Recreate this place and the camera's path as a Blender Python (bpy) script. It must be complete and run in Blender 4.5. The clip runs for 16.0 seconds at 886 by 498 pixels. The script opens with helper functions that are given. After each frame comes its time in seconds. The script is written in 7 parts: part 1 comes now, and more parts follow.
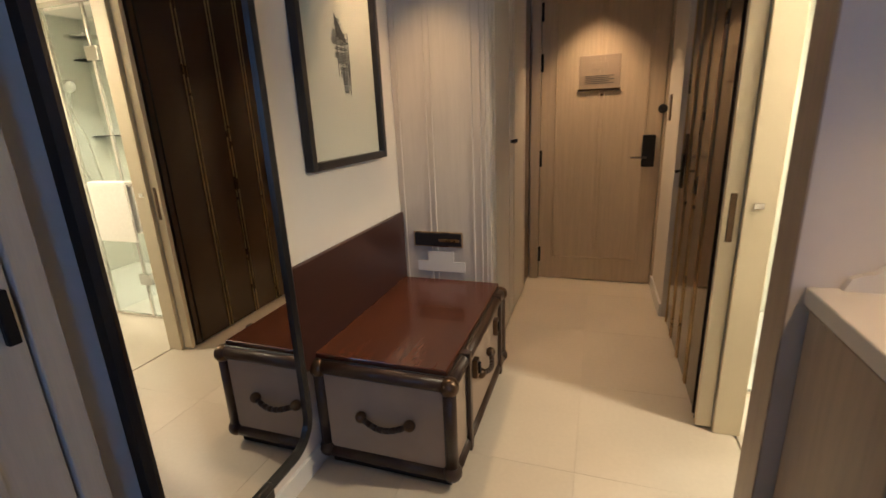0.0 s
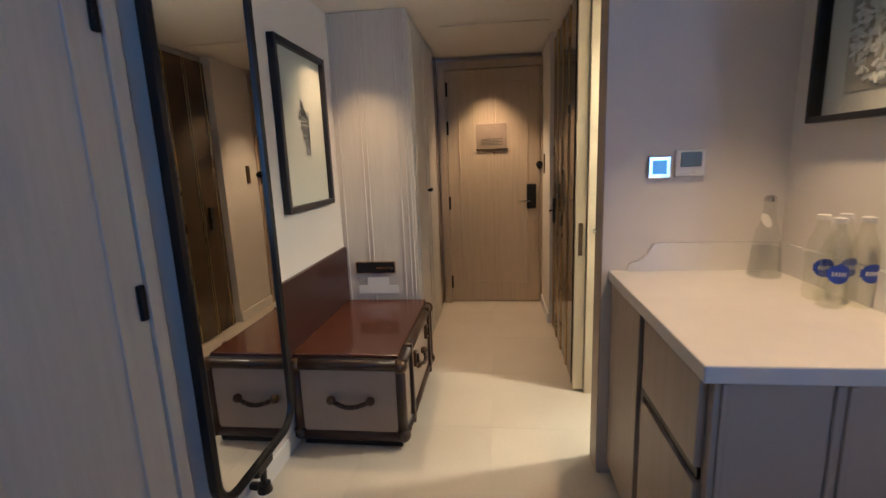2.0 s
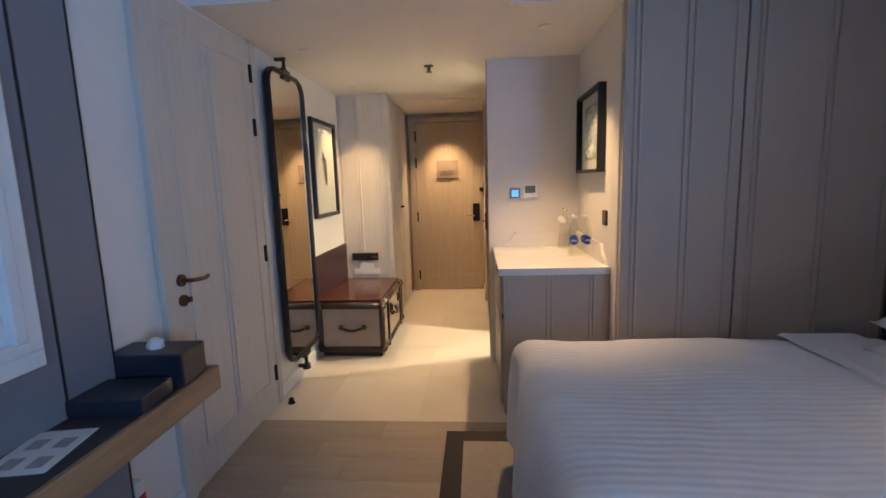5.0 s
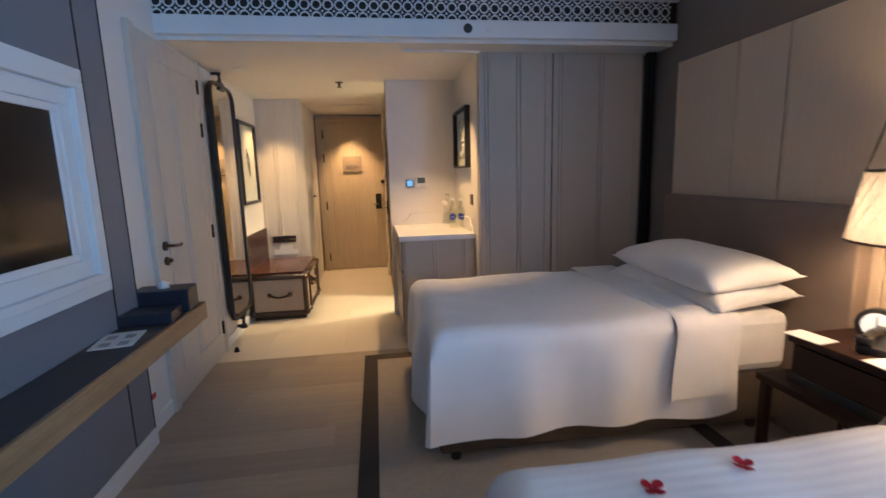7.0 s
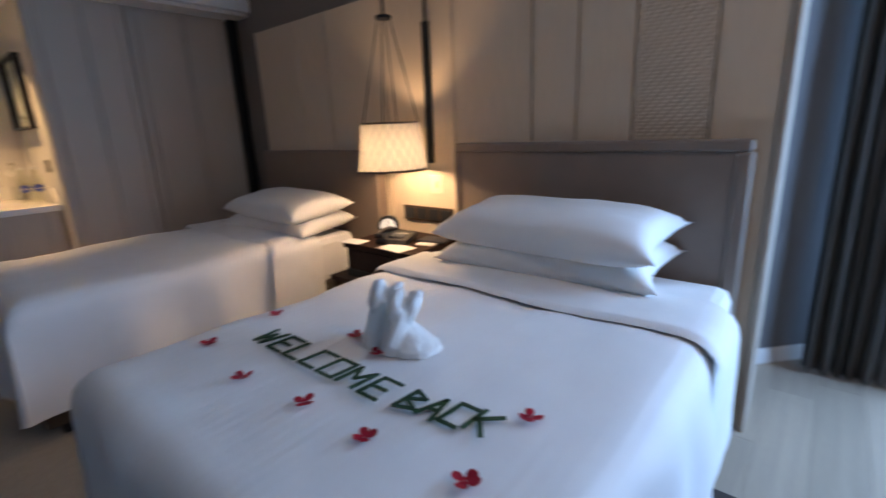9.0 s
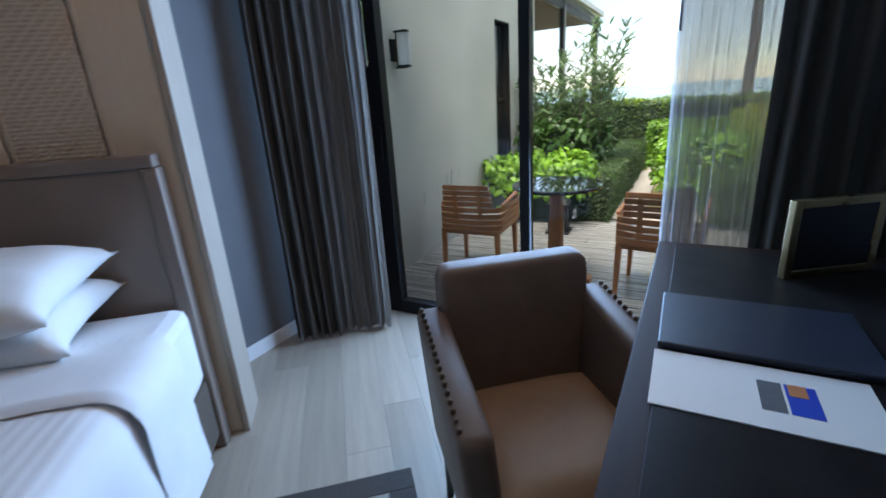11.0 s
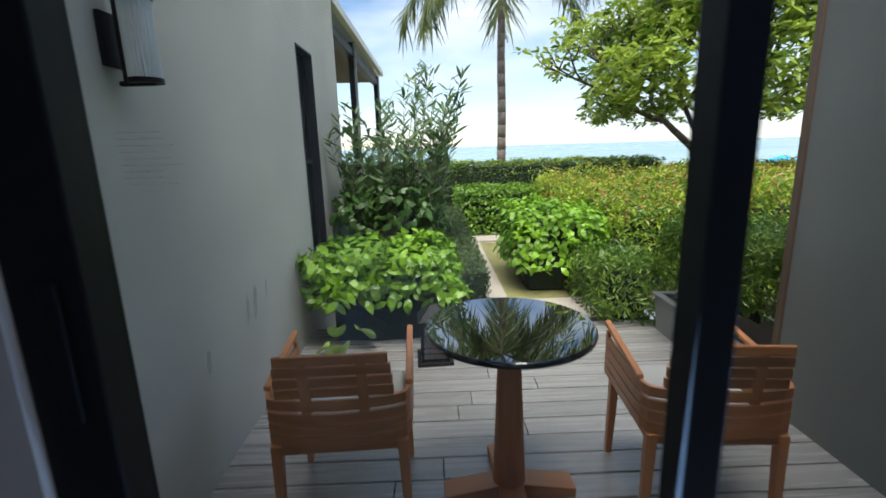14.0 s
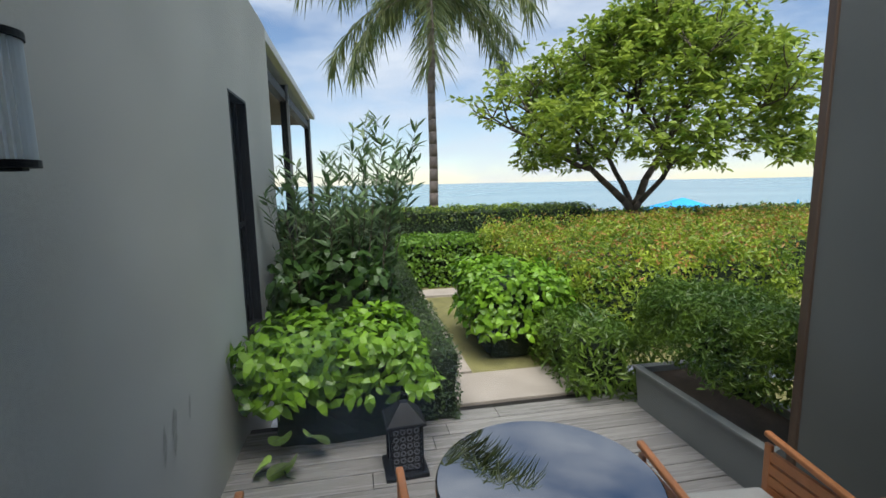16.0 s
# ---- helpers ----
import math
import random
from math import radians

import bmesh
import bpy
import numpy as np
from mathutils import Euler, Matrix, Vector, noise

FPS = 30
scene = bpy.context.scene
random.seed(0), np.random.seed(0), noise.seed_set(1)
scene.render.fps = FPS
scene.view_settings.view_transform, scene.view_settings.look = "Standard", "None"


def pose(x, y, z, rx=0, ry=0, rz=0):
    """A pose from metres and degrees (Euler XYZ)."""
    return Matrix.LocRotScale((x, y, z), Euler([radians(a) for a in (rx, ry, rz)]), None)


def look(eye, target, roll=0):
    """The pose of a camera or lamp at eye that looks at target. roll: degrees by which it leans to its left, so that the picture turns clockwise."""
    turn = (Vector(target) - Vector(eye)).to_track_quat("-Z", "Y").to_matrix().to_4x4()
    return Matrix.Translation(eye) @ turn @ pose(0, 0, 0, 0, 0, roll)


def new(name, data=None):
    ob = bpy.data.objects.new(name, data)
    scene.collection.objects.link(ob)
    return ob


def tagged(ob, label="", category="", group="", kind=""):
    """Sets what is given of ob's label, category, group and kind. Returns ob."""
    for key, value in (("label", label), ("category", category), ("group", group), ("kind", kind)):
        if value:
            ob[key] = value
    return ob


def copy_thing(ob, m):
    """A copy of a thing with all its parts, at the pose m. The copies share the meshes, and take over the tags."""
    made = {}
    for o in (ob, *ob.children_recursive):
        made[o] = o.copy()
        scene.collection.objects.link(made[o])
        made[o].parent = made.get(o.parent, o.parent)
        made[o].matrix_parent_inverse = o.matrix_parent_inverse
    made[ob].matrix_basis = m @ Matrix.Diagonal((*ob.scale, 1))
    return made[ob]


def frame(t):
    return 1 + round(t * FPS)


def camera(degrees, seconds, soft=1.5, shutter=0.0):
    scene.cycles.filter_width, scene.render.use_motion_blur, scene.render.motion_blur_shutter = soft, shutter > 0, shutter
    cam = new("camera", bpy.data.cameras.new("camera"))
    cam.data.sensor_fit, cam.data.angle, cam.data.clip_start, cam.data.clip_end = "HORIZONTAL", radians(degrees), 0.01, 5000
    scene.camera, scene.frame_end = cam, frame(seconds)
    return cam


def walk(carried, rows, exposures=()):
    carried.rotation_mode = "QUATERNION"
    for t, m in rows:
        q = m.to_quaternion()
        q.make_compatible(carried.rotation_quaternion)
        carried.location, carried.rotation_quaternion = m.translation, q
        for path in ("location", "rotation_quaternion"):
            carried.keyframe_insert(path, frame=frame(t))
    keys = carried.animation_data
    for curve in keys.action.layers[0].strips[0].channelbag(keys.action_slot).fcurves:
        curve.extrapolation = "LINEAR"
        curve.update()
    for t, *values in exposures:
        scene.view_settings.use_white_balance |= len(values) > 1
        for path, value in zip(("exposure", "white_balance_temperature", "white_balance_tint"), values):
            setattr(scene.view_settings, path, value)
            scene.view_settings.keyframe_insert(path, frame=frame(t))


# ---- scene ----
cam = camera(88.3, 16.0, soft=1.5, shutter=0.4)
PATH = [
    (0, (0.977, -3.567, 1.285), (0.35, -1.751, 0.728), -2.5),
    (0.5, (1.005, -3.664, 1.308), (0.5, -1.798, 0.795), -2.0),
    (1, (1.035, -3.824, 1.322), (0.624, -1.922, 0.859), -1.7),
    (1.5, (1.022, -4.013, 1.349), (0.718, -2.082, 0.926), -1.7),
    (2, (0.996, -4.220, 1.336), (0.757, -2.270, 0.957), -2.2),
    (2.5, (1.098, -4.468, 1.336), (0.870, -2.510, 0.992), -2.1),
    (3, (1.174, -4.698, 1.338), (0.987, -2.732, 1.026), -1.9),
    (3.5, (1.178, -4.955, 1.353), (1.027, -2.985, 1.045), -1.8),
    (3.7, (1.179, -5.060, 1.358), (1.019, -3.090, 1.047), -1.9),
    (5.8, (1.398, -6.225, 1.387), (1.264, -4.249, 1.106), -1.4),
    (6, (1.402, -6.33, 1.39), (1.31, -4.353, 1.105), -1.3),
    (6.5, (1.372, -6.584, 1.41), (1.446, -4.609, 1.107), -1.3),
    (7, (1.27, -6.794, 1.368), (1.548, -4.84, 1.041), -1.6),
    (7.5, (1.264, -6.968, 1.359), (1.725, -5.058, 0.984), -1.5),
    (8, (1.295, -7.139, 1.326), (1.98, -5.309, 0.899), -1.6),
    (8.5, (1.294, -7.265, 1.307), (2.335, -5.626, 0.826), -2.1),
    (9, (1.315, -7.357, 1.296), (2.789, -6.106, 0.786), -2.4),
    (9.5, (1.35, -7.471, 1.302), (3.143, -6.753, 0.783), -3.2),
    (10, (1.359, -7.573, 1.303), (3.267, -7.323, 0.758), -3.3),
    (10.1, (1.365, -7.598, 1.311), (3.28, -7.435, 0.759), -3.1),
    (10.2, (1.372, -7.625, 1.317), (3.287, -7.537, 0.748), -3.3),
    (12.3, (2.272, -7.831, 1.338), (3.92, -8.675, 0.847), -2.0),
    (12.5, (2.424, -7.854, 1.334), (4.05, -8.747, 0.855), -1.7),
    (13, (2.832, -7.902, 1.344), (4.377, -8.928, 0.865), -1.1),
    (13.3, (3.06, -7.904, 1.348), (4.554, -9.007, 0.879), -1.4),
    (13.5, (3.219, -7.929, 1.353), (4.683, -9.077, 0.896), -1.5),
    (14, (3.575, -8.007, 1.357), (4.961, -9.262, 0.939), -1.7),
    (14.5, (3.887, -8.099, 1.403), (5.183, -9.458, 1.025), -1.2),
    (15, (3.997, -8.118, 1.462), (5.222, -9.551, 1.121), -1.0),
    (15.5, (4.066, -8.137, 1.517), (5.255, -9.608, 1.207), -1.0),
    (16, (4.103, -8.163, 1.535), (5.278, -9.651, 1.263), -1.1),
]
walk(cam, [(t, look(e, g, r)) for t, e, g, r in PATH],
     exposures=[(0, 1.25, 5550, 13), (2.0, 1.35, 5150, 12), (3.5, 1.7, 5250, 12), (6.0, 2.15, 6050, 12), (7.5, 2.1, 6300, 12), (9.0, 1.8, 6600, 12), (10.2, 1.5, 6750, 12), (12.3, 1.65, 7000, 14), (13.5, 1.25, 6700, 13), (14.5, 0.75, 6550, 14), (16.0, 0.53, 6500, 15)])

# ---- world, sun, lamps ----
SUN_UP, SUN_TURN = 66, 320
world = bpy.data.worlds.new("sky")
scene.world = world
world.use_nodes = True
wt = world.node_tree
sky = wt.nodes.new("ShaderNodeTexSky")
sky.sky_type, sky.sun_disc = "NISHITA", False
sky.sun_elevation, sky.sun_rotation = radians(SUN_UP), radians(SUN_TURN)
sky.air_density, sky.dust_density, sky.ozone_density = 1.0, 0.1, 2.0
wtc = wt.nodes.new("ShaderNodeTexCoord")
wmap = wt.nodes.new("ShaderNodeMapping")
wmap.inputs["Scale"].default_value = (1.0, 1.0, 3.2)
wcl = wt.nodes.new("ShaderNodeTexNoise")
wcl.inputs["Scale"].default_value, wcl.inputs["Detail"].default_value, wcl.inputs["Roughness"].default_value = 2.6, 7, 0.55
wramp = wt.nodes.new("ShaderNodeValToRGB")
wramp.color_ramp.elements[0].position, wramp.color_ramp.elements[1].position = 0.41, 0.69
wmix = wt.nodes.new("ShaderNodeMix")
wmix.data_type = "RGBA"
wt.links.new(wtc.outputs["Generated"], wmap.inputs[0])
wt.links.new(wmap.outputs[0], wcl.inputs["Vector"])
wt.links.new(wcl.outputs["Fac"], wramp.inputs[0])
wt.links.new(wramp.outputs[0], wmix.inputs["Factor"])
wt.links.new(sky.outputs[0], wmix.inputs["A"])
wmix.inputs["B"].default_value = (5.5, 6.0, 6.7, 1)
wt.links.new(wmix.outputs["Result"], wt.nodes["Background"].inputs[0])
wt.nodes["Background"].inputs[1].default_value = 0.107
sun_data = bpy.data.lights.new("sun", "SUN")
sun_data.energy, sun_data.angle, sun_data.color = 4.4, radians(45), (1.0, 0.95, 0.86)
sun = new("sun", sun_data)
_se, _st = radians(SUN_UP), radians(SUN_TURN)
sun.matrix_world = look((30 * math.sin(_st) * math.cos(_se), 30 * math.cos(_st) * math.cos(_se), 30 * math.sin(_se)), (0, 0, 0))

# local frame of the window bay and terrace: -y leads out to the garden
TF = Matrix.Translation((4.3378, -8.0646, 0)) @ Matrix.Rotation(radians(48.878), 4, "Z")
WARM = (1.0, 0.605, 0.265)


def spot(x, y, z, power, cone, target, blend=0.6, color=WARM, size=0.03):
    d = bpy.data.lights.new("downlight_beam", "SPOT")
    d.energy, d.spot_size, d.spot_blend, d.color, d.shadow_soft_size = power, radians(cone), blend, color, size
    o = new("downlight_beam", d)
    o.matrix_world = look((x, y, z), target)
    return o


def area(name, m, w, h, power, color):
    d = bpy.data.lights.new(name, "AREA")
    d.shape, d.size, d.size_y, d.energy, d.color = "RECTANGLE", w, h, power, color
    o = new(name, d)
    o.matrix_world = m
    return o


DOWNLIGHTS = ((0.258, -2.84), (0.23, -1.72), (0.94, -0.30), (1.714, -3.055))
for (dx, dy), watts, cone in zip(DOWNLIGHTS, (3, 18, 27, 24), (50, 78, 82, 80)):
    spot(dx, dy, 2.195, watts, cone, (dx, dy, 0), 0.8)
spot(2.30, -2.02, 2.19, 56, 150, (2.30, -2.02, 0), 0.4, (1.0, 0.77, 0.45), 0.05)
spot(2.75, -0.95, 2.19, 30, 130, (2.75, -0.95, 0), 0.5, (1.0, 0.84, 0.55), 0.05)
lamp_bulb = bpy.data.lights.new("pendant_bulb", "POINT")
lamp_bulb.energy, lamp_bulb.color, lamp_bulb.shadow_soft_size = 5.2, (1.0, 0.67, 0.38), 0.05
new("pendant_bulb", lamp_bulb).location = (3.13, -5.475, 1.16)
# daylight through the glass door
area("window_daylight", TF @ look((-0.80, 0.04, 1.25), (-0.80, 3, 1.1)), 1.3, 2.2, 29, (0.31, 0.56, 1.0))
# unseen warm spot added over the writing desk, turned to brighten the headboards
ADDED_SPOT = (2.25, -8.45, 2.74)
spot(*ADDED_SPOT, 10, 112, (2.95, -7.0, 0.8), 0.9, (1.0, 0.66, 0.36), 0.05)


# ---- materials ----
def _nt(name):
    m = bpy.data.materials.new(name)
    m.use_nodes = True
    t = m.node_tree
    return m, t, t.nodes["Principled BSDF"]


def surf(name, col, rough=0.5, metal=0.0, vary=0.12, scale=6.0, bump=0.1, fine=120.0, stretch=(1, 1, 1), spec=0.5, rand=0.0, coat=0.0, sheen=0.0):
    """Two scales of variation in colour, roughness and relief over a base colour."""
    m, t, b = _nt(name)
    tc = t.nodes.new("ShaderNodeTexCoord")
    mp = t.nodes.new("ShaderNodeMapping")
    mp.inputs["Scale"].default_value = stretch
    t.links.new(tc.outputs["Object"], mp.inputs[0])
    n1 = t.nodes.new("ShaderNodeTexNoise")
    n1.inputs["Scale"].default_value, n1.inputs["Detail"].default_value = scale, 5
    n2 = t.nodes.new("ShaderNodeTexNoise")
    n2.inputs["Scale"].default_value, n2.inputs["Detail"].default_value = fine, 3
    t.links.new(mp.outputs[0], n1.inputs["Vector"])
    t.links.new(mp.outputs[0], n2.inputs["Vector"])
    add = t.nodes.new("ShaderNodeMath")
    add.operation = "MULTIPLY_ADD"
    t.links.new(n2.outputs["Fac"], add.inputs[0])
    add.inputs[1].default_value = 0.5
    t.links.new(n1.outputs["Fac"], add.inputs[2])
    rg = t.nodes.new("ShaderNodeMapRange")
    rg.inputs["From Min"].default_value, rg.inputs["From Max"].default_value = 0.45, 1.05
    rg.inputs["To Min"].default_value, rg.inputs["To Max"].default_value = 1 - vary, 1 + vary
    t.links.new(add.outputs[0], rg.inputs[0])
    hs = t.nodes.new("ShaderNodeHueSaturation")
    hs.inputs["Color"].default_value = (*col, 1)
    val = rg.outputs[0]
    if rand:
        oi = t.nodes.new("ShaderNodeObjectInfo")
        rr = t.nodes.new("ShaderNodeMapRange")
        rr.inputs["To Min"].default_value, rr.inputs["To Max"].default_value = 1 - rand, 1 + rand
        t.links.new(oi.outputs["Random"], rr.inputs[0])
        mu = t.nodes.new("ShaderNodeMath")
        mu.operation = "MULTIPLY"
        t.links.new(val, mu.inputs[0])
        t.links.new(rr.outputs[0], mu.inputs[1])
        val = mu.outputs[0]
    t.links.new(val, hs.inputs["Value"])
    t.links.new(hs.outputs[0], b.inputs["Base Color"])
    r2 = t.nodes.new("ShaderNodeMapRange")
    r2.inputs["To Min"].default_value, r2.inputs["To Max"].default_value = max(0.02, rough - 0.1), min(1, rough + 0.1)
    t.links.new(n1.outputs["Fac"], r2.inputs[0])
    t.links.new(r2.outputs[0], b.inputs["Roughness"])
    b.inputs["Metallic"].default_value = metal
    b.inputs["Specular IOR Level"].default_value = spec
    b.inputs["Coat Weight"].default_value = coat
    b.inputs["Sheen Weight"].default_value = sheen
    if bump:
        bp = t.nodes.new("ShaderNodeBump")
        bp.inputs["Strength"].default_value, bp.inputs["Distance"].default_value = bump, 0.004
        t.links.new(add.outputs[0], bp.inputs["Height"])
        t.links.new(bp.outputs[0], b.inputs["Normal"])
    return m


def wood(name, col, rough=0.45, axis=2, vary=0.25, scale=5.0, bump=0.12, rand=0.0, coat=0.0, spec=0.5):
    st = [9.0, 9.0, 9.0]
    st[axis] = 0.5
    return surf(name, col, rough, 0, vary, scale, bump, 40.0, st, spec, rand, coat)


def glow(name, col, strength):
    m, t, b = _nt(name)
    b.inputs["Base Color"].default_value = (*col, 1)
    b.inputs["Emission Color"].default_value = (*col, 1)
    b.inputs["Emission Strength"].default_value = strength
    return m


def clear(name, col=(1, 1, 1), rough=0.0, ior=1.45):
    m, t, b = _nt(name)
    b.inputs["Base Color"].default_value = (*col, 1)
    b.inputs["Transmission Weight"].default_value, b.inputs["Roughness"].default_value, b.inputs["IOR"].default_value = 1, rough, ior
    return m


def pane_mat(name, tint, gloss=0.014):
    m, t, b = _nt(name)
    t.nodes.remove(b)
    tr = t.nodes.new("ShaderNodeBsdfTransparent")
    tr.inputs[0].default_value = (*tint, 1)
    gl = t.nodes.new("ShaderNodeBsdfGlossy")
    gl.inputs["Roughness"].default_value = 0.01
    mx = t.nodes.new("ShaderNodeMixShader")
    mx.inputs[0].default_value = gloss
    t.links.new(tr.outputs[0], mx.inputs[1])
    t.links.new(gl.outputs[0], mx.inputs[2])
    t.links.new(mx.outputs[0], t.nodes["Material Output"].inputs[0])
    return m


def cloth_sheer(name, col, thru):
    m, t, b = _nt(name)
    t.nodes.remove(b)
    tr = t.nodes.new("ShaderNodeBsdfTransparent")
    df = t.nodes.new("ShaderNodeBsdfDiffuse")
    tl = t.nodes.new("ShaderNodeBsdfTranslucent")
    df.inputs[0].default_value = tl.inputs[0].default_value = (*col, 1)
    m1, m2 = t.nodes.new("ShaderNodeMixShader"), t.nodes.new("ShaderNodeMixShader")
    m1.inputs[0].default_value, m2.inputs[0].default_value = 0.5, thru
    t.links.new(df.outputs[0], m1.inputs[1])
    t.links.new(tl.outputs[0], m1.inputs[2])
    t.links.new(m1.outputs[0], m2.inputs[1])
    t.links.new(tr.outputs[0], m2.inputs[2])
    t.links.new(m2.outputs[0], t.nodes["Material Output"].inputs[0])
    return m


def leaf_mat(name, dark, light, gloss=0.4, thru=0.35):
    m, t, b = _nt(name)
    ge = t.nodes.new("ShaderNodeNewGeometry")
    rp = t.nodes.new("ShaderNodeValToRGB")
    rp.color_ramp.elements[0].color, rp.color_ramp.elements[1].color = (*dark, 1), (*light, 1)
    tc = t.nodes.new("ShaderNodeTexCoord")
    nz = t.nodes.new("ShaderNodeTexNoise")
    nz.inputs["Scale"].default_value, nz.inputs["Detail"].default_value = 2.6, 3
    t.links.new(tc.outputs["Object"], nz.inputs["Vector"])
    cl = t.nodes.new("ShaderNodeMapRange")
    cl.inputs["From Min"].default_value, cl.inputs["From Max"].default_value = 0.36, 0.66
    cl.inputs["To Min"].default_value, cl.inputs["To Max"].default_value = 0.0, 0.6
    t.links.new(nz.outputs["Fac"], cl.inputs[0])
    ma = t.nodes.new("ShaderNodeMath")
    ma.operation = "MULTIPLY_ADD"
    ma.inputs[1].default_value = 0.42
    t.links.new(ge.outputs["Random Per Island"], ma.inputs[0])
    t.links.new(cl.outputs[0], ma.inputs[2])
    t.links.new(ma.outputs[0], rp.inputs[0])
    t.links.new(rp.outputs[0], b.inputs["Base Color"])
    b.inputs["Roughness"].default_value = gloss
    tl = t.nodes.new("ShaderNodeBsdfTranslucent")
    t.links.new(rp.outputs[0], tl.inputs[0])
    mx = t.nodes.new("ShaderNodeMixShader")
    mx.inputs[0].default_value = thru
    t.links.new(b.outputs[0], mx.inputs[1])
    t.links.new(tl.outputs[0], mx.inputs[2])
    t.links.new(mx.outputs[0], t.nodes["Material Output"].inputs[0])
    return m


def wave_bump(m, scale, axis="X", strength=0.3, dist=0.003, kind="BANDS"):
    """Adds ribs to a material's relief."""
    t = m.node_tree
    b = t.nodes["Principled BSDF"]
    tc = t.nodes.new("ShaderNodeTexCoord")
    w = t.nodes.new("ShaderNodeTexWave")
    w.wave_type = kind
    w.bands_direction = axis
    w.inputs["Scale"].default_value = scale
    t.links.new(tc.outputs["Object"], w.inputs[0])
    bp = t.nodes.new("ShaderNodeBump")
    bp.inputs["Strength"].default_value, bp.inputs["Distance"].default_value = strength, dist
    t.links.new(w.outputs["Fac"], bp.inputs["Height"])
    if b.inputs["Normal"].links:
        t.links.new(b.inputs["Normal"].links[0].from_socket, bp.inputs["Normal"])
    t.links.new(bp.outputs[0], b.inputs["Normal"])
    return m


PAINT = surf("white_wall_paint", (0.74, 0.71, 0.67), 0.75, vary=0.03, scale=2, bump=0.05, fine=300)
CEIL = surf("ceiling_paint", (0.78, 0.75, 0.70), 0.85, vary=0.02, scale=1.5, bump=0.04, fine=200)
LIMED = wood("limed_oak", (0.57, 0.53, 0.47), 0.5, 2, 0.075, 5, 0.10)
ENTRY_OAK = wood("entry_door_oak", (0.53, 0.435, 0.32), 0.45, 2, 0.10, 5, 0.1)
TAUPE = surf("taupe_lacquer", (0.47, 0.40, 0.325), 0.5, vary=0.04, scale=3, bump=0.04)
TAUPE_WOOD = wood("taupe_veneer", (0.41, 0.34, 0.27), 0.45, 2, 0.14, 5, 0.08)
TILE = surf("cream_stone_tile", (0.66, 0.60, 0.51), 0.32, vary=0.06, scale=2.5, bump=0.04, fine=60, rand=0.03)
GROUT = surf("grout", (0.60, 0.545, 0.46), 0.9, vary=0.1)
PLANK = wood("floor_plank_oak", (0.36, 0.30, 0.235), 0.42, 0, 0.16, 3, 0.08, rand=0.12)
RUG = wave_bump(surf("rug_weave", (0.36, 0.32, 0.26), 0.95, vary=0.12, scale=40, bump=0.4, fine=260, sheen=0.2), 60, "Y", 0.5)
RUG_EDGE = surf("rug_binding", (0.045, 0.035, 0.03), 0.85, vary=0.2, scale=60, bump=0.3)
LEATHER = surf("dark_brown_leather", (0.036, 0.020, 0.014), 0.36, vary=0.3, scale=12, bump=0.25, fine=180)
TRUNK_SIDE = surf("trunk_canvas_panel", (0.34, 0.27, 0.215), 0.55, vary=0.08, scale=8, bump=0.15, fine=300)
MAHOGANY = wood("mahogany_top", (0.085, 0.028, 0.014), 0.22, 1, 0.35, 2, 0.03, coat=0.3)
PANEL_DARK = wood("dark_wood_panel", (0.045, 0.018, 0.014), 0.35, 1, 0.25, 2, 0.04)
BLACK = surf("black_lacquer", (0.014, 0.013, 0.013), 0.35, vary=0.2, scale=8, bump=0.06)
BLACKMETAL = surf("black_aluminium", (0.012, 0.013, 0.015), 0.5, vary=0.15, scale=10, bump=0.03, spec=0.18)
MIRROR = surf("mirror_glass", (0.80, 0.80, 0.78), 0.02, 1.0, vary=0.0, bump=0)
BRONZEGLASS = surf("bronze_gloss_glass", (0.06, 0.035, 0.02), 0.12, vary=0.05, scale=2, bump=0, spec=0.6, coat=0.2)
CHROME = surf("chrome", (0.72, 0.70, 0.67), 0.14, 1.0, vary=0.05, bump=0.02)
BRONZE = surf("aged_bronze", (0.12, 0.08, 0.052), 0.35, 0.9, vary=0.25, scale=30, bump=0.08)
BRASS = surf("brass_trim", (0.55, 0.40, 0.20), 0.3, 1.0, vary=0.1, bump=0.02)
CREAM = surf("cream_lacquer", (0.70, 0.62, 0.46), 0.45, vary=0.03, bump=0.03)
MARBLE = surf("white_marble", (0.78, 0.76, 0.72), 0.18, vary=0.05, scale=3, bump=0.0, fine=9)
BATHTILE = surf("bathroom_white_tile", (0.78, 0.76, 0.68), 0.2, vary=0.05, scale=4, bump=0.03)
GREENGLASS = pane_mat("pale_green_glass", (0.97, 0.975, 0.93), 0.11)
FLASKGLASS = pane_mat("clear_flask_glass", (0.955, 0.96, 0.95), 0.07)
PANE = pane_mat("window_glass", (0.93, 0.96, 0.96))
BLUELABEL = surf("blue_label", (0.02, 0.06, 0.42), 0.4, vary=0.05, bump=0)
WHITEPLASTIC = surf("white_plastic", (0.72, 0.72, 0.70), 0.4, vary=0.02, bump=0.02)
DARKPLASTIC = surf("dark_plastic", (0.02, 0.02, 0.022), 0.35, vary=0.1, bump=0.03)
SCREENBLUE = glow("lit_blue_display", (0.15, 0.45, 0.9), 0.16)
LCD = surf("grey_display", (0.10, 0.12, 0.10), 0.25, vary=0.05, bump=0)
PAPER = surf("paper", (0.78, 0.77, 0.74), 0.8, vary=0.02, bump=0.03)
INK = surf("printed_ink", (0.10, 0.10, 0.10), 0.8, vary=0.2, bump=0)
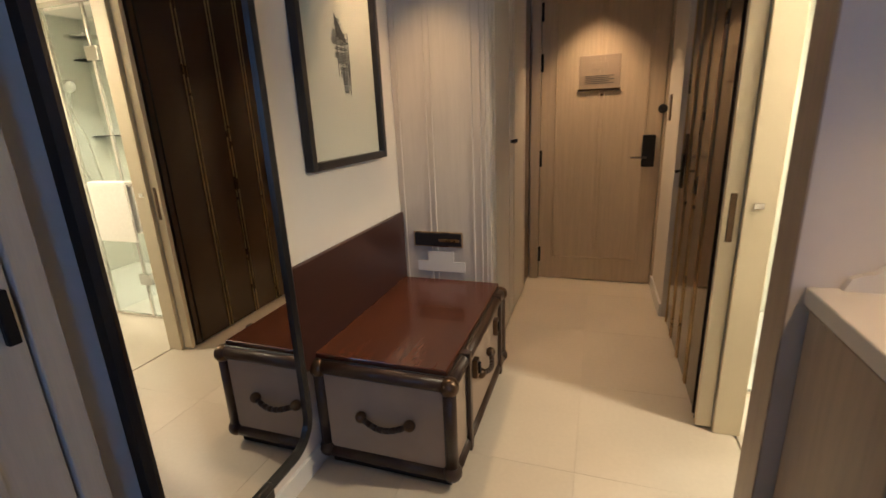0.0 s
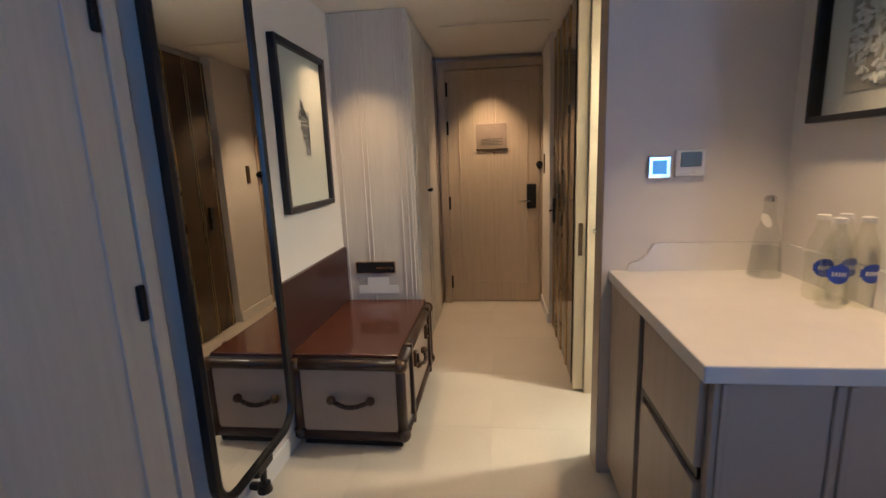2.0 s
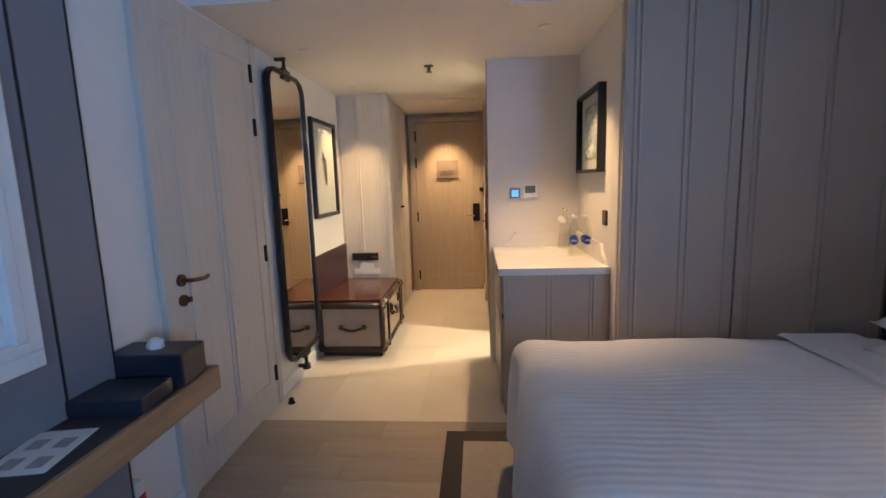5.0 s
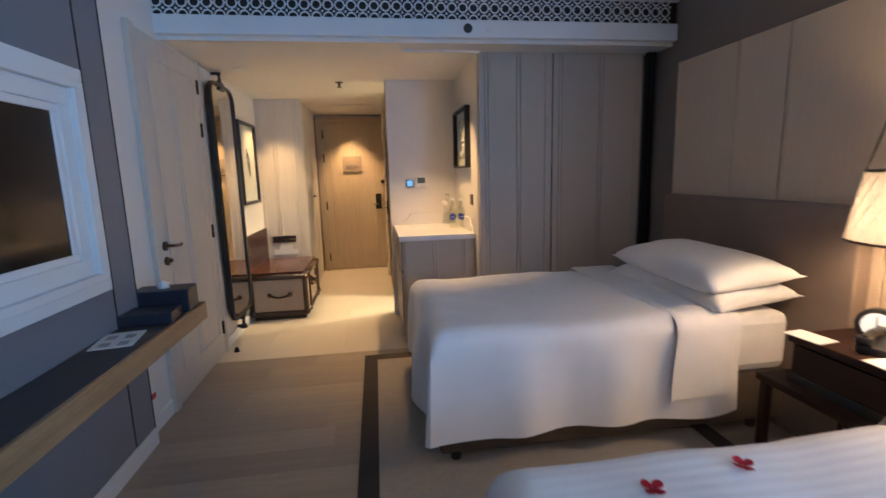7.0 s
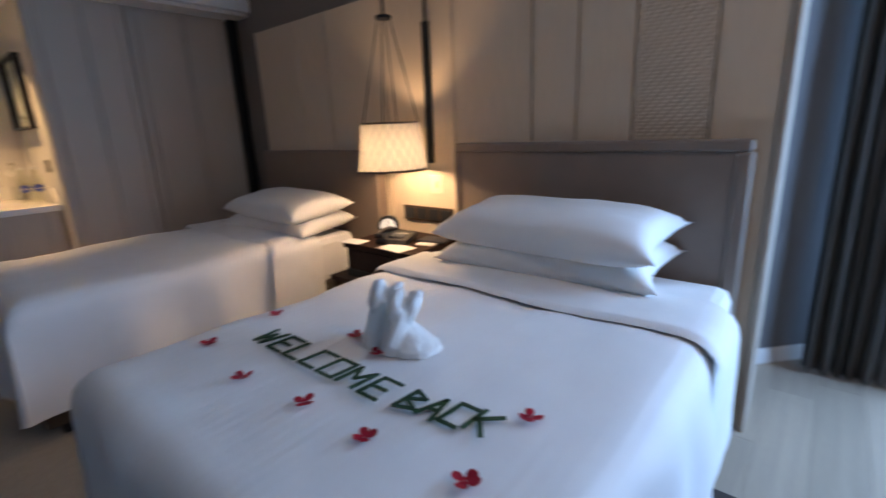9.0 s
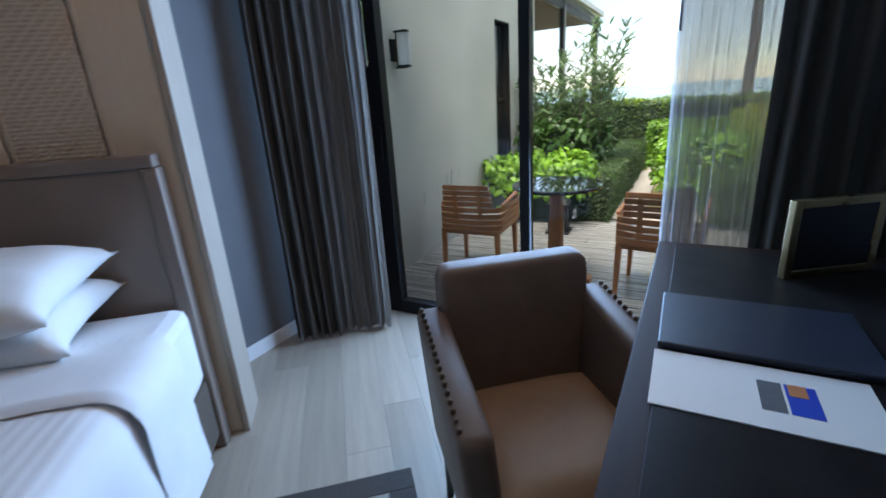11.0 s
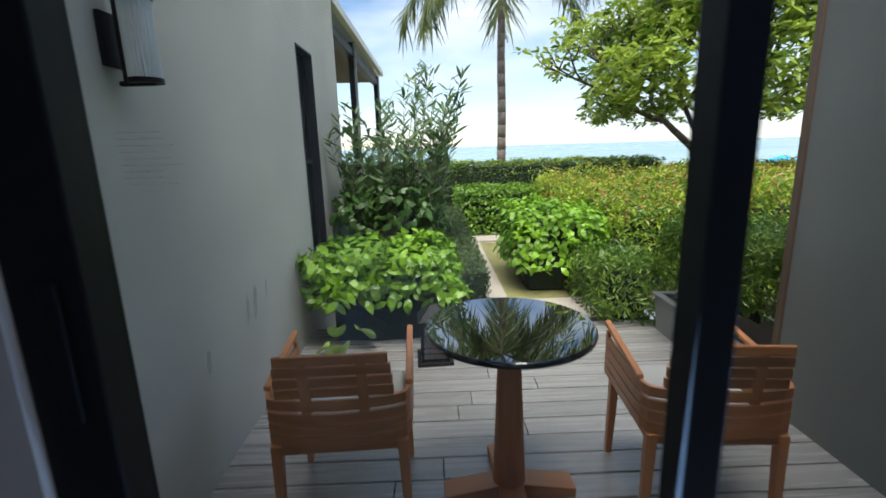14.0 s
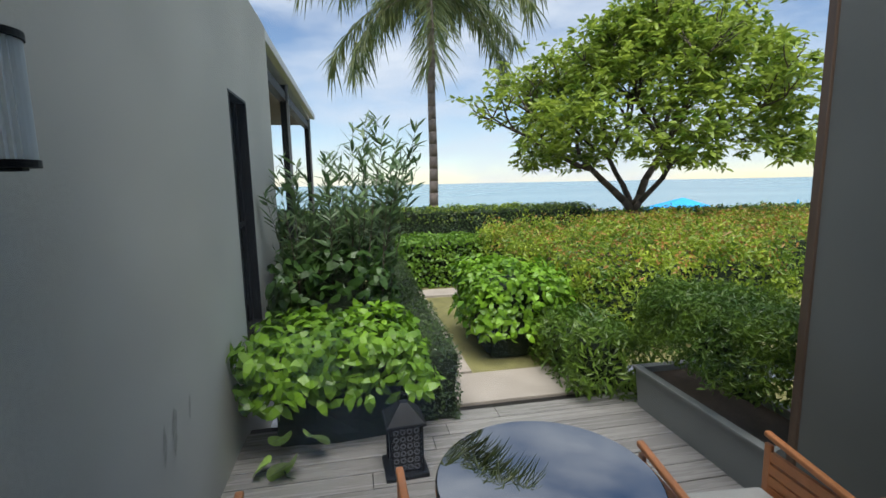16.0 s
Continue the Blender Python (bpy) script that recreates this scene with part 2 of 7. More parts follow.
PRINTGREY = surf("greige_art_paper", (0.44, 0.40, 0.34), 0.85, vary=0.06, bump=0.05)
MAT_BOARD = surf("cream_mat_board", (0.72, 0.69, 0.62), 0.8, vary=0.02, bump=0.03)
LINEN = surf("white_bed_linen", (0.80, 0.79, 0.78), 0.8, vary=0.05, scale=9, bump=0.2, fine=420, sheen=0.15)
STRIPED = wave_bump(surf("striped_sateen_linen", (0.79, 0.785, 0.78), 0.62, vary=0.03, scale=9, bump=0.10, fine=420, sheen=0.2), 9.5, "Y", 0.4, 0.0022)
PILLOWCASE = surf("white_pillowcase", (0.80, 0.79, 0.77), 0.8, vary=0.03, scale=7, bump=0.2, fine=300, sheen=0.15)
BEDBASE = surf("brown_bed_base_fabric", (0.10, 0.075, 0.055), 0.9, vary=0.2, scale=50, bump=0.3, fine=300)
HEADLEATHER = surf("taupe_headboard_leather", (0.22, 0.165, 0.13), 0.5, vary=0.08, scale=8, bump=0.15, fine=220)
WALLFABRIC = surf("beige_wall_fabric", (0.60, 0.485, 0.36), 0.85, vary=0.05, scale=25, bump=0.2, fine=350, stretch=(1, 3, 0.3))
LATTICE = wave_bump(wave_bump(surf("lattice_wall_panel", (0.57, 0.46, 0.345), 0.8, vary=0.05, bump=0.1), 16, "DIAGONAL", 0.9, 0.006), 22, "Z", 0.5, 0.004)
WALLDARK = surf("dark_taupe_wall", (0.20, 0.17, 0.145), 0.85, vary=0.05, scale=6, bump=0.1)
GREYPANEL = surf("blue_grey_wall_panel", (0.205, 0.209, 0.228), 0.6, vary=0.04, scale=5, bump=0.08, fine=260)
BAYWALL = surf("dark_grey_wall_covering", (0.15, 0.15, 0.155), 0.85, vary=0.06, scale=8, bump=0.15, fine=260)
WHITELACQ = surf("white_lacquer", (0.76, 0.76, 0.75), 0.4, vary=0.02, bump=0.03)
TVSCREEN = surf("television_screen", (0.006, 0.006, 0.007), 0.12, vary=0.0, bump=0, spec=0.5)
SHELFTOP = surf("dark_shelf_top", (0.05, 0.045, 0.045), 0.4, vary=0.15, scale=8, bump=0.08)
OAKEDGE = wood("live_oak_edge", (0.36, 0.22, 0.11), 0.5, 1, 0.35, 4, 0.25)
NAVY = surf("navy_leatherette", (0.018, 0.022, 0.035), 0.4, vary=0.2, scale=14, bump=0.15)
SHADE = surf("quilted_lamp_shade", (0.36, 0.31, 0.25), 0.8, vary=0.03, bump=0.05)
GLASS_LINES = cloth_sheer("faint_glass_lines", (0.62, 0.62, 0.62), 0.55)
SHADE_T = cloth_sheer("lit_shade_fabric", (0.20, 0.190, 0.172), 0.0)
CURTAIN = surf("taupe_curtain", (0.125, 0.107, 0.09), 0.9, vary=0.1, scale=20, bump=0.2, fine=300, stretch=(1, 1, 0.15), sheen=0.2)
CURTAIN_L = cloth_sheer("pale_curtain", (0.38, 0.345, 0.31), 0.0)
SHEER = cloth_sheer("sheer_curtain_fabric", (0.62, 0.60, 0.59), 0.24)
DESKTOP = surf("black_desk_leather", (0.018, 0.015, 0.014), 0.4, spec=0.08, vary=0.2, scale=14, bump=0.15, fine=160)
DESKWOOD = wood("dark_desk_wood", (0.03, 0.014, 0.010), 0.5, 1, 0.3, 3, 0.05, coat=0.0, spec=0.12)
CHAIRLEATHER = surf("dark_chair_leather", (0.15, 0.106, 0.078), 0.5, spec=0.35, vary=0.15, scale=12, bump=0.2, fine=200)
SEATLEATHER = surf("brown_seat_leather", (0.27, 0.165, 0.095), 0.6, spec=0.25, vary=0.12, scale=10, bump=0.2, fine=200)
TOWEL = surf("white_terry", (0.80, 0.79, 0.77), 0.95, vary=0.05, scale=60, bump=0.9, fine=380, sheen=0.3)
PETAL = surf("red_petal", (0.50, 0.015, 0.04), 0.6, vary=0.35, scale=60, bump=0.1)
LEAFSTRIP = surf("dark_leaf_strip", (0.012, 0.05, 0.016), 0.45, vary=0.3, scale=40, bump=0.15)
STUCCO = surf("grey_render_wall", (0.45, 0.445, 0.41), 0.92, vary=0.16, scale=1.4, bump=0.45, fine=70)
# Same render as STUCCO with a darker base, for the west side wall.
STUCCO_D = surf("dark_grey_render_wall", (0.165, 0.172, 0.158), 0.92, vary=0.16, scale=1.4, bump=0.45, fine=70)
DECK = surf("grey_composite_deck", (0.26, 0.248, 0.24), 0.27, spec=0.9, vary=0.12, scale=3, bump=0.25, fine=26, stretch=(0.6, 12, 12), rand=0.10)
CONCRETE = surf("concrete_path", (0.33, 0.29, 0.25), 0.85, vary=0.15, scale=4, bump=0.3, fine=60)
TEAK = wood("oiled_teak", (0.49, 0.19, 0.07), 0.42, 0, 0.22, 4, 0.1)
TEAKLEG = wood("oiled_teak_upright", (0.56, 0.215, 0.08), 0.42, 2, 0.22, 4, 0.1)
TABLEGLASS = surf("black_glass_tabletop", (0.016, 0.018, 0.02), 0.03, vary=0.0, bump=0, spec=0.7)
TABLETOP = surf("polished_dark_glass", (0.37, 0.365, 0.365), 0.03, 1.0, vary=0.0, bump=0)
CUSHION = surf("grey_outdoor_cushion", (0.38, 0.38, 0.36), 0.9, vary=0.06, scale=40, bump=0.25, fine=260)
PLANTER = surf("grey_concrete_planter", (0.20, 0.21, 0.205), 0.8, vary=0.12, scale=5, bump=0.3)
SOIL = surf("planter_soil", (0.05, 0.035, 0.025), 0.95, vary=0.4, scale=40, bump=0.8, fine=120)
GROUND = surf("garden_soil_and_grass", (0.17, 0.16, 0.06), 0.95, vary=0.4, scale=6, bump=0.6, fine=60)
SAND = surf("beach_sand", (0.55, 0.50, 0.40), 0.95, vary=0.06, scale=0.5, bump=0.2)
SEA = surf("sea_water", (0.17, 0.29, 0.33), 0.25, vary=0.10, scale=0.02, bump=0.5, fine=0.9, stretch=(0.3, 1, 1))
BARK = surf("grey_brown_bark", (0.085, 0.065, 0.05), 0.9, vary=0.35, scale=10, bump=0.8, fine=60)
PALMBARK = wave_bump(surf("palm_bark", (0.20, 0.16, 0.14), 0.9, vary=0.25, scale=8, bump=0.5, fine=50), 2.2, "Z", 0.05, 0.004)
BLUECANVAS = surf("blue_canvas", (0.02, 0.35, 0.70), 0.7, vary=0.05, bump=0.1)
ROOFWHITE = surf("white_roof_edge", (0.62, 0.63, 0.64), 0.5, vary=0.06, bump=0.1)
ROOFUNDER = wood("roof_soffit_wood", (0.20, 0.15, 0.12), 0.6, 1, 0.2, 3, 0.1)
# Near-black colour that paints in the shade inside the bushes.
LEAFSHADE = surf("painted_foliage_shade", (0.012, 0.022, 0.008), 0.95, vary=0.5, scale=30, bump=0.6, fine=90)
L_BROAD = leaf_mat("broad_leaf", (0.03, 0.10, 0.010), (0.28, 0.52, 0.035))
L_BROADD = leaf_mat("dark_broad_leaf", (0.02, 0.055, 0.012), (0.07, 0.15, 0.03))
L_SMALL = leaf_mat("small_hedge_leaf", (0.025, 0.055, 0.014), (0.09, 0.15, 0.045))
L_LIME = leaf_mat("lime_hedge_leaf", (0.05, 0.13, 0.012), (0.20, 0.36, 0.03))
L_GOLD = leaf_mat("golden_hedge_leaf", (0.045, 0.135, 0.011), (0.42, 0.52, 0.045))
L_RED = leaf_mat("red_tip_leaf", (0.20, 0.13, 0.02), (0.56, 0.26, 0.08))
L_FINE = leaf_mat("fine_leaf", (0.04, 0.10, 0.015), (0.16, 0.26, 0.03))
L_OLE = leaf_mat("narrow_grey_green_leaf", (0.045, 0.095, 0.04), (0.16, 0.25, 0.10))
L_TREE = leaf_mat("tree_leaf", (0.06, 0.14, 0.015), (0.46, 0.56, 0.09), 0.4, 0.45)
L_PALM = leaf_mat("palm_leaflet", (0.05, 0.10, 0.03), (0.24, 0.27, 0.10), 0.45, 0.4)
SPOTLIT = glow("downlight_lens", (1.0, 0.82, 0.55), 6.0)

# polished faces keep one even roughness
for m_ in (MIRROR, TABLETOP):
    b_ = m_.node_tree.nodes["Principled BSDF"]
    for l in list(b_.inputs["Roughness"].links):
        m_.node_tree.links.remove(l)
    b_.inputs["Roughness"].default_value = 0.006


# ---- mesh helpers ----
def bx(bm, x0, x1, y0, y1, z0, z1, bev=0.0, m=None):
    g = bmesh.ops.create_cube(bm, size=1)
    vs = g["verts"]
    mm = Matrix.Translation(((x0 + x1) / 2, (y0 + y1) / 2, (z0 + z1) / 2)) @ Matrix.Diagonal((abs(x1 - x0), abs(y1 - y0), abs(z1 - z0), 1))
    bmesh.ops.transform(bm, matrix=mm, verts=vs)
    if bev:
        es = list({e for v in vs for e in v.link_edges})
        r = bmesh.ops.bevel(bm, geom=es, offset=bev, segments=2, profile=0.5, affect="EDGES")
        vs = list({v for f in r["faces"] for v in f.verts} | {v for v in vs if v.is_valid})
    if m is not None:
        bmesh.ops.transform(bm, matrix=m, verts=[v for v in vs if v.is_valid])
    return vs


def B(x0, x1, y0, y1, z0, z1, bev=0.0, m=None):
    bm = bmesh.new()
    bx(bm, x0, x1, y0, y1, z0, z1, bev)
    if m is not None:
        bm.transform(m)
    return bm


def rod(bm, p0, p1, r0, r1=None, n=10, cap=True):
    p0, p1 = Vector(p0), Vector(p1)
    d = p1 - p0
    if d.length < 1e-6:
        return
    g = bmesh.ops.create_cone(bm, cap_ends=cap, segments=n, radius1=r0, radius2=r0 if r1 is None else r1, depth=d.length)
    bmesh.ops.transform(bm, matrix=Matrix.Translation((p0 + p1) / 2) @ d.to_track_quat("Z", "Y").to_matrix().to_4x4(), verts=g["verts"])


def tube(bm, pts, r, n=8):
    for a, b in zip(pts, pts[1:]):
        rod(bm, a, b, r, r, n)


def lathe(bm, prof, n=24, at=(0, 0, 0)):
    """Turned shape from (radius, height) pairs."""
    rings = []
    for r, z in prof:
        rings.append([bm.verts.new((at[0] + max(r, 1e-4) * math.cos(2 * math.pi * i / n), at[1] + max(r, 1e-4) * math.sin(2 * math.pi * i / n), at[2] + z)) for i in range(n)])
    for a, b in zip(rings, rings[1:]):
        for i in range(n):
            bm.faces.new((a[i], a[(i + 1) % n], b[(i + 1) % n], b[i]))
    bm.faces.new(rings[0][::-1])
    bm.faces.new(rings[-1])


def smooth(bm, on=True):
    for f in bm.faces:
        f.smooth = on
    return bm


def mesh_of(name, bm, material, soft=False):
    me = bpy.data.meshes.new(name)
    bmesh.ops.recalc_face_normals(bm, faces=bm.faces[:])
    if soft:
        smooth(bm)
    bm.to_mesh(me)
    bm.free()
    for mt in material if isinstance(material, (list, tuple)) else [material]:
        me.materials.append(mt)
    return me


def part(name, bm, material, parent, label="", soft=False):
    ob = new(name, mesh_of(name, bm, material, soft))
    ob.parent = parent
    if label:
        tagged(ob, label)
    return ob


def thing(name, label, category, m=None, group="", kind=""):
    ob = new(name)
    ob.empty_display_size = 0.1
    if m is not None:
        ob.matrix_world = m
    return tagged(ob, label, category, group, kind)


def solo(name, bm, material, label, category, m=None, group="", kind="", soft=False):
    ob = new(name, mesh_of(name, bm, material, soft))
    if m is not None:
        ob.matrix_world = m
    return tagged(ob, label, category, group, kind)


def struct(name, bm, material, label, m=None):
    return solo(name, bm, material, label, name.split("_")[0], m, "", "structure")


def at(x, y, z=0.0, rz=0.0):
    return pose(x, y, z, 0, 0, rz)


# ---- structure: entrance hall and bedroom ----
HALL_H, ROOM_H = 2.22, 2.78
struct("floor", B(-0.3, 4.2, -7.0, 0.3, -0.25, -0.012), GROUT, "screed under the stone tiles and oak planks")
bay = bmesh.new()
bx(bay, -2.6, 0.5, -0.02, 4.6, -0.25, -0.013)
struct("floor_2", bay, GROUT, "screed under the oak planks of the window bay", TF)
struct("wall_west", B(-0.12, 0.0, -4.37, 0.1, 0, ROOM_H), PAINT, "white painted wall with a connecting door")
struct("wall_north", B(-0.12, 3.6, 0.03, 0.15, 0, HALL_H), PAINT, "white painted wall around the entry door")
ent = bmesh.new()
bx(ent, 1.40, 1.52, -0.60, 0.03, 0, HALL_H)
struct("wall_1", ent, PAINT, "white painted wall beside the entry door")
w2 = bmesh.new()
bx(w2, 1.475, 1.56, -1.715, -0.60, 0, HALL_H)
bx(w2, 1.475, 1.56, -2.30, -1.715, 2.12, HALL_H)
struct("wall_2", w2, PAINT, "white wall between hall and bathroom with an open doorway")
wk = bmesh.new()
bx(wk, 1.40, 2.04, -2.42, -2.30, 0, HALL_H)
bx(wk, 2.04, 2.14, -3.36, -2.30, 0, HALL_H)
struct("wall_3", wk, PAINT, "white alcove walls behind the minibar counter")
struct("trim", B(1.396, 1.399, -2.42, -2.30, 0, HALL_H), TAUPE_WOOD, "taupe timber edge of the alcove wall")
struct("ceiling_1", B(-0.12, 3.6, -3.62, 0.15, HALL_H, HALL_H + 0.1), CEIL, "white painted hall ceiling")
hatch = bmesh.new()
bx(hatch, 0.62, 1.36, -0.95, -0.12, HALL_H - 0.006, HALL_H, 0.002)
struct("ceiling_2", hatch, CEIL, "white access panel in the hall ceiling")
struct("ceiling_3", B(-0.2, 5.0, -8.9, -3.4, ROOM_H, ROOM_H + 0.1), CEIL, "white painted bedroom ceiling")
bay = bmesh.new()
bx(bay, -2.7, 0.7, -0.1, 4.0, ROOM_H - 0.004, ROOM_H + 0.08)
struct("ceiling_4", bay, CEIL, "white painted ceiling of the window bay", TF)
struct("wall_tv", B(-0.12, 0.055, -7.6, -4.37, 0, ROOM_H), GREYPANEL, "blue-grey panelled wall behind the television")
for i, yy in enumerate((-4.56, -6.2, -7.0)):
    struct(f"trim_tv_{i + 1}", B(0.055, 0.058, yy - 0.004, yy + 0.004, 0.1, ROOM_H), BLACK, "dark shadow joint between wall panels")
struct("trim_corner", B(0.0, 0.058, -4.371, -4.365, 0, ROOM_H), BLACK, "dark edge of the grey panelling")
hw = bmesh.new()
bx(hw, 3.42, 3.60, -7.2, -3.4, 0, ROOM_H)
struct("wall_east", hw, WALLDARK, "dark taupe wall behind the beds")
struct("wall_wardrobe", B(2.045, 3.6, -3.355, -3.26, 0, ROOM_H), WALLDARK, "wall behind the sliding wardrobe panels")
bath_back = bmesh.new()
bx(bath_back, 3.5, 3.6, -3.3, 0.03, 0, HALL_H)
struct("wall_4", bath_back, BATHTILE, "tiled bathroom end wall")
struct("wall_5", B(2.14, 3.5, -2.42, -2.30, 0, HALL_H), BATHTILE, "tiled bathroom side wall")
base = bmesh.new()
bx(base, 0.0, 0.014, -4.364, -1.40, 0, 0.085, 0.003)
struct("baseboard", base, WHITELACQ, "white painted skirting board")
base = bmesh.new()
bx(base, 0.055, 0.069, -7.5, -4.372, 0, 0.09, 0.003)
struct("baseboard_2", base, WHITELACQ, "white painted skirting board under the grey panels")
base = bmesh.new()
bx(base, 1.386, 1.40, -0.60, -0.0, 0, 0.085, 0.003)
struct("baseboard_3", base, WHITELACQ, "white painted skirting board")
base = bmesh.new()
bx(base, 0.474, 0.488, 0.02, 1.3, 0, 0.085, 0.003)
struct("baseboard_4", base, WHITELACQ, "white painted skirting board in the window bay", TF)
# window bay
struct("wall_6", B(0.488, 0.62, 0.0, 1.36, 0, ROOM_H), BAYWALL, "dark grey papered wall beside the window", TF)
struct("wall_7", B(-2.46, -2.28, -0.06, 4.4, 0, ROOM_H), BAYWALL, "dark grey papered wall behind the desk", TF)
struct("wall_8", B(-2.46, 0.62, -0.10, 0.05, 2.42, ROOM_H), PAINT, "wall over the sliding glass door", TF)
struct("wall_9", B(0.10, 0.488, -0.10, 0.05, 0, 2.42), PAINT, "short wall beside the sliding glass door", TF)
wx = bmesh.new()
bx(wx, -2.28, -2.02, -0.10, 0.05, 0, 2.42)
struct("wall_10", wx, PAINT, "short wall at the end of the glass door", TF)

# bulkhead with fretwork grille
bulk = thing("bulkhead", "white boxed bulkhead with a black-backed fretwork air grille", "bulkhead", at(0, 0), "", "structure")
part("bulkhead_body", B(0.0, 3.42, -3.67, -3.41, 2.245, 2.355, 0.004), WHITELACQ, bulk)
part("bulkhead_body", B(0.0, 3.42, -3.64, -3.41, 2.355, 2.50), BLACK, bulk, "black void behind the fretwork")
part("bulkhead_body", B(0.0, 3.42, -3.67, -3.41, 2.50, ROOM_H), WHITELACQ, bulk)
fret = bmesh.new()
pitch = 0.0715
nx = int(3.36 / pitch)
for i in range(nx + 1):
    for j in range(3):
        cx, cz = 0.03 + i * pitch, 2.355 + (j - 0.5) * pitch + 0.036
        if not (2.35 < cz < 2.51):
            continue
        n = 12
        ri, ro = 0.024, 0.0335
        ring = []
        for k in range(n):
            a = 2 * math.pi * k / n
            ring.append((fret.verts.new((cx + ri * math.cos(a), -3.662, cz + ri * math.sin(a))), fret.verts.new((cx + ro * math.cos(a), -3.662, cz + ro * math.sin(a)))))
        for k in range(n):
            p, q = ring[k], ring[(k + 1) % n]
            fret.faces.new((p[0], q[0], q[1], p[1]))
        bx(fret, cx + 0.030, cx + pitch - 0.030, -3.664, -3.656, cz - 0.0035, cz + 0.0035)
        bx(fret, cx - 0.0035, cx + 0.0035, -3.664, -3.656, cz + 0.030, cz + pitch - 0.030)
        bx(fret, cx + pitch / 2 - 0.006, cx + pitch / 2 + 0.006, -3.664, -3.656, cz + pitch / 2 - 0.006, cz + pitch / 2 + 0.006)
bmesh.ops.solidify(fret, geom=[f for f in fret.faces], thickness=0.004)
part("fretwork", fret, WHITELACQ, bulk, "white fretwork of linked rings")
for sx, rr, mt, nm in ((1.92, 0.030, DARKPLASTIC, "speaker"), (2.06, 0.020, WHITEPLASTIC, "sensor")):
    s = bmesh.new()
    rod(s, (sx, -3.67, 2.30), (sx, -3.676, 2.30), rr, rr, 24)
    solo("ceiling_" + nm, s, mt, f"small round {nm} set in the white bulkhead", nm)

# sliding wardrobe panels
for i, (x0, x1, yy) in enumerate(((2.045, 2.605, -3.410), (2.613, 3.325, -3.410))):
    wp = thing("sliding_panel", "tall taupe sliding wardrobe panel with ribbed mouldings", "wardrobe door", at(0, 0), "wardrobe panels")
    part("panel", B(x0, x1, yy, yy + 0.048, 0.015, 2.244, 0.003), TAUPE, wp)
    xs = [x0 + 0.05, x0 + 0.075, x0 + (x1 - x0) * 0.52, x0 + (x1 - x0) * 0.52 + 0.03, x1 - 0.05]
    for xx in xs:
        part("moulding", B(xx - 0.006, xx + 0.006, yy - 0.009, yy - 0.001, 0.03, 2.235, 0.003), TAUPE, wp)
post = thing("wardrobe_frame", "black metal upright with a latch beside the wardrobe", "frame", at(0, 0))
part("upright", B(3.337, 3.362, -3.46, -3.41, 0, 2.244, 0.003), BLACKMETAL, post)
part("upright", B(3.376, 3.401, -3.46, -3.41, 0, 2.244, 0.003), BLACKMETAL, post)
part("latch", B(3.345, 3.39, -3.485, -3.45, 1.08, 1.16, 0.006), BLACKMETAL, post)
tr = bmesh.new()
bx(tr, 1.50, 2.045, -3.46, -3.42, 2.205, 2.219, 0.002)
solo("ceiling_track", tr, WHITELACQ, "white sliding door track fixed to the ceiling", "track")

# headboard wall cladding
clad = thing("wall_cladding", "beige fabric wall panels with paired vertical seams behind the beds", "wall panel", at(0, 0), "", "structure")
seams = [-3.73, -4.28, -4.62, -5.18, -5.72, -6.20, -6.43, -6.68, -6.975, -7.2]
for a, b in zip(seams, seams[1:]):
    lat = abs(a + 6.68) < 0.01
    part("panel", B(3.392, 3.42, b + 0.004, a - 0.004, 0.0, 2.08, 0.004), LATTICE if lat else WALLFABRIC, clad, "beige panel with a woven diamond lattice" if lat else "")
    part("seam", B(3.388, 3.395, a - 0.022, a - 0.014, 0.0, 2.08, 0.002), WALLFABRIC, clad)
part("end_post", B(3.375, 3.60, -7.225, -7.2, 0, 2.3, 0.004), TAUPE_WOOD, clad, "taupe timber end post of the cladding")

# ---- entrance hall things ----
# entry door
door = thing("door_1", "pale oak entry door with raised panels and a black lock", "door", at(0, 0), "", "structure")
part("leaf", B(0.56, 1.38, -0.018, 0.028, 0.008, 2.105, 0.003), ENTRY_OAK, door)
for x0, x1, z0, z1 in ((0.66, 1.28, 0.18, 2.0),):
    for a in ((x0, x1, z0, z0 + 0.012), (x0, x1, z1 - 0.012, z1), (x0, x0 + 0.012, z0, z1), (x1 - 0.012, x1, z0, z1), (0.955, 0.963, z0, z1), (0.985, 0.993, z0, z1)):
        part("moulding", B(a[0], a[1], -0.026, -0.017, a[2], a[3], 0.003), ENTRY_OAK, door)
fr = bmesh.new()
bx(fr, 0.49, 0.555, -0.05, 0.03, 0, 2.11, 0.003)
bx(fr, 1.385, 1.40, -0.05, 0.03, 0, 2.11, 0.003)
bx(fr, 0.49, 1.40, -0.05, 0.03, 2.11, 2.175, 0.003)
part("door_frame", fr, ENTRY_OAK, door)
for hz in (0.2, 0.95, 1.62, 1.95):
    part("hinge", B(0.553, 0.573, -0.03, -0.016, hz - 0.06, hz + 0.06, 0.003), BLACKMETAL, door)
lk = part("door_lock", B(1.262, 1.345, -0.048, -0.018, 0.885, 1.105, 0.008), BLACKMETAL, door, "black electronic lock plate")
hd = bmesh.new()
tube(hd, [(1.285, -0.05, 0.955), (1.285, -0.085, 0.955), (1.185, -0.088, 0.955)], 0.009)
part("lever", hd, CHROME, lk)
kn = bmesh.new()
rod(kn, (1.376, -0.075, 1.275), (1.376, -0.02, 1.275), 0.024, 0.03, 16)
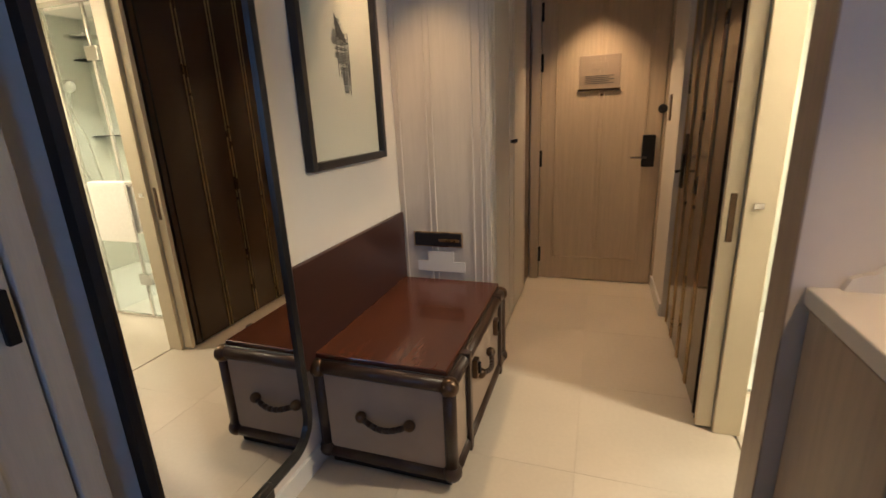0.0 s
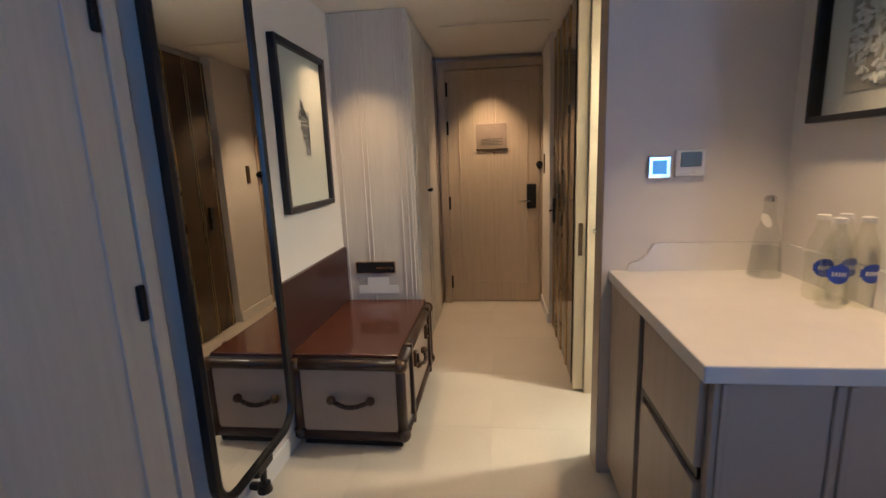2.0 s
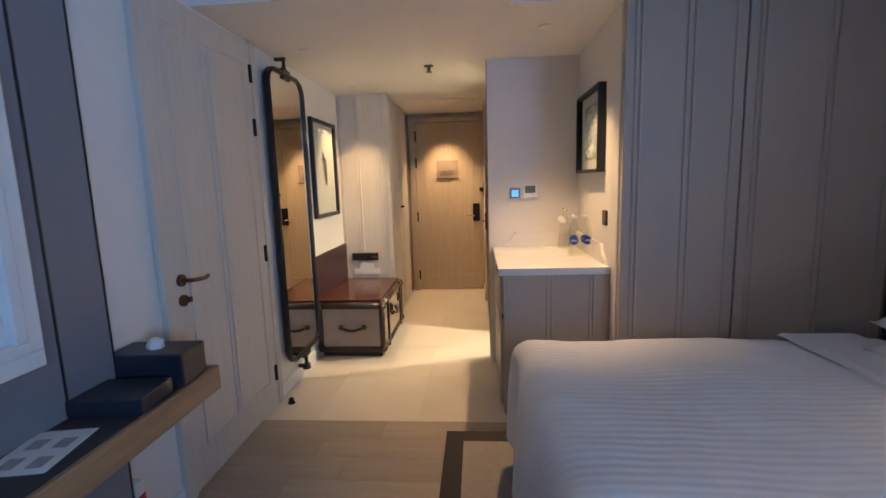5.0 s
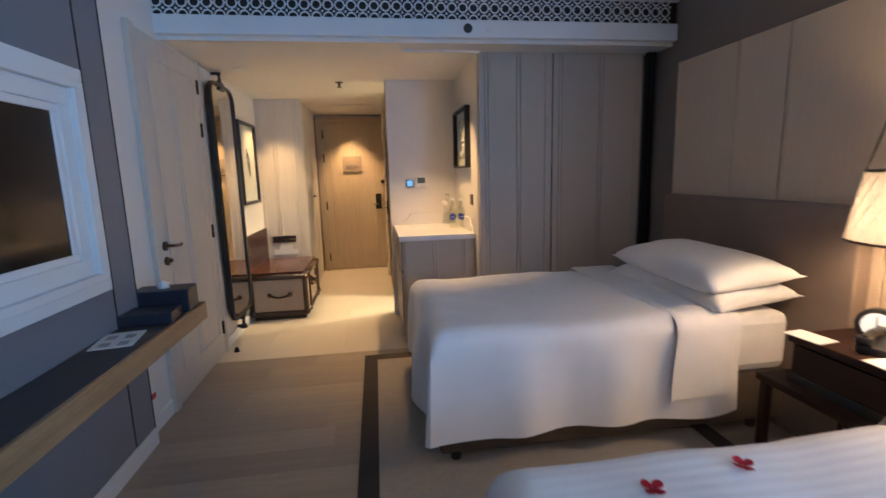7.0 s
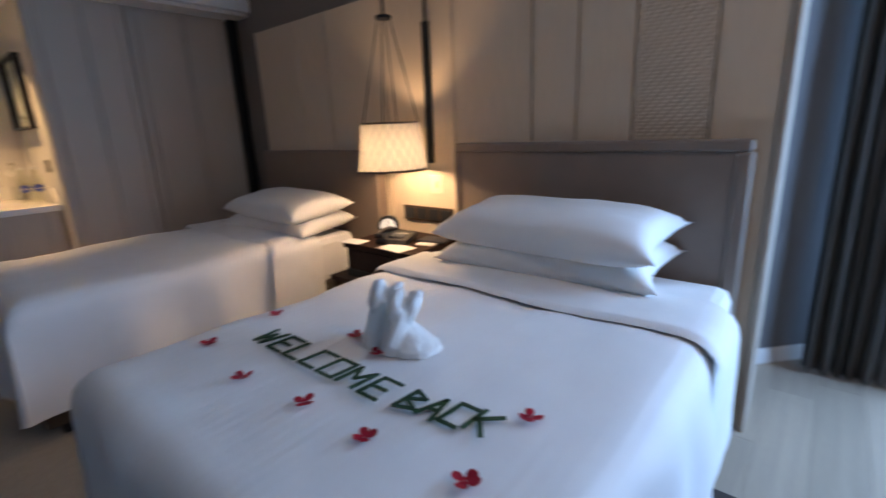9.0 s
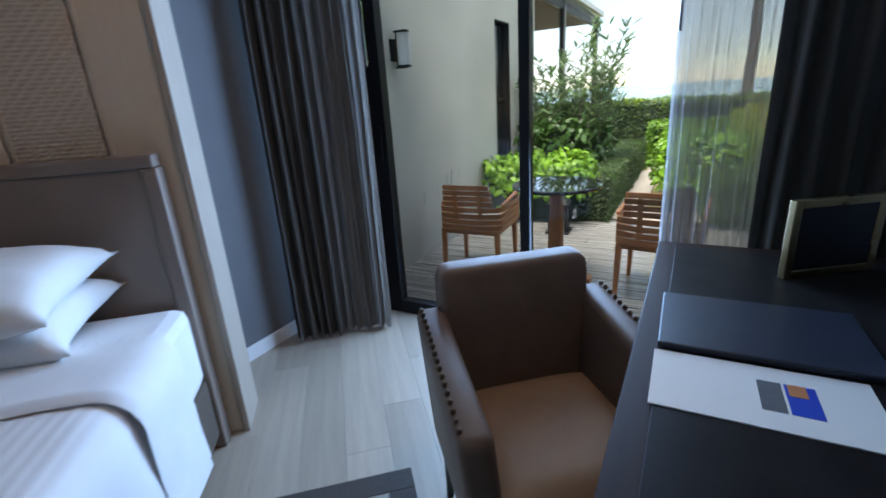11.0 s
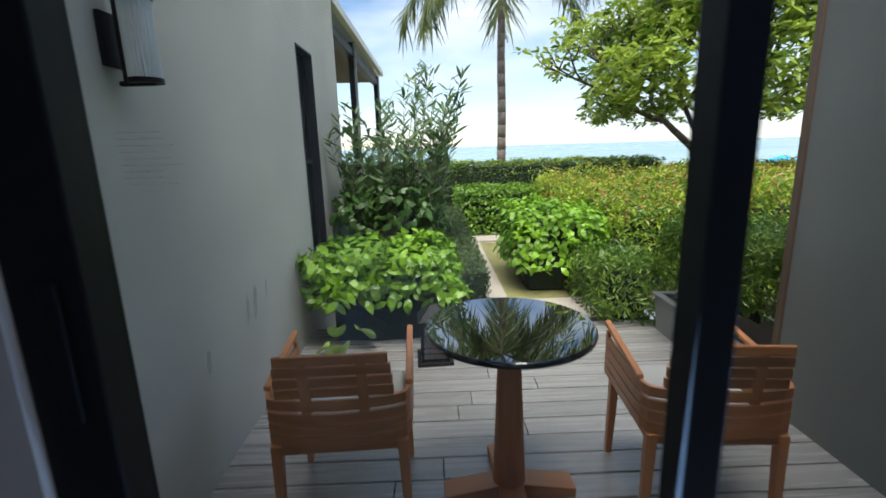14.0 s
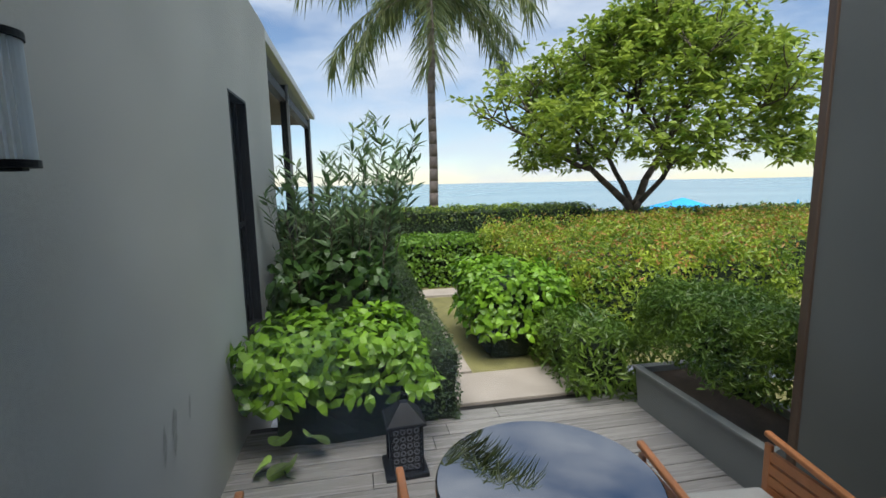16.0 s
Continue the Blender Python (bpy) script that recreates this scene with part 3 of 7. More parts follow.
part("deadbolt", kn, BLACKMETAL, door)
sg = part("notice_frame", B(0.82, 1.09, -0.026, -0.018, 1.425, 1.645, 0.003), TRUNK_SIDE, door, "framed printed notice")
part("notice_bar", B(0.815, 1.095, -0.032, -0.018, 1.415, 1.428, 0.002), BRONZE, door)
for i in range(5):
    part("text_line", B(0.86, 1.05 - 0.03 * (i % 2), -0.028, -0.0255, 1.46 + i * 0.012, 1.465 + i * 0.012), INK, sg)
dsk = bmesh.new()
bx(dsk, 0.90, 1.01, -0.0285, -0.0255, 1.55, 1.60, 0.001)
part("printed_emblem", dsk, TRUNK_SIDE, sg)
pv = bmesh.new()
rod(pv, (0.975, -0.018, 1.385), (0.975, -0.026, 1.385), 0.008, 0.008, 12)
part("peephole", pv, BRONZE, door)
solo("wall_plate", B(1.392, 1.40, -0.25, -0.19, 1.2, 1.36, 0.003), BRONZE, "slim bronze switch plate on the white wall", "switch")

# hall closet with limed oak faces
clo = thing("closet", "built-in closet faced in limed oak with flush doors", "closet", at(0, 0))
part("body", B(0.002, 0.470, -1.385, -0.01, 0.0, HALL_H - 0.004), LIMED, clo)
part("end_panel", B(0.002, 0.488, -1.402, -1.386, 0.0, HALL_H - 0.004, 0.002), LIMED, clo)
for xx in (0.03, 0.17, 0.20, 0.40, 0.44, 0.465):
    part("moulding", B(xx - 0.005, xx + 0.005, -1.409, -1.401, 0.02, HALL_H - 0.02, 0.002), LIMED, clo)
for a, b in ((-1.38, -0.86), (-0.85, -0.33)):
    cd = part("door", B(0.471, 0.492, a, b, 0.03, HALL_H - 0.03, 0.003), LIMED, clo)
    part("moulding", B(0.491, 0.497, a + 0.06, a + 0.07, 0.08, HALL_H - 0.08, 0.002), LIMED, cd)
    part("moulding", B(0.491, 0.497, b - 0.07, b - 0.06, 0.08, HALL_H - 0.08, 0.002), LIMED, cd)
    kb = bmesh.new()
    rod(kb, (0.492, b - 0.03 if a < -1 else a + 0.03, 1.13), (0.52, b - 0.03 if a < -1 else a + 0.03, 1.13), 0.008, 0.012, 12)
    part("knob", kb, BLACKMETAL, cd)
part("door", B(0.474, 0.486, -0.325, -0.06, 0.03, HALL_H - 0.03), BRONZEGLASS, clo, "narrow bronze glass strip")
# socket and card slot over the trunk
sock = thing("power_outlet", "black rectangular power outlet with a brass rim", "socket", at(0, 0))
part("rim", B(0.075, 0.342, -1.416, -1.409, 0.635, 0.715, 0.003), BRASS, sock)
part("plate", B(0.082, 0.335, -1.420, -1.412, 0.641, 0.709, 0.003), DARKPLASTIC, sock)
part("slot", B(0.215, 0.325, -1.423, -1.418, 0.664, 0.680, 0.001), BRASS, sock)
lp = bmesh.new()
bx(lp, 0.09, 0.35, -1.412, -1.4085, 0.50, 0.555)
bx(lp, 0.15, 0.29, -1.412, -1.4086, 0.555, 0.61)
solo("wall_outlet_cover", lp, WHITEPLASTIC, "low white stepped wall cover plate", "cover plate")

# trunk bench
T0, T1, TW, TH_ = -2.322, -1.425, 0.545, 0.455
tk = thing("trunk_bench", "brown leather-bound travel trunk used as a luggage bench", "trunk", at(0.015, T0))
TL = T1 - T0
part("body", B(0.012, TW - 0.012, 0.012, TL - 0.012, 0.05, TH_ - 0.03, 0.004), TRUNK_SIDE, tk)
part("plinth", B(0.03, TW - 0.03, 0.03, TL - 0.03, 0.0, 0.055), BLACK, tk)
for x in (0.02, TW - 0.02):
    for y in (0.02, TL - 0.02):
        rb = bmesh.new()
        rod(rb, (x, y, 0.05), (x, y, TH_ - 0.02), 0.024, 0.024, 12)
        part("corner_binding", rb, LEATHER, tk, soft=True)
for z in (0.062, TH_ - 0.035):
    for p, q in (((0.02, 0.02, z), (TW - 0.02, 0.02, z)), ((TW - 0.02, 0.02, z), (TW - 0.02, TL - 0.02, z)), ((0.02, TL - 0.02, z), (TW - 0.02, TL - 0.02, z)), ((0.02, 0.02, z), (0.02, TL - 0.02, z))):
        rb = bmesh.new()
        rod(rb, p, q, 0.026, 0.026, 12)
        part("edge_binding", rb, LEATHER, tk, soft=True)
for y in (0.02, TL - 0.02):
    for z in (0.07, TH_ - 0.04):
        for x in (0.02, TW - 0.02):
            cb = bmesh.new()
            bmesh.ops.create_uvsphere(cb, u_segments=12, v_segments=8, radius=0.036, matrix=Matrix.Translation((x, y, z)))
            part("corner_cap", cb, BRONZE if z > 0.2 else LEATHER, tk, soft=True)
part("lid", B(0.0, TW - 0.03, 0.03, TL - 0.01, TH_ - 0.02, TH_ + 0.012, 0.004), MAHOGANY, tk, "polished red-brown wooden top")
part("lid_edge", B(-0.004, TW - 0.022, 0.022, TL - 0.006, TH_ - 0.028, TH_ - 0.006, 0.004), BLACK, tk)
for y in (0.20, TL - 0.13):
    stp = bmesh.new()
    bx(stp, TW - 0.008, TW + 0.008, y - 0.016, y + 0.016, 0.03, TH_ - 0.015, 0.004)
    bx(stp, TW - 0.05, TW + 0.008, y - 0.016, y + 0.016, TH_ - 0.025, TH_ - 0.002, 0.004)
    part("strap", stp, LEATHER, tk)


def grip(parent, p0, p1, out, label):
    p0, p1, out = Vector(p0), Vector(p1), Vector(out)
    h = bmesh.new()
    pts = []
    for i in range(9):
        u = i / 8
        pts.append(p0.lerp(p1, u) + out * (0.35 + 0.65 * math.sin(math.pi * u)) + Vector((0, 0, -0.022 * math.sin(math.pi * u))))
    tube(h, pts, 0.011, 10)
    hd_ = part("handle", h, LEATHER, parent, label, True)
    for p in (p0, p1):
        c = bmesh.new()
        bmesh.ops.create_uvsphere(c, u_segments=12, v_segments=8, radius=0.022, matrix=Matrix.Translation(p + out * 0.3))
        part("handle_mount", c, BRONZE, hd_, soft=True)


grip(tk, (0.19, 0.006, 0.25), (0.38, 0.006, 0.25), (0, -0.032, 0), "bronze-capped leather carrying handle")
grip(tk, (TW - 0.006, 0.36, 0.27), (TW - 0.006, 0.54, 0.27), (0.032, 0, 0), "leather carrying handle")
for y in (0.30, TL - 0.22):
    lt = part("lock_plate", B(TW - 0.012, TW + 0.010, y - 0.02, y + 0.02, 0.29, 0.37, 0.005), BRONZE, tk)
    part("hasp", B(TW + 0.006, TW + 0.020, y - 0.010, y + 0.010, 0.31, 0.355, 0.004), BLACKMETAL, lt)
solo("bench_back_panel", B(0.002, 0.022, -2.36, -1.412, 0.42, 0.815, 0.004), PANEL_DARK, "dark reddish-brown wooden panel behind the trunk bench", "panel")


def framed(name, label, m, w, h, depth, bar, mat_in, art):
    """A picture hanging on a wall: local x across, z up, -y into the room."""
    f = thing(name, label, "picture", m, "framed pictures")
    for x0, x1, z0, z1 in ((0, bar, 0, h), (w - bar, w, 0, h), (bar, w - bar, 0, bar), (bar, w - bar, h - bar, h)):
        part("frame_bar", B(x0, x1, -depth, 0, z0, z1, 0.003), BLACK, f)
    part("mat_board", B(bar, w - bar, -0.008, -0.002, bar, h - bar), mat_in, f)
    art(f, w, h)
    g = part("glazing", B(bar, w - bar, -depth * 0.6 - 0.002, -depth * 0.6, bar, h - bar), PANE, f)
    g.visible_shadow = False
    return f


def sketch(f, w, h):
    rnd = random.Random(4)
    b1 = bmesh.new()
    cx, cz = w * 0.52, h * 0.50
    for i in range(46):
        u = i / 45
        z = cz + 0.14 - 0.27 * u
        wid = 0.02 + 0.045 * math.sin(math.pi * min(1, u * 1.4)) * rnd.uniform(0.5, 1.2)
        off = 0.03 * (u - 0.3)
        if rnd.random() < 0.8:
            bx(b1, cx + off - wid, cx + off + wid * rnd.uniform(0.3, 1), -0.0098, -0.0085, z - 0.0016, z + 0.0016)
    for i in range(12):
        x = cx + rnd.uniform(-0.04, 0.06)
        bx(b1, x - 0.001, x + 0.001, -0.0099, -0.0086, cz - rnd.uniform(0.05, 0.14), cz + rnd.uniform(-0.02, 0.1))
    tri = [b1.verts.new(p) for p in ((cx - 0.035, -0.0095, cz + 0.16), (cx + 0.055, -0.0095, cz + 0.055), (cx - 0.03, -0.0095, cz + 0.075))]
    b1.faces.new(tri)
    part("drawing", b1, INK, f, "black pencil drawing of a roofed pavilion")


def relief(f, w, h):
    rnd = random.Random(9)
    part("inner_panel", B(w * 0.19, w * 0.81, -0.0098, -0.008, h * 0.16, h * 0.84), PRINTGREY, f)
    b1 = bmesh.new()
    for i in range(420):
        a, r = rnd.uniform(0, 2 * math.pi), math.sqrt(rnd.random())
        x, z = w / 2 + 0.60 * w * 0.5 * r * math.cos(a), h / 2 + 0.64 * h * 0.5 * r * math.sin(a)
        m = pose(x, -0.013, z, rnd.uniform(-40, 40), rnd.uniform(0, 360), rnd.uniform(-40, 40))
        bx(b1, -0.011, 0.011, -0.001, 0.001, -0.005, 0.005, 0, m)
    part("paper_relief", b1, PAPER, f, "white cut-paper relief")


# the picture over the trunk hangs on the west wall and faces into the hall
framed("framed_picture", "black-framed pencil drawing on a cream mat", Matrix.Translation((0.001, -2.185, 1.115)) @ Matrix.Rotation(radians(90), 4, "Z"), 0.605, 0.805, 0.035, 0.030, MAT_BOARD, sketch)
framed("framed_picture", "black-framed white cut-paper relief with a cream mat", Matrix.Translation((2.039, -2.555, 1.41)) @ Matrix.Rotation(radians(-90), 4, "Z"), 0.56, 0.49, 0.045, 0.019, MAT_BOARD, relief)

# leaning swivel mirror with rounded corners
mir = thing("wall_mirror", "tall black-framed mirror with rounded corners on pivot brackets", "mirror", at(0.062, -2.715, 0.20))
MW, MH, MR = 0.58, 1.925, 0.12


def round_rect(w, h, r, n=8):
    pts = []
    for cx, cz, a0 in ((w / 2 - r, h - r, 0), (-w / 2 + r, h - r, 90), (-w / 2 + r, r, 180), (w / 2 - r, r, 270)):
        for i in range(n + 1):
            a = radians(a0 + 90 * i / n)
            pts.append((cx + r * math.cos(a), cz + r * math.sin(a)))
    return pts


outer, inner = round_rect(MW, MH, MR), round_rect(MW - 0.056, MH - 0.056, MR - 0.028)
fb = bmesh.new()
cols = []
for (oy, oz), (iy, iz) in zip(outer, inner):
    cols.append([fb.verts.new(p) for p in ((-0.016, oy, oz), (0.014, oy, oz), (0.022, (oy + iy) / 2, (oz + iz + 0.028) / 2), (0.014, iy, iz + 0.028), (-0.016, iy, iz + 0.028))])
for k in range(len(cols)):
    p, q = cols[k], cols[(k + 1) % len(cols)]
    for j in range(5):
        fb.faces.new((p[j], q[j], q[(j + 1) % 5], p[(j + 1) % 5]))
part("mirror_frame", fb, BLACK, mir)
gb = bmesh.new()
gb.faces.new([gb.verts.new((0.004, y, z + 0.028)) for y, z in inner])
part("mirror_glass", gb, MIRROR, mir)
bk = bmesh.new()
rod(bk, (0.0, 0.0, MH - 0.01), (0.0, 0.0, MH + 0.06), 0.022, 0.010, 12)
rod(bk, (0.0, 0.0, MH + 0.06), (0.0, 0.0, MH + 0.10), 0.010, 0.017, 12)
bx(bk, -0.014, 0.018, -0.06, 0.06, MH - 0.05, MH + 0.02, 0.008)
part("top_pivot", bk, BLACK, mir)
bk = bmesh.new()
rod(bk, (0.0, 0.0, 0.02), (0.0, 0.0, -0.09), 0.018, 0.012, 12)
rod(bk, (0.0, 0.0, -0.09), (0.0, 0.0, -0.125), 0.024, 0.030, 12)
bx(bk, -0.014, 0.018, -0.06, 0.06, -0.03, 0.03, 0.008)
part("bottom_pivot", bk, BLACK, mir)
part("wall_bracket", B(-0.06, 0.0, -0.012, 0.012, MH + 0.075, MH + 0.10, 0.003), BLACK, mir)
part("wall_bracket", B(-0.06, 0.0, -0.012, 0.012, -0.12, -0.095, 0.003), BLACK, mir)

# connecting door
cdo = thing("door_2", "closed limed-oak connecting door with a lever handle", "door", at(0, 0), "", "structure")
part("leaf", B(0.001, 0.022, -3.975, -3.105, 0.01, 2.20, 0.003), LIMED, cdo)
for a in ((-3.87, -3.20, 0.18, 0.192), (-3.87, -3.20, 2.07, 2.082), (-3.87, -3.858, 0.18, 2.08), (-3.212, -3.20, 0.18, 2.08), (-3.59, -3.583, 0.19, 2.07), (-3.55, -3.543, 0.19, 2.07)):
    part("moulding", B(0.021, 0.029, a[0], a[1], a[2], a[3], 0.002), LIMED, cdo)
fr = bmesh.new()
bx(fr, 0.001, 0.030, -4.045, -3.98, 0, 2.215, 0.003)
bx(fr, 0.001, 0.030, -3.10, -3.05, 0, 2.215, 0.003)
part("door_frame", fr, LIMED, cdo)
for hz in (0.22, 0.985, 1.728, 2.03):
    part("hinge", B(0.021, 0.036, -3.136, -3.116, hz - 0.05, hz + 0.05, 0.003), BLACKMETAL, cdo)
hn = bmesh.new()
rod(hn, (0.022, -3.928, 0.99), (0.034, -3.928, 0.99), 0.027, 0.027, 20)
tube(hn, [(0.03, -3.928, 0.99), (0.07, -3.928, 0.99), (0.072, -3.873, 0.984), (0.068, -3.813, 0.980), (0.064, -3.790, 0.984)], 0.009, 10)
part("lever_handle", hn, BRONZE, cdo, "aged bronze lever handle")
hn = bmesh.new()
rod(hn, (0.022, -3.928, 0.90), (0.034, -3.928, 0.90), 0.026, 0.026, 20)
bx(hn, 0.034, 0.05, -3.915, -3.895, 0.888, 0.912, 0.003)
part("thumb_turn", hn, BRONZE, cdo)
dsb = bmesh.new()
lathe(dsb, [(0.022, 0.0), (0.024, 0.006), (0.016, 0.012), (0.016, 0.03), (0.011, 0.036)], 16, (0.10, -3.10, 0.0))
solo("door_stop", dsb, BLACKMETAL, "small black door stop fixed to the floor", "door stop", soft=True)
ex = bmesh.new()
bx(ex, 0.0, 0.045, -4.345, -4.30, 0.22, 0.31, 0.008)
kit = solo("emergency_torch", ex, WHITEPLASTIC, "small white and red emergency torch fixed to the white wall", "torch", at(0.002, 0))
part("red_band", B(-0.002, 0.047, -4.347, -4.298, 0.225, 0.26, 0.006), PETAL, kit)

# bathroom sliding door, open in front of the wall
sd = thing("door_3", "open sliding bathroom door of bronze glass with bright metal strips", "door", at(0, 0), "", "structure")
part("leaf", B(1.420, 1.448, -1.688, -0.66, 0.012, 2.16, 0.003), BRONZEGLASS, sd)
for yy in (-1.672, -1.63, -1.40, -1.375, -1.15, -1.125, -0.92, -0.895, -0.70):
    part("metal_strip", B(1.414, 1.421, yy - 0.003, yy + 0.003, 0.012, 2.16), BRASS if yy > -1.6 else BLACKMETAL, sd)
part("edge_frame", B(1.412, 1.470, -1.715, -1.690, 0.01, 2.17, 0.003), CREAM, sd, "cream lacquered door edge")
fl = bmesh.new()
bx(fl, 1.43, 1.452, -1.7185, -1.712, 0.80, 0.98, 0.003)
part("flush_pull", fl, BRONZE, sd)
lk2 = bmesh.new()
bx(lk2, 1.40, 1.414, -0.84, -0.79, 0.86, 1.04, 0.004)
tube(lk2, [(1.40, -0.815, 0.95), (1.375, -0.815, 0.95), (1.373, -0.87, 0.95)], 0.006)
part("handle_plate", lk2, BLACKMETAL, sd)
fr = bmesh.new()
bx(fr, 1.472, 1.57, -1.738, -1.718, 0, 2.12, 0.003)
bx(fr, 1.472, 1.57, -2.30, -2.28, 0, 2.12, 0.003)
bx(fr, 1.472, 1.57, -2.28, -1.738, 2.08, 2.12, 0.003)
part("door_frame", fr, CREAM, sd)
sp = bmesh.new()
bx(sp, 1.50, 1.53, -1.744, -1.737, 0.93, 0.95)
part("strike_plate", sp, CHROME, sd)

# bathroom seen through the doorway and in the mirror
struct("floor_3", B(1.56, 3.5, -2.30, 0.03, -0.012, 0.0), TILE, "pale stone bathroom floor")
struct("wall_bathroom", B(1.56, 3.5, -0.42, -0.36, 0, HALL_H), BATHTILE, "white tiled shower wall")
shower = thing("shower_screen", "clear glass shower screen with a chrome frame", "shower screen", at(1.60, -1.40))
for x0, x1 in ((0.0, 0.478), (0.494, 0.83)):
    gp = part("glass", B(x0, x1, -0.004, 0.004, 0.02, 2.0), PANE, shower)
    gp.visible_shadow = False
gp = part("glass", B(0.836, 0.844, 0.012, 0.96, 0.02, 2.0), PANE, shower)
gp.visible_shadow = False
for x0 in (0.478, 0.83):
    part("post", B(x0, x0 + 0.016, -0.010, 0.010, 0.0, 2.02, 0.002), CHROME, shower)
part("header_rail", B(0.0, 0.846, -0.010, 0.010, 2.02, 2.05, 0.002), CHROME, shower)
part("bottom_rail", B(0.0, 0.83, -0.010, 0.010, 0.004, 0.02, 0.002), CHROME, shower)
for z0 in (0.25, 1.70):
    part("glass_hinge", B(0.43, 0.53, -0.016, 0.016, z0, z0 + 0.08, 0.003), CHROME, shower)
part("shower_tray", B(0.0, 1.88, 0.012, 0.97, 0.0, 0.02, 0.003), MARBLE, shower)
tr_ = thing("towel_rail", "chrome towel rail fixed to the glass screen", "towel rail", at(1.60, -1.40))
t1 = bmesh.new()
tube(t1, [(0.28, -0.004, 0.95), (0.28, -0.06, 0.95), (0.76, -0.06, 0.95), (0.76, -0.004, 0.95)], 0.009)
part("bar", t1, CHROME, tr_)
tw = bmesh.new()
bx(tw, 1.97, 2.30, -1.488, -1.472, 0.58, 0.965, 0.006)
bx(tw, 1.97, 2.30, -1.446, -1.430, 0.63, 0.965, 0.006)
bx(tw, 1.97, 2.30, -1.488, -1.430, 0.955, 0.975, 0.008)
solo("hand_towel", tw, TOWEL, "white towel folded over a chrome rail", "towel", soft=False)
for zz in (1.25, 1.89):
    solo("corner_shelf", B(3.18, 3.498, -0.54, -0.421, zz - 0.012, zz, 0.003), BLACKMETAL, "dark shelf strip in the tiled shower corner", "shelf")
sh2 = thing("shower_set", "chrome hand shower with a looping hose", "shower", at(3.49, -0.72))
s1 = bmesh.new()
tube(s1, [(0.0, 0.0, 0.95), (-0.04, 0.0, 0.95), (-0.04, 0.0, 1.95), (0.0, 0.0, 1.95)], 0.011)
part("riser", s1, CHROME, sh2)
s1 = bmesh.new()
rod(s1, (-0.06, 0, 1.48), (-0.11, 0, 1.66), 0.014, 0.02)
rod(s1, (-0.10, 0, 1.66), (-0.13, 0, 1.65), 0.055, 0.05, 20)
tube(s1, [(-0.06, 0.0, 1.48), (-0.09, 0.07, 1.2), (-0.10, 0.10, 0.85), (-0.08, 0.06, 0.72), (-0.04, 0.01, 0.95)], 0.008)
part("hand_shower", s1, CHROME, sh2)
shs = thing("shower_set", "chrome shower rail with hand shower and rain head", "shower", at(3.0, -0.425))
s1 = bmesh.new()
tube(s1, [(0.0, -0.04, 0.9), (0.0, -0.04, 2.0), (0.0, -0.35, 2.02)], 0.011)
lathe(s1, [(0.11, 0.0), (0.11, 0.012), (0.02, 0.02)], 20, (0.0, -0.36, 1.985))
part("riser", s1, CHROME, shs)
s1 = bmesh.new()
rod(s1, (0, -0.07, 1.55), (0, -0.10, 1.75), 0.014, 0.03)
tube(s1, [(0, -0.06, 1.55), (0.05, -0.1, 1.2), (0.08, -0.1, 0.9), (0.04, -0.07, 0.85), (0, -0.05, 0.98)], 0.006)
part("hand_shower", s1, CHROME, shs)
for zz in (0.87, 0.64):
    s1 = bmesh.new()
    rod(s1, (0.03, 0.0, zz), (0.03, -0.06, zz), 0.05, 0.035, 20)
    part("valve", s1, CHROME, shs)
tub = solo("bathtub", B(2.2, 3.48, -2.29, -1.62, 0, 0.52, 0.05), WHITELACQ, "white bathtub along the tiled wall", "bathtub")
fd = bmesh.new()
bx(fd, 1.80, 1.92, -2.12, -2.0, 0.0, 0.006, 0.001)
solo("floor_drain", fd, CHROME, "square chrome floor drain cover", "drain")

# minibar counter in the alcove
cab = thing("minibar_cabinet", "taupe minibar cabinet with panelled doors and drawer", "cabinet", at(0, 0))
part("body", B(1.455, 2.038, -3.230, -2.425, 0.06, 0.85, 0.002), TAUPE, cab)
part("plinth", B(1.49, 2.038, -3.20, -2.425, 0.0, 0.06), BLACK, cab)
part("end_panel", B(1.455, 2.038, -3.252, -3.230, 0.02, 0.85, 0.002), TAUPE, cab)
for xx in (1.475, 1.70, 1.725, 1.935, 1.955):
    part("moulding", B(xx - 0.007, xx + 0.007, -3.260, -3.251, 0.03, 0.845, 0.003), TAUPE, cab)
for y0, y1, z0, z1, nm in ((-2.79, -2.43, 0.07, 0.84, "door"), (-3.225, -2.84, 0.07, 0.58, "door"), (-3.225, -2.84, 0.62, 0.84, "drawer")):
    cd = part(nm, B(1.436, 1.456, y0, y1, z0, z1, 0.003), TAUPE_WOOD, cab)
for z0, z1, y0, y1 in ((0.585, 0.615, -3.22, -2.83), (0.45, 0.84, -2.83, -2.80)):
    part("finger_groove", B(1.446, 1.457, y0, y1, z0, z1), BLACK, cab)
wt_ = thing("worktop", "white veined marble worktop with scrolled upstands", "worktop", at(0, 0))
part("slab", B(1.425, 2.039, -3.268, -2.421, 0.85, 0.892, 0.004), MARBLE, wt_)


def upstand(length):
    p = [(0.0, 0.0), (0.012, 0.028), (0.03, 0.036), (0.05, 0.040), (0.075, 0.062), (0.09, 0.090), (0.10, 0.105), (0.12, 0.108)]
    pts = p + [(length, 0.108), (length, 0.0)]
    b1 = bmesh.new()
    f0 = b1.faces.new([b1.verts.new((x, 0, z)) for x, z in pts])
    r = bmesh.ops.extrude_face_region(b1, geom=[f0])
    bmesh.ops.translate(b1, vec=(0, 0.018, 0), verts=[v for v in r["geom"] if isinstance(v, bmesh.types.BMVert)])
    return b1


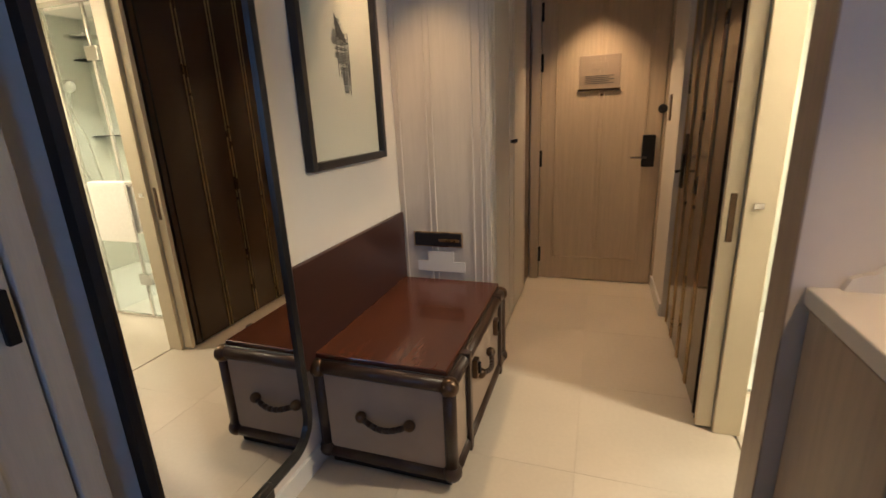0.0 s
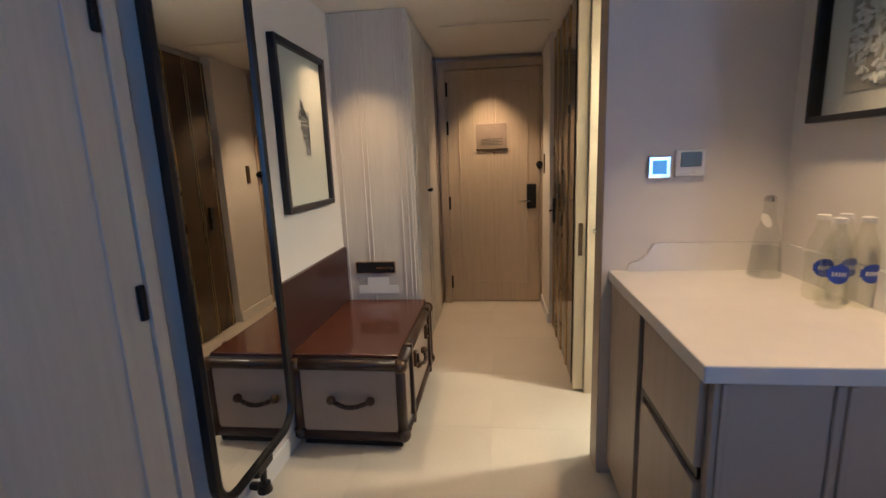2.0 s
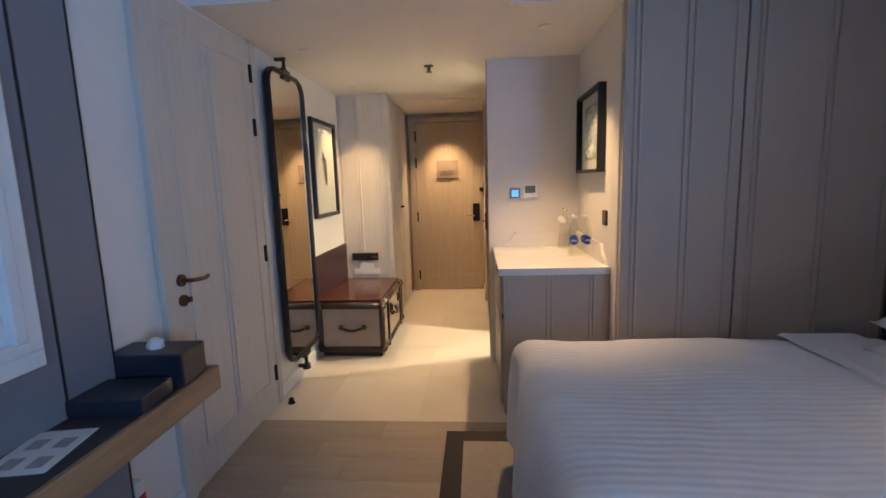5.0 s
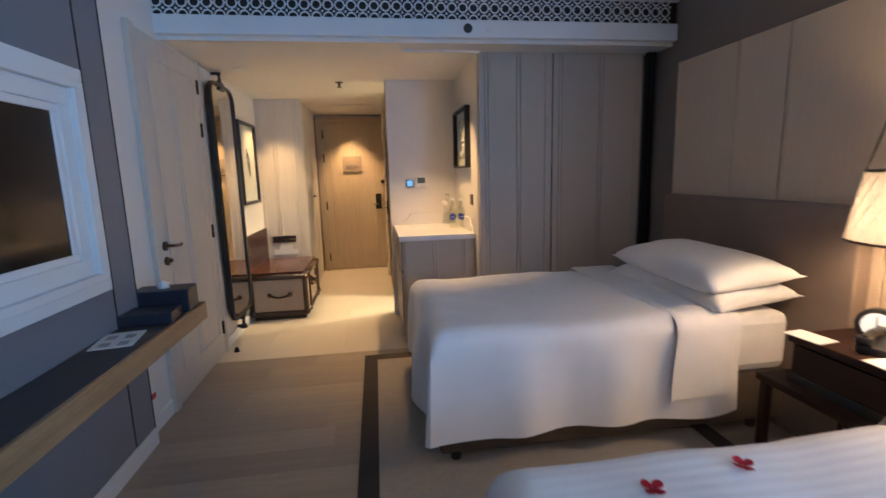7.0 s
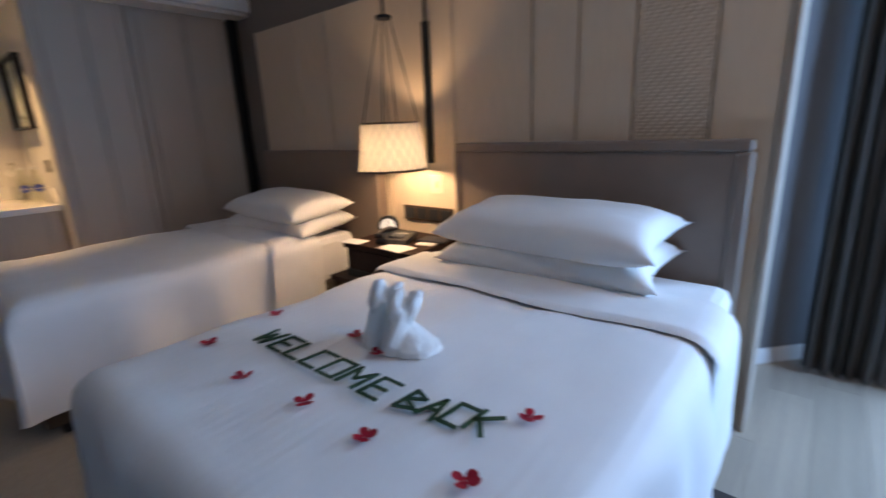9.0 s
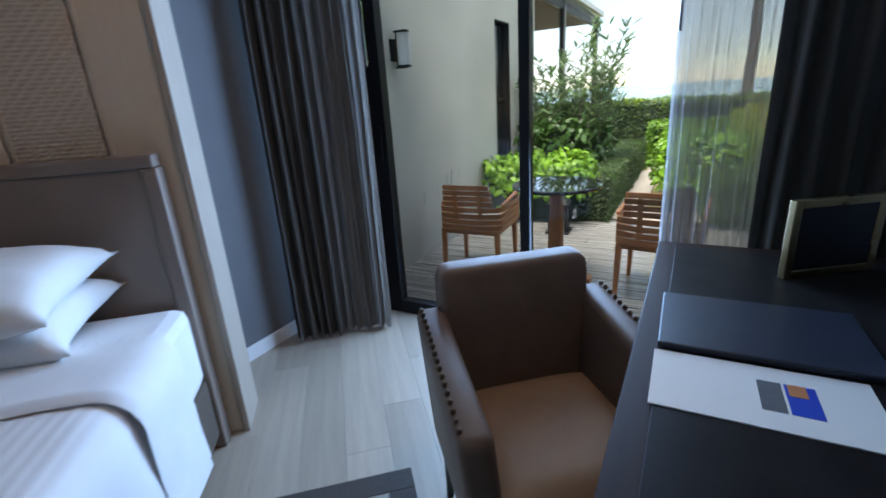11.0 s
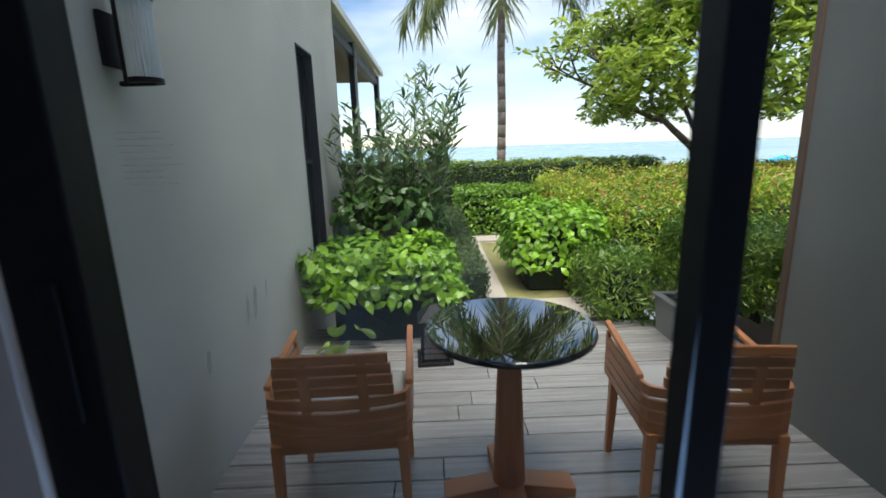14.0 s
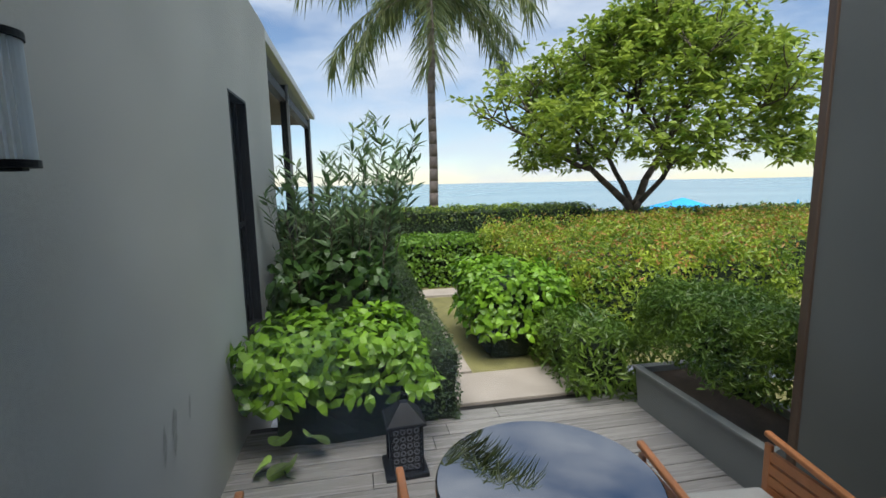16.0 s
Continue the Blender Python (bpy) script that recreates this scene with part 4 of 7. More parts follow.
u1 = upstand(0.54)
u1.transform(Matrix.Translation((1.485, -2.442, 0.892)))
part("upstand", u1, MARBLE, wt_)
u2 = upstand(0.77)
u2.transform(Matrix.Translation((2.036, -3.22, 0.892)) @ Matrix.Rotation(radians(90), 4, "Z"))
part("upstand", u2, MARBLE, wt_)
ct = thing("thermostat", "square thermostat with a lit blue display", "thermostat", at(0, 0))
part("case", B(1.549, 1.634, -2.436, -2.421, 1.24, 1.325, 0.006), CHROME, ct)
part("display", B(1.566, 1.616, -2.439, -2.434, 1.258, 1.308, 0.002), SCREENBLUE, ct)
ct = thing("control_panel", "white wall control panel with a grey display", "control panel", at(0, 0))
part("case", B(1.645, 1.752, -2.438, -2.421, 1.245, 1.345, 0.006), WHITEPLASTIC, ct)
part("display", B(1.662, 1.735, -2.441, -2.437, 1.282, 1.334, 0.002), LCD, ct)
for i in range(4):
    part("button", B(1.664 + i * 0.019, 1.676 + i * 0.019, -2.441, -2.437, 1.258, 1.264, 0.001), WHITEPLASTIC, ct)
solo("wall_socket", B(2.028, 2.039, -3.185, -3.11, 1.11, 1.195, 0.003), BRONZE, "bronze wall socket plate", "socket")


def bottle(x, y, h=0.25, r=0.035):
    b = thing("water_bottle", "capped clear glass water bottle with a blue oval label", "bottle", at(x, y, 0.892), "water bottles")
    s = bmesh.new()
    lathe(s, [(r * 0.02, 0.004), (r * 0.9, 0.0), (r, 0.01), (r * 0.97, h * 0.3), (r, h * 0.56), (r * 0.93, h * 0.66), (r * 0.72, h * 0.76), (r * 0.5, h * 0.84), (r * 0.42, h * 0.93), (r * 0.46, h * 0.95)], 24)
    part("glass", s, GREENGLASS, b, soft=True)
    s = bmesh.new()
    lathe(s, [(r * 0.47, h * 0.945), (r * 0.47, h), (r * 0.3, h + 0.002)], 16)
    part("cap", s, WHITEPLASTIC, b)
    s = bmesh.new()
    n = 10
    for i in range(n):
        a0, a1 = radians(215 + 9 * (i - 0.5)), radians(215 + 9 * (i + 0.5))
        hh = 0.027 * math.sqrt(max(0.05, 1 - ((i - n / 2 + 0.5) / (n / 2)) ** 2))
        vs = [s.verts.new((1.02 * r * math.cos(a), 1.02 * r * math.sin(a), h * 0.40 + dz)) for a, dz in ((a0, -hh), (a1, -hh), (a1, hh), (a0, hh))]
        s.faces.new(vs)
    part("label", s, BLUELABEL, b, "blue oval label")
    s = bmesh.new()
    for i in range(5):
        a0, a1 = radians(255 + 11 * (i - 2.25)), radians(255 + 11 * (i - 1.75))
        s.faces.new([s.verts.new((1.035 * r * math.cos(a), 1.035 * r * math.sin(a), h * 0.40 + dz)) for a, dz in ((a0, -0.006), (a1, -0.006), (a1, 0.006), (a0, 0.006))])
    part("label_mark", s, PAPER, b)
    return b


bo = bottle(1.925, -2.868)
for x, y in ((2.0, -2.862), (1.935, -2.79), (1.998, -2.785)):
    copy_thing(bo, at(x, y, 0.892, random.Random(x).uniform(-30, 20)))
fk = thing("glass_flask", "conical glass flask with a white paper tag", "flask", at(1.93, -2.53, 0.892))
s = bmesh.new()
lathe(s, [(0.001, 0.003), (0.050, 0.0), (0.053, 0.008), (0.047, 0.07), (0.042, 0.12), (0.036, 0.165), (0.022, 0.20), (0.018, 0.26), (0.021, 0.266)], 24)
part("glass", s, FLASKGLASS, fk, soft=True)
s = bmesh.new()
lathe(s, [(0.049, 0.004), (0.044, 0.09), (0.043, 0.105), (0.001, 0.106)], 24)
part("water", s, FLASKGLASS, fk)
s = bmesh.new()
lathe(s, [(0.019, 0.266), (0.021, 0.274), (0.016, 0.284), (0.010, 0.287)], 16)
part("stopper", s, CHROME, fk)
s = bmesh.new()
rod(s, (0, 0, 0), (0, 0, 0.0015), 0.035, 0.035, 20)
s.transform(pose(-0.03, -0.04, 0.205, 70, 10, 40) @ Matrix.Diagonal((1.2, 0.7, 1, 1)))
part("paper_tag", s, PAPER, fk, "white oval paper tag")
for dx, dy in DOWNLIGHTS:
    dl = thing("downlight", "small recessed warm downlight in the white ceiling", "downlight", at(dx, dy, HALL_H), "hall downlights")
    s = bmesh.new()
    lathe(s, [(0.042, -0.006), (0.042, -0.001), (0.028, 0.0), (0.026, -0.004)], 24)
    part("trim_ring", s, WHITELACQ, dl)
    s = bmesh.new()
    rod(s, (0, 0, -0.0055), (0, 0, -0.0015), 0.024, 0.024, 20)
    part("lens", s, SPOTLIT, dl)
spk = bmesh.new()
lathe(spk, [(0.035, 0.0), (0.035, -0.006), (0.012, -0.012), (0.010, -0.04), (0.022, -0.045), (0.022, -0.048)], 16, (0.985, -2.32, HALL_H))
solo("fire_sprinkler", spk, BRONZE, "bronze fire sprinkler head on the ceiling", "sprinkler")


# ---- bedroom things ----
def soft_grid(nx, ny, fn):
    """Sheet of nx by ny cells; fn(u, v) gives the place for u, v in 0..1."""
    b1 = bmesh.new()
    g = [[b1.verts.new(fn(i / nx, j / ny)) for j in range(ny + 1)] for i in range(nx + 1)]
    for i in range(nx):
        for j in range(ny):
            b1.faces.new((g[i][j], g[i + 1][j], g[i + 1][j + 1], g[i][j + 1]))
    return b1


def duvet(length, width, top, hem, seed):
    """A cover over a mattress: head at x = length, foot at x = 0; hangs down on both long sides and the foot."""
    drop = top - hem
    r = 0.09

    def fn(u, v):
        # u from foot hem to head, v across from hem to hem
        sx = -drop + u * (length + drop)
        half = width / 2
        sv = (v - 0.5) * (width + 2 * drop)

        def roll(d):
            # d: distance past the edge of the flat top (from r inside it)
            if d <= 0:
                return d, 0.0
            arc = r * math.pi / 2
            if d < arc:
                a = d / r
                return r * math.sin(a), -r * (1 - math.cos(a))
            return r + (d - arc) * 0.05, -r - (d - arc)
        ox, zx = roll(-sx + r) if sx < r else (-sx + r, 0.0)
        x = r - ox if sx < r else sx
        ay = abs(sv)
        oy, zy = roll(ay - (half - r))
        y = math.copysign(half - r + oy, sv)
        z = min(zx, zy) if zx * zy == 0 else -math.hypot(zx, zy) if max(abs(zx), abs(zy)) < r else min(zx, zy)
        p = Vector((x * 2.2, y * 2.2, seed))
        hang = min(1.0, -z / 0.25)
        w = 0.014 * noise.noise(p * 1.3) + 0.005 * noise.noise(p * 4.0) + 0.004 * noise.noise(Vector((x * 3 + y * 9, y * 3 - x * 2, seed)))
        z2 = top + z + w * (1 - hang) + 0.012 * hang * noise.noise(Vector((x * 5, y * 5, seed + 3)))
        fold = hang * (0.020 * math.sin(x * 13 + y * 9 + seed + 2 * noise.noise(Vector((x * 2, y * 2, seed)))) + 0.045 * noise.noise(Vector((x * 3.5, seed, y * 3.5))))
        if abs(zy) > abs(zx):
            y += math.copysign(1, sv) * fold
        else:
            x -= fold
        return Vector((x, y, max(z2, hem - 0.02)))
    b1 = soft_grid(64, 64, fn)
    return b1


def pillow_mesh(w, d, t, seed):
    """Cushion lying flat: w along y, d along x."""
    b1 = bmesh.new()

    def side(sign):
        def fn(u, v):
            x, y = (u - 0.5) * 2, (v - 0.5) * 2
            pinch = 1 - 0.13 * (1 - abs(x) ** 2) * abs(y) ** 6 - 0.0
            pinch2 = 1 - 0.13 * (1 - abs(y) ** 2) * abs(x) ** 6
            h = (max(0, 1 - x ** 4) * max(0, 1 - y ** 4)) ** 0.55
            n = noise.noise(Vector((x * 2, y * 2, seed))) * 0.10 + noise.noise(Vector((x * 5, y * 5, seed + 5))) * 0.04
            return Vector((x * d / 2 * pinch2, y * w / 2 * pinch, sign * t / 2 * h * (1 + n) * (1.15 if sign > 0 else 0.85)))
        return fn
    for sgn in (1, -1):
        g = [[b1.verts.new(side(sgn)(i / 20, j / 28)) for j in range(29)] for i in range(21)]
        for i in range(20):
            for j in range(28):
                q = (g[i][j], g[i + 1][j], g[i + 1][j + 1], g[i][j + 1])
                b1.faces.new(q if sgn > 0 else q[::-1])
    bmesh.ops.remove_doubles(b1, verts=b1.verts[:], dist=0.002)
    # piped seam round the edge
    return b1


def pillow(x, y, z, rz, tilt, seed, w=0.98, d=0.48, t=0.20):
    p = solo("pillow", pillow_mesh(w, d, t, seed), PILLOWCASE, "plump white pillow stacked at the head of the bed", "pillow", pose(x, y, z, 0, tilt, rz), "pillows", soft=True)
    return p


def bed(name, x0, x1, yc, width, top, stripes, seed, label):
    b = thing(name, label, "bed", at(x0, yc))
    ln = x1 - x0
    part("bed_base", B(0.04, ln, -width / 2 + 0.04, width / 2 - 0.04, 0.07, 0.33, 0.01), BEDBASE, b)
    for lx in (0.12, ln - 0.12):
        for ly in (-width / 2 + 0.1, width / 2 - 0.1):
            lg = bmesh.new()
            rod(lg, (lx, ly, 0), (lx, ly, 0.08), 0.025, 0.03, 12)
            part("leg", lg, BLACK, b)
    part("mattress", B(0.03, ln, -width / 2 + 0.03, width / 2 - 0.03, 0.33, top - 0.03, 0.05), LINEN, b)
    part("duvet", duvet(ln - 0.30, width + 0.02, top, 0.185, seed), STRIPED if stripes else LINEN, b, "smooth white duvet hanging over the sides", True)
    # folded-back sheet band near the pillows
    xf = 2.63 - x0

    def band(u, v):
        sv = (v - 0.5) * (width + 0.02 + 2 * (top - 0.28))
        half = (width + 0.06) / 2
        ay = abs(sv)
        rr = 0.10
        dd = ay - (half - rr)
        if dd <= 0:
            y, z = ay, 0
        elif dd < rr * math.pi / 2:
            y, z = half - rr + rr * math.sin(dd / rr), -rr * (1 - math.cos(dd / rr))
        else:
            y, z = half + 0.04 * (dd - rr * 1.57), -rr - (dd - rr * math.pi / 2)
        skew = 0.05 * max(0, -z - 0.05)
        wob = 0.012 * noise.noise(Vector((u * 2, sv * 3, seed + 7)))
        e = 0.014 * math.sin(math.pi * min(1, u * 7)) if u < 0.07 else 0.014
        return Vector((xf + u * 0.30 - skew + 0.01 * math.sin(sv * 9), math.copysign(y + 0.010 + 0.5 * abs(wob), sv), top + z + 0.004 + e + wob * 0.5))
    part("turned_sheet", soft_grid(14, 70, band), LINEN, b, "broad turned-back white sheet", True)
    return b


bed("bed", 1.47, 3.30, -4.315, 1.17, 0.667, True, 2.0, "single bed made up with a smooth white duvet")
bed("bed", 1.49, 3.30, -6.50, 1.34, 0.695, True, 5.0, "single bed with striped white linen and petals spelling a greeting")
pillow(3.04, -4.46, 0.715, 2, -6, 1.0, 0.98, 0.46, 0.15)
pillow(3.02, -4.48, 0.825, -3, -7, 3.0, 1.02, 0.46, 0.16)
pillow(3.06, -6.49, 0.755, 2, -6, 5.0, 0.96, 0.46, 0.16)
pillow(3.04, -6.49, 0.875, -1, -8, 8.0, 0.98, 0.46, 0.17)
hb = thing("headboard", "low padded taupe headboard behind the bed", "headboard", at(0, 0), "headboards")
part("pad", B(3.305, 3.388, -5.14, -3.78, 0.0, 1.18, 0.012), HEADLEATHER, hb)
hb = thing("headboard", "padded taupe leather headboard with a raised border", "headboard", at(0, 0), "headboards")
part("pad", B(3.312, 3.388, -7.10, -5.80, 0.05, 1.18, 0.012), HEADLEATHER, hb)
part("border", B(3.300, 3.388, -7.14, -5.78, 1.17, 1.215, 0.010), HEADLEATHER, hb)
part("border", B(3.300, 3.388, -7.145, -7.09, 0.0, 1.17, 0.010), HEADLEATHER, hb)
part("border", B(3.300, 3.388, -5.81, -5.775, 0.0, 1.17, 0.010), HEADLEATHER, hb)

# greeting on the second bed: leaf strips, x of the letters runs towards -y, their height towards +x
STROKES = {
    "W": ((0, 1, .22, 0), (.22, 0, .5, .75), (.5, .75, .78, 0), (.78, 0, 1, 1)),
    "E": ((0, 0, 0, 1), (0, 1, 1, 1), (0, .5, .8, .5), (0, 0, 1, 0)),
    "L": ((0, 0, 0, 1), (0, 0, 1, 0)),
    "C": ((0, 0, 0, 1), (0, 1, 1, 1), (0, 0, 1, 0)),
    "O": ((0, 0, 0, 1), (0, 1, 1, 1), (1, 1, 1, 0), (0, 0, 1, 0)),
    "M": ((0, 0, 0, 1), (0, 1, .5, .4), (.5, .4, 1, 1), (1, 1, 1, 0)),
    "B": ((0, 0, 0, 1), (0, 1, .9, .78), (.9, .78, 0, .5), (0, .5, 1, .22), (1, .22, 0, 0)),
    "A": ((0, 0, .5, 1), (.5, 1, 1, 0), (.2, .4, .8, .4)),
    "K": ((0, 0, 0, 1), (0, .45, 1, 1), (.2, .55, 1, 0)),
}
greet = thing("leaf_greeting", "words WELCOME BACK laid in dark green leaf strips on the duvet", "lettering", at(0, 0, 0.699))
yy, hgt, wid, gap, rise = -6.088, 0.080, 0.059, 0.0235, 0.0
for ch in "WELCOME BACK":
    if ch == " ":
        yy, hgt, wid, gap, rise = -6.683, 0.076, 0.045, 0.0140, 0.010
        continue
    for (a, b, c, d) in STROKES[ch]:
        slant = 0.10
        x0, x1 = 1.905 + rise + b * hgt, 1.905 + rise + d * hgt
        y0, y1 = yy - a * wid + slant * b * hgt * -1, yy - c * wid - slant * d * hgt
        ang = math.atan2(y1 - y0, x1 - x0)
        ln = math.hypot(x1 - x0, y1 - y0)
        s = B(-ln / 2 - 0.004, ln / 2 + 0.004, -0.0058, 0.0058, 0.006, 0.0095, 0.001, pose((x0 + x1) / 2, (y0 + y1) / 2, 0, 0, 0, math.degrees(ang)))
        part("leaf_strip", s, LEAFSTRIP, greet)
    yy -= wid + gap * (1.15 if ch in "WM" else 0.85)
    rise += 0.010 if rise else 0.0


def flower(seed):
    rnd = random.Random(seed)
    b1 = bmesh.new()
    for k in range(4):
        a = k * math.pi / 2 + rnd.uniform(-.25, .25)
        l, wd = rnd.uniform(0.022, 0.028), rnd.uniform(0.009, 0.012)
        vs = []
        for u, w in ((0.05, .3), (.45, .95), (.8, 1.0), (1, .5)):
            vs.append([b1.verts.new(Vector((l * u * math.cos(a) - sg * wd * w * math.sin(a), l * u * math.sin(a) + sg * wd * w * math.cos(a), 0.004 + 0.006 * u * u))) for sg in (-1, 1)])
        for p, q in zip(vs, vs[1:]):
            b1.faces.new((p[0], p[1], q[1], q[0]))
    bmesh.ops.solidify(b1, geom=b1.faces[:], thickness=0.0012)
    return b1


for i, (fx, fy) in enumerate(((2.051, -5.969), (1.812, -6.003), (1.775, -6.279), (1.804, -6.506), (1.805, -6.714), (1.835, -6.946), (2.104, -6.329), (2.066, -6.466), (2.058, -6.946))):
    solo("petal_flower", flower(i), PETAL, "small red four-petalled flower lying on the white duvet", "flower", pose(fx, fy, 0.701, 0, 0, i * 37), "scattered flowers")

# folded towel sculpture, one plain mesh
tb = bmesh.new()


def fold(rings, n=18):
    """Closed loft of elliptical rings (x, y, z, rx, ry) with a rounded tip."""
    loops = []
    for q, (cx, cy, cz, rx, ry) in enumerate(rings):
        loop = []
        for a in range(n):
            w = 2 * math.pi * a / n
            r = 1 + 0.07 * noise.noise(Vector((math.cos(w) * 1.7, math.sin(w) * 1.7, cz * 16 + cy * 30)))
            loop.append(tb.verts.new((cx + rx * r * math.cos(w), cy + ry * r * math.sin(w), cz)))
        loops.append(loop)
    for p, q in zip(loops, loops[1:]):
        for a in range(n):
            tb.faces.new((p[a], p[(a + 1) % n], q[(a + 1) % n], q[a]))
    tb.faces.new(loops[-1])
    tb.faces.new(loops[0][::-1])


for oy, ox, tall in ((0.045, 0.004, 1.0), (-0.030, -0.012, 0.94)):
    # rolled body that leans as it narrows to a snout, then two rounded ears
    fold([(ox, oy, 0.0, 0.058, 0.046), (ox, oy, 0.03 * tall, 0.056, 0.043), (ox, oy - 0.004, 0.07 * tall, 0.047, 0.037), (ox, oy - 0.011, 0.105 * tall, 0.038, 0.032), (ox, oy - 0.018, 0.135 * tall, 0.030, 0.028), (ox, oy - 0.022, 0.15 * tall, 0.016, 0.016)])
    for ex, ey, et in ((-0.012, 0.012, 1.0), (0.016, -0.016, 0.93)):
        h = tall * et
        fold([(ox + ex * 0.6, oy - 0.012 + ey * 0.6, 0.09 * h, 0.028, 0.022), (ox + ex, oy - 0.020 + ey, 0.13 * h, 0.029, 0.023), (ox + ex * 1.2, oy - 0.028 + ey * 1.2, 0.165 * h, 0.028, 0.022), (ox + ex * 1.3, oy - 0.036 + ey * 1.3, 0.188 * h, 0.023, 0.018), (ox + ex * 1.3, oy - 0.040 + ey * 1.3, 0.202 * h, 0.013, 0.010)], 14)
# loose end of the towel spread behind
fold([(0.01, -0.075, 0.0, 0.070, 0.075), (0.01, -0.073, 0.018, 0.067, 0.070), (0.008, -0.062, 0.04, 0.052, 0.052), (0.005, -0.050, 0.065, 0.036, 0.032), (0.0, -0.045, 0.085, 0.018, 0.018)])
bmesh.ops.subdivide_edges(tb, edges=tb.edges[:], cuts=1, use_grid_fill=True)
for v in tb.verts:
    n_ = Vector((v.co.x, v.co.y, 0)).normalized()
    v.co += n_ * (0.006 * noise.noise(v.co * 34) + 0.0035 * noise.noise(v.co * 85)) + Vector((0, 0, 0.004 * noise.noise(v.co * 40 + Vector((5, 0, 0)))))
    v.co.z = max(v.co.z, 0.0)
towel = solo("towel_sculpture", tb, TOWEL, "white towel folded into two eared animal figures on the bed", "folded towel", pose(2.135, -6.455, 0.697, 0, 0, 10), soft=True)
fuse = towel.modifiers.new("fuse", "REMESH")
fuse.mode, fuse.voxel_size, fuse.use_smooth_shade = "VOXEL", 0.0035, True

# nightstand with clock, telephone and cards
ns = thing("nightstand", "dark brown lacquered nightstand with a recessed drawer", "nightstand", at(0, 0))
part("top", B(2.95, 3.385, -5.75, -5.19, 0.635, 0.667, 0.004), DESKWOOD, ns)
part("drawer_box", B(2.965, 3.385, -5.735, -5.205, 0.50, 0.635, 0.003), DESKWOOD, ns)
part("drawer_front", B(2.955, 2.967, -5.72, -5.22, 0.51, 0.628, 0.003), DESKWOOD, ns)
part("lower_shelf", B(2.90, 3.385, -5.75, -5.10, 0.43, 0.46, 0.004), DESKWOOD, ns)
for lx in (2.93, 3.36):
    for ly in (-5.73, -5.13):
        part("leg", B(lx - 0.018, lx + 0.018, ly - 0.018, ly + 0.018, 0, 0.43, 0.003), DESKWOOD, ns)
part("side_post", B(2.96, 3.385, -5.73, -5.20, 0.455, 0.505), BLACK, ns)
ck = thing("alarm_clock", "round black bedside clock with a white dial", "clock", pose(3.20, -5.33, 0.667, 0, 0, -55))
s = bmesh.new()
rod(s, (0, -0.025, 0.068), (0, 0.03, 0.068), 0.066, 0.060, 28)
part("case", s, DARKPLASTIC, ck)
s = bmesh.new()
rod(s, (-0.0, -0.030, 0.068), (0, -0.024, 0.068), 0.048, 0.048, 28)
part("dial", s, glow("dial_face", (0.8, 0.78, 0.72), 0.15), ck, "white dial")
part("clock_hand", B(-0.002, 0.002, -0.0325, -0.0305, 0.066, 0.105), INK, ck)
part("clock_hand", B(0.0, 0.025, -0.0325, -0.0305, 0.066, 0.070), INK, ck)
part("foot", B(-0.04, 0.04, -0.03, 0.03, 0.0, 0.014, 0.004), DARKPLASTIC, ck)
ph = thing("telephone", "black desk telephone with its receiver in the cradle", "telephone", pose(3.13, -5.47, 0.667, 0, 0, -70))
s = bmesh.new()
bx(s, -0.10, 0.10, -0.09, 0.09, 0.0, 0.035, 0.010)
s.transform(pose(0, 0, 0.006, 6, 0, 0))
part("base", s, DARKPLASTIC, ph)
s = bmesh.new()
tube(s, [(-0.075, -0.085, 0.055), (-0.075, -0.03, 0.066), (-0.075, 0.03, 0.066), (-0.075, 0.085, 0.055)], 0.016, 12)
bx(s, -0.10, -0.05, -0.10, -0.06, 0.035, 0.065, 0.01)
bx(s, -0.10, -0.05, 0.06, 0.10, 0.035, 0.065, 0.01)
part("receiver", s, DARKPLASTIC, ph)
for i in range(4):
    for j in range(3):
        part("key", B(-0.02 + j * 0.03, 0.0 + j * 0.03, -0.06 + i * 0.026, -0.045 + i * 0.026, 0.036, 0.045, 0.002), WHITEPLASTIC if i == 3 else GREYPANEL, ph)
for nm, cx, cy, w, d, rz in (("note_card", 2.99, -5.25, 0.10, 0.15, 6), ("note_card", 3.01, -5.58, 0.13, 0.19, -4), ("note_card", 3.17, -5.665, 0.08, 0.11, 12)):
    solo(nm, B(-w / 2, w / 2, -d / 2, d / 2, 0.0, 0.004, 0.001), PAPER, "white printed card on the nightstand", "card", pose(cx, cy, 0.667, 0, 0, rz), "nightstand cards")
solo("leather_tray", B(-0.06, 0.06, -0.09, 0.09, 0.0, 0.012, 0.003), NAVY, "small dark leather note holder", "tray", pose(3.25, -5.655, 0.667, 0, 0, 12))

# plates on the headboard wall
sb = thing("bedside_socket_panel", "bronze strip of bedside sockets and switches", "socket", at(0, 0))
part("plate", B(3.380, 3.3915, -5.69, -5.29, 0.742, 0.835, 0.003), BRONZE, sb)
for i in range(4):
    part("socket", B(3.376, 3.382, -5.675 + i * 0.097, -5.60 + i * 0.097, 0.755, 0.822, 0.003), DARKPLASTIC, sb)
sw = thing("bedside_switch", "cream bedside switch plate with brass toggles", "switch", at(0, 0))
part("plate", B(3.383, 3.3915, -5.615, -5.525, 0.92, 1.03, 0.003), CREAM, sw)
part("toggle", B(3.378, 3.384, -5.585, -5.572, 0.955, 0.995, 0.002), BRASS, sw)

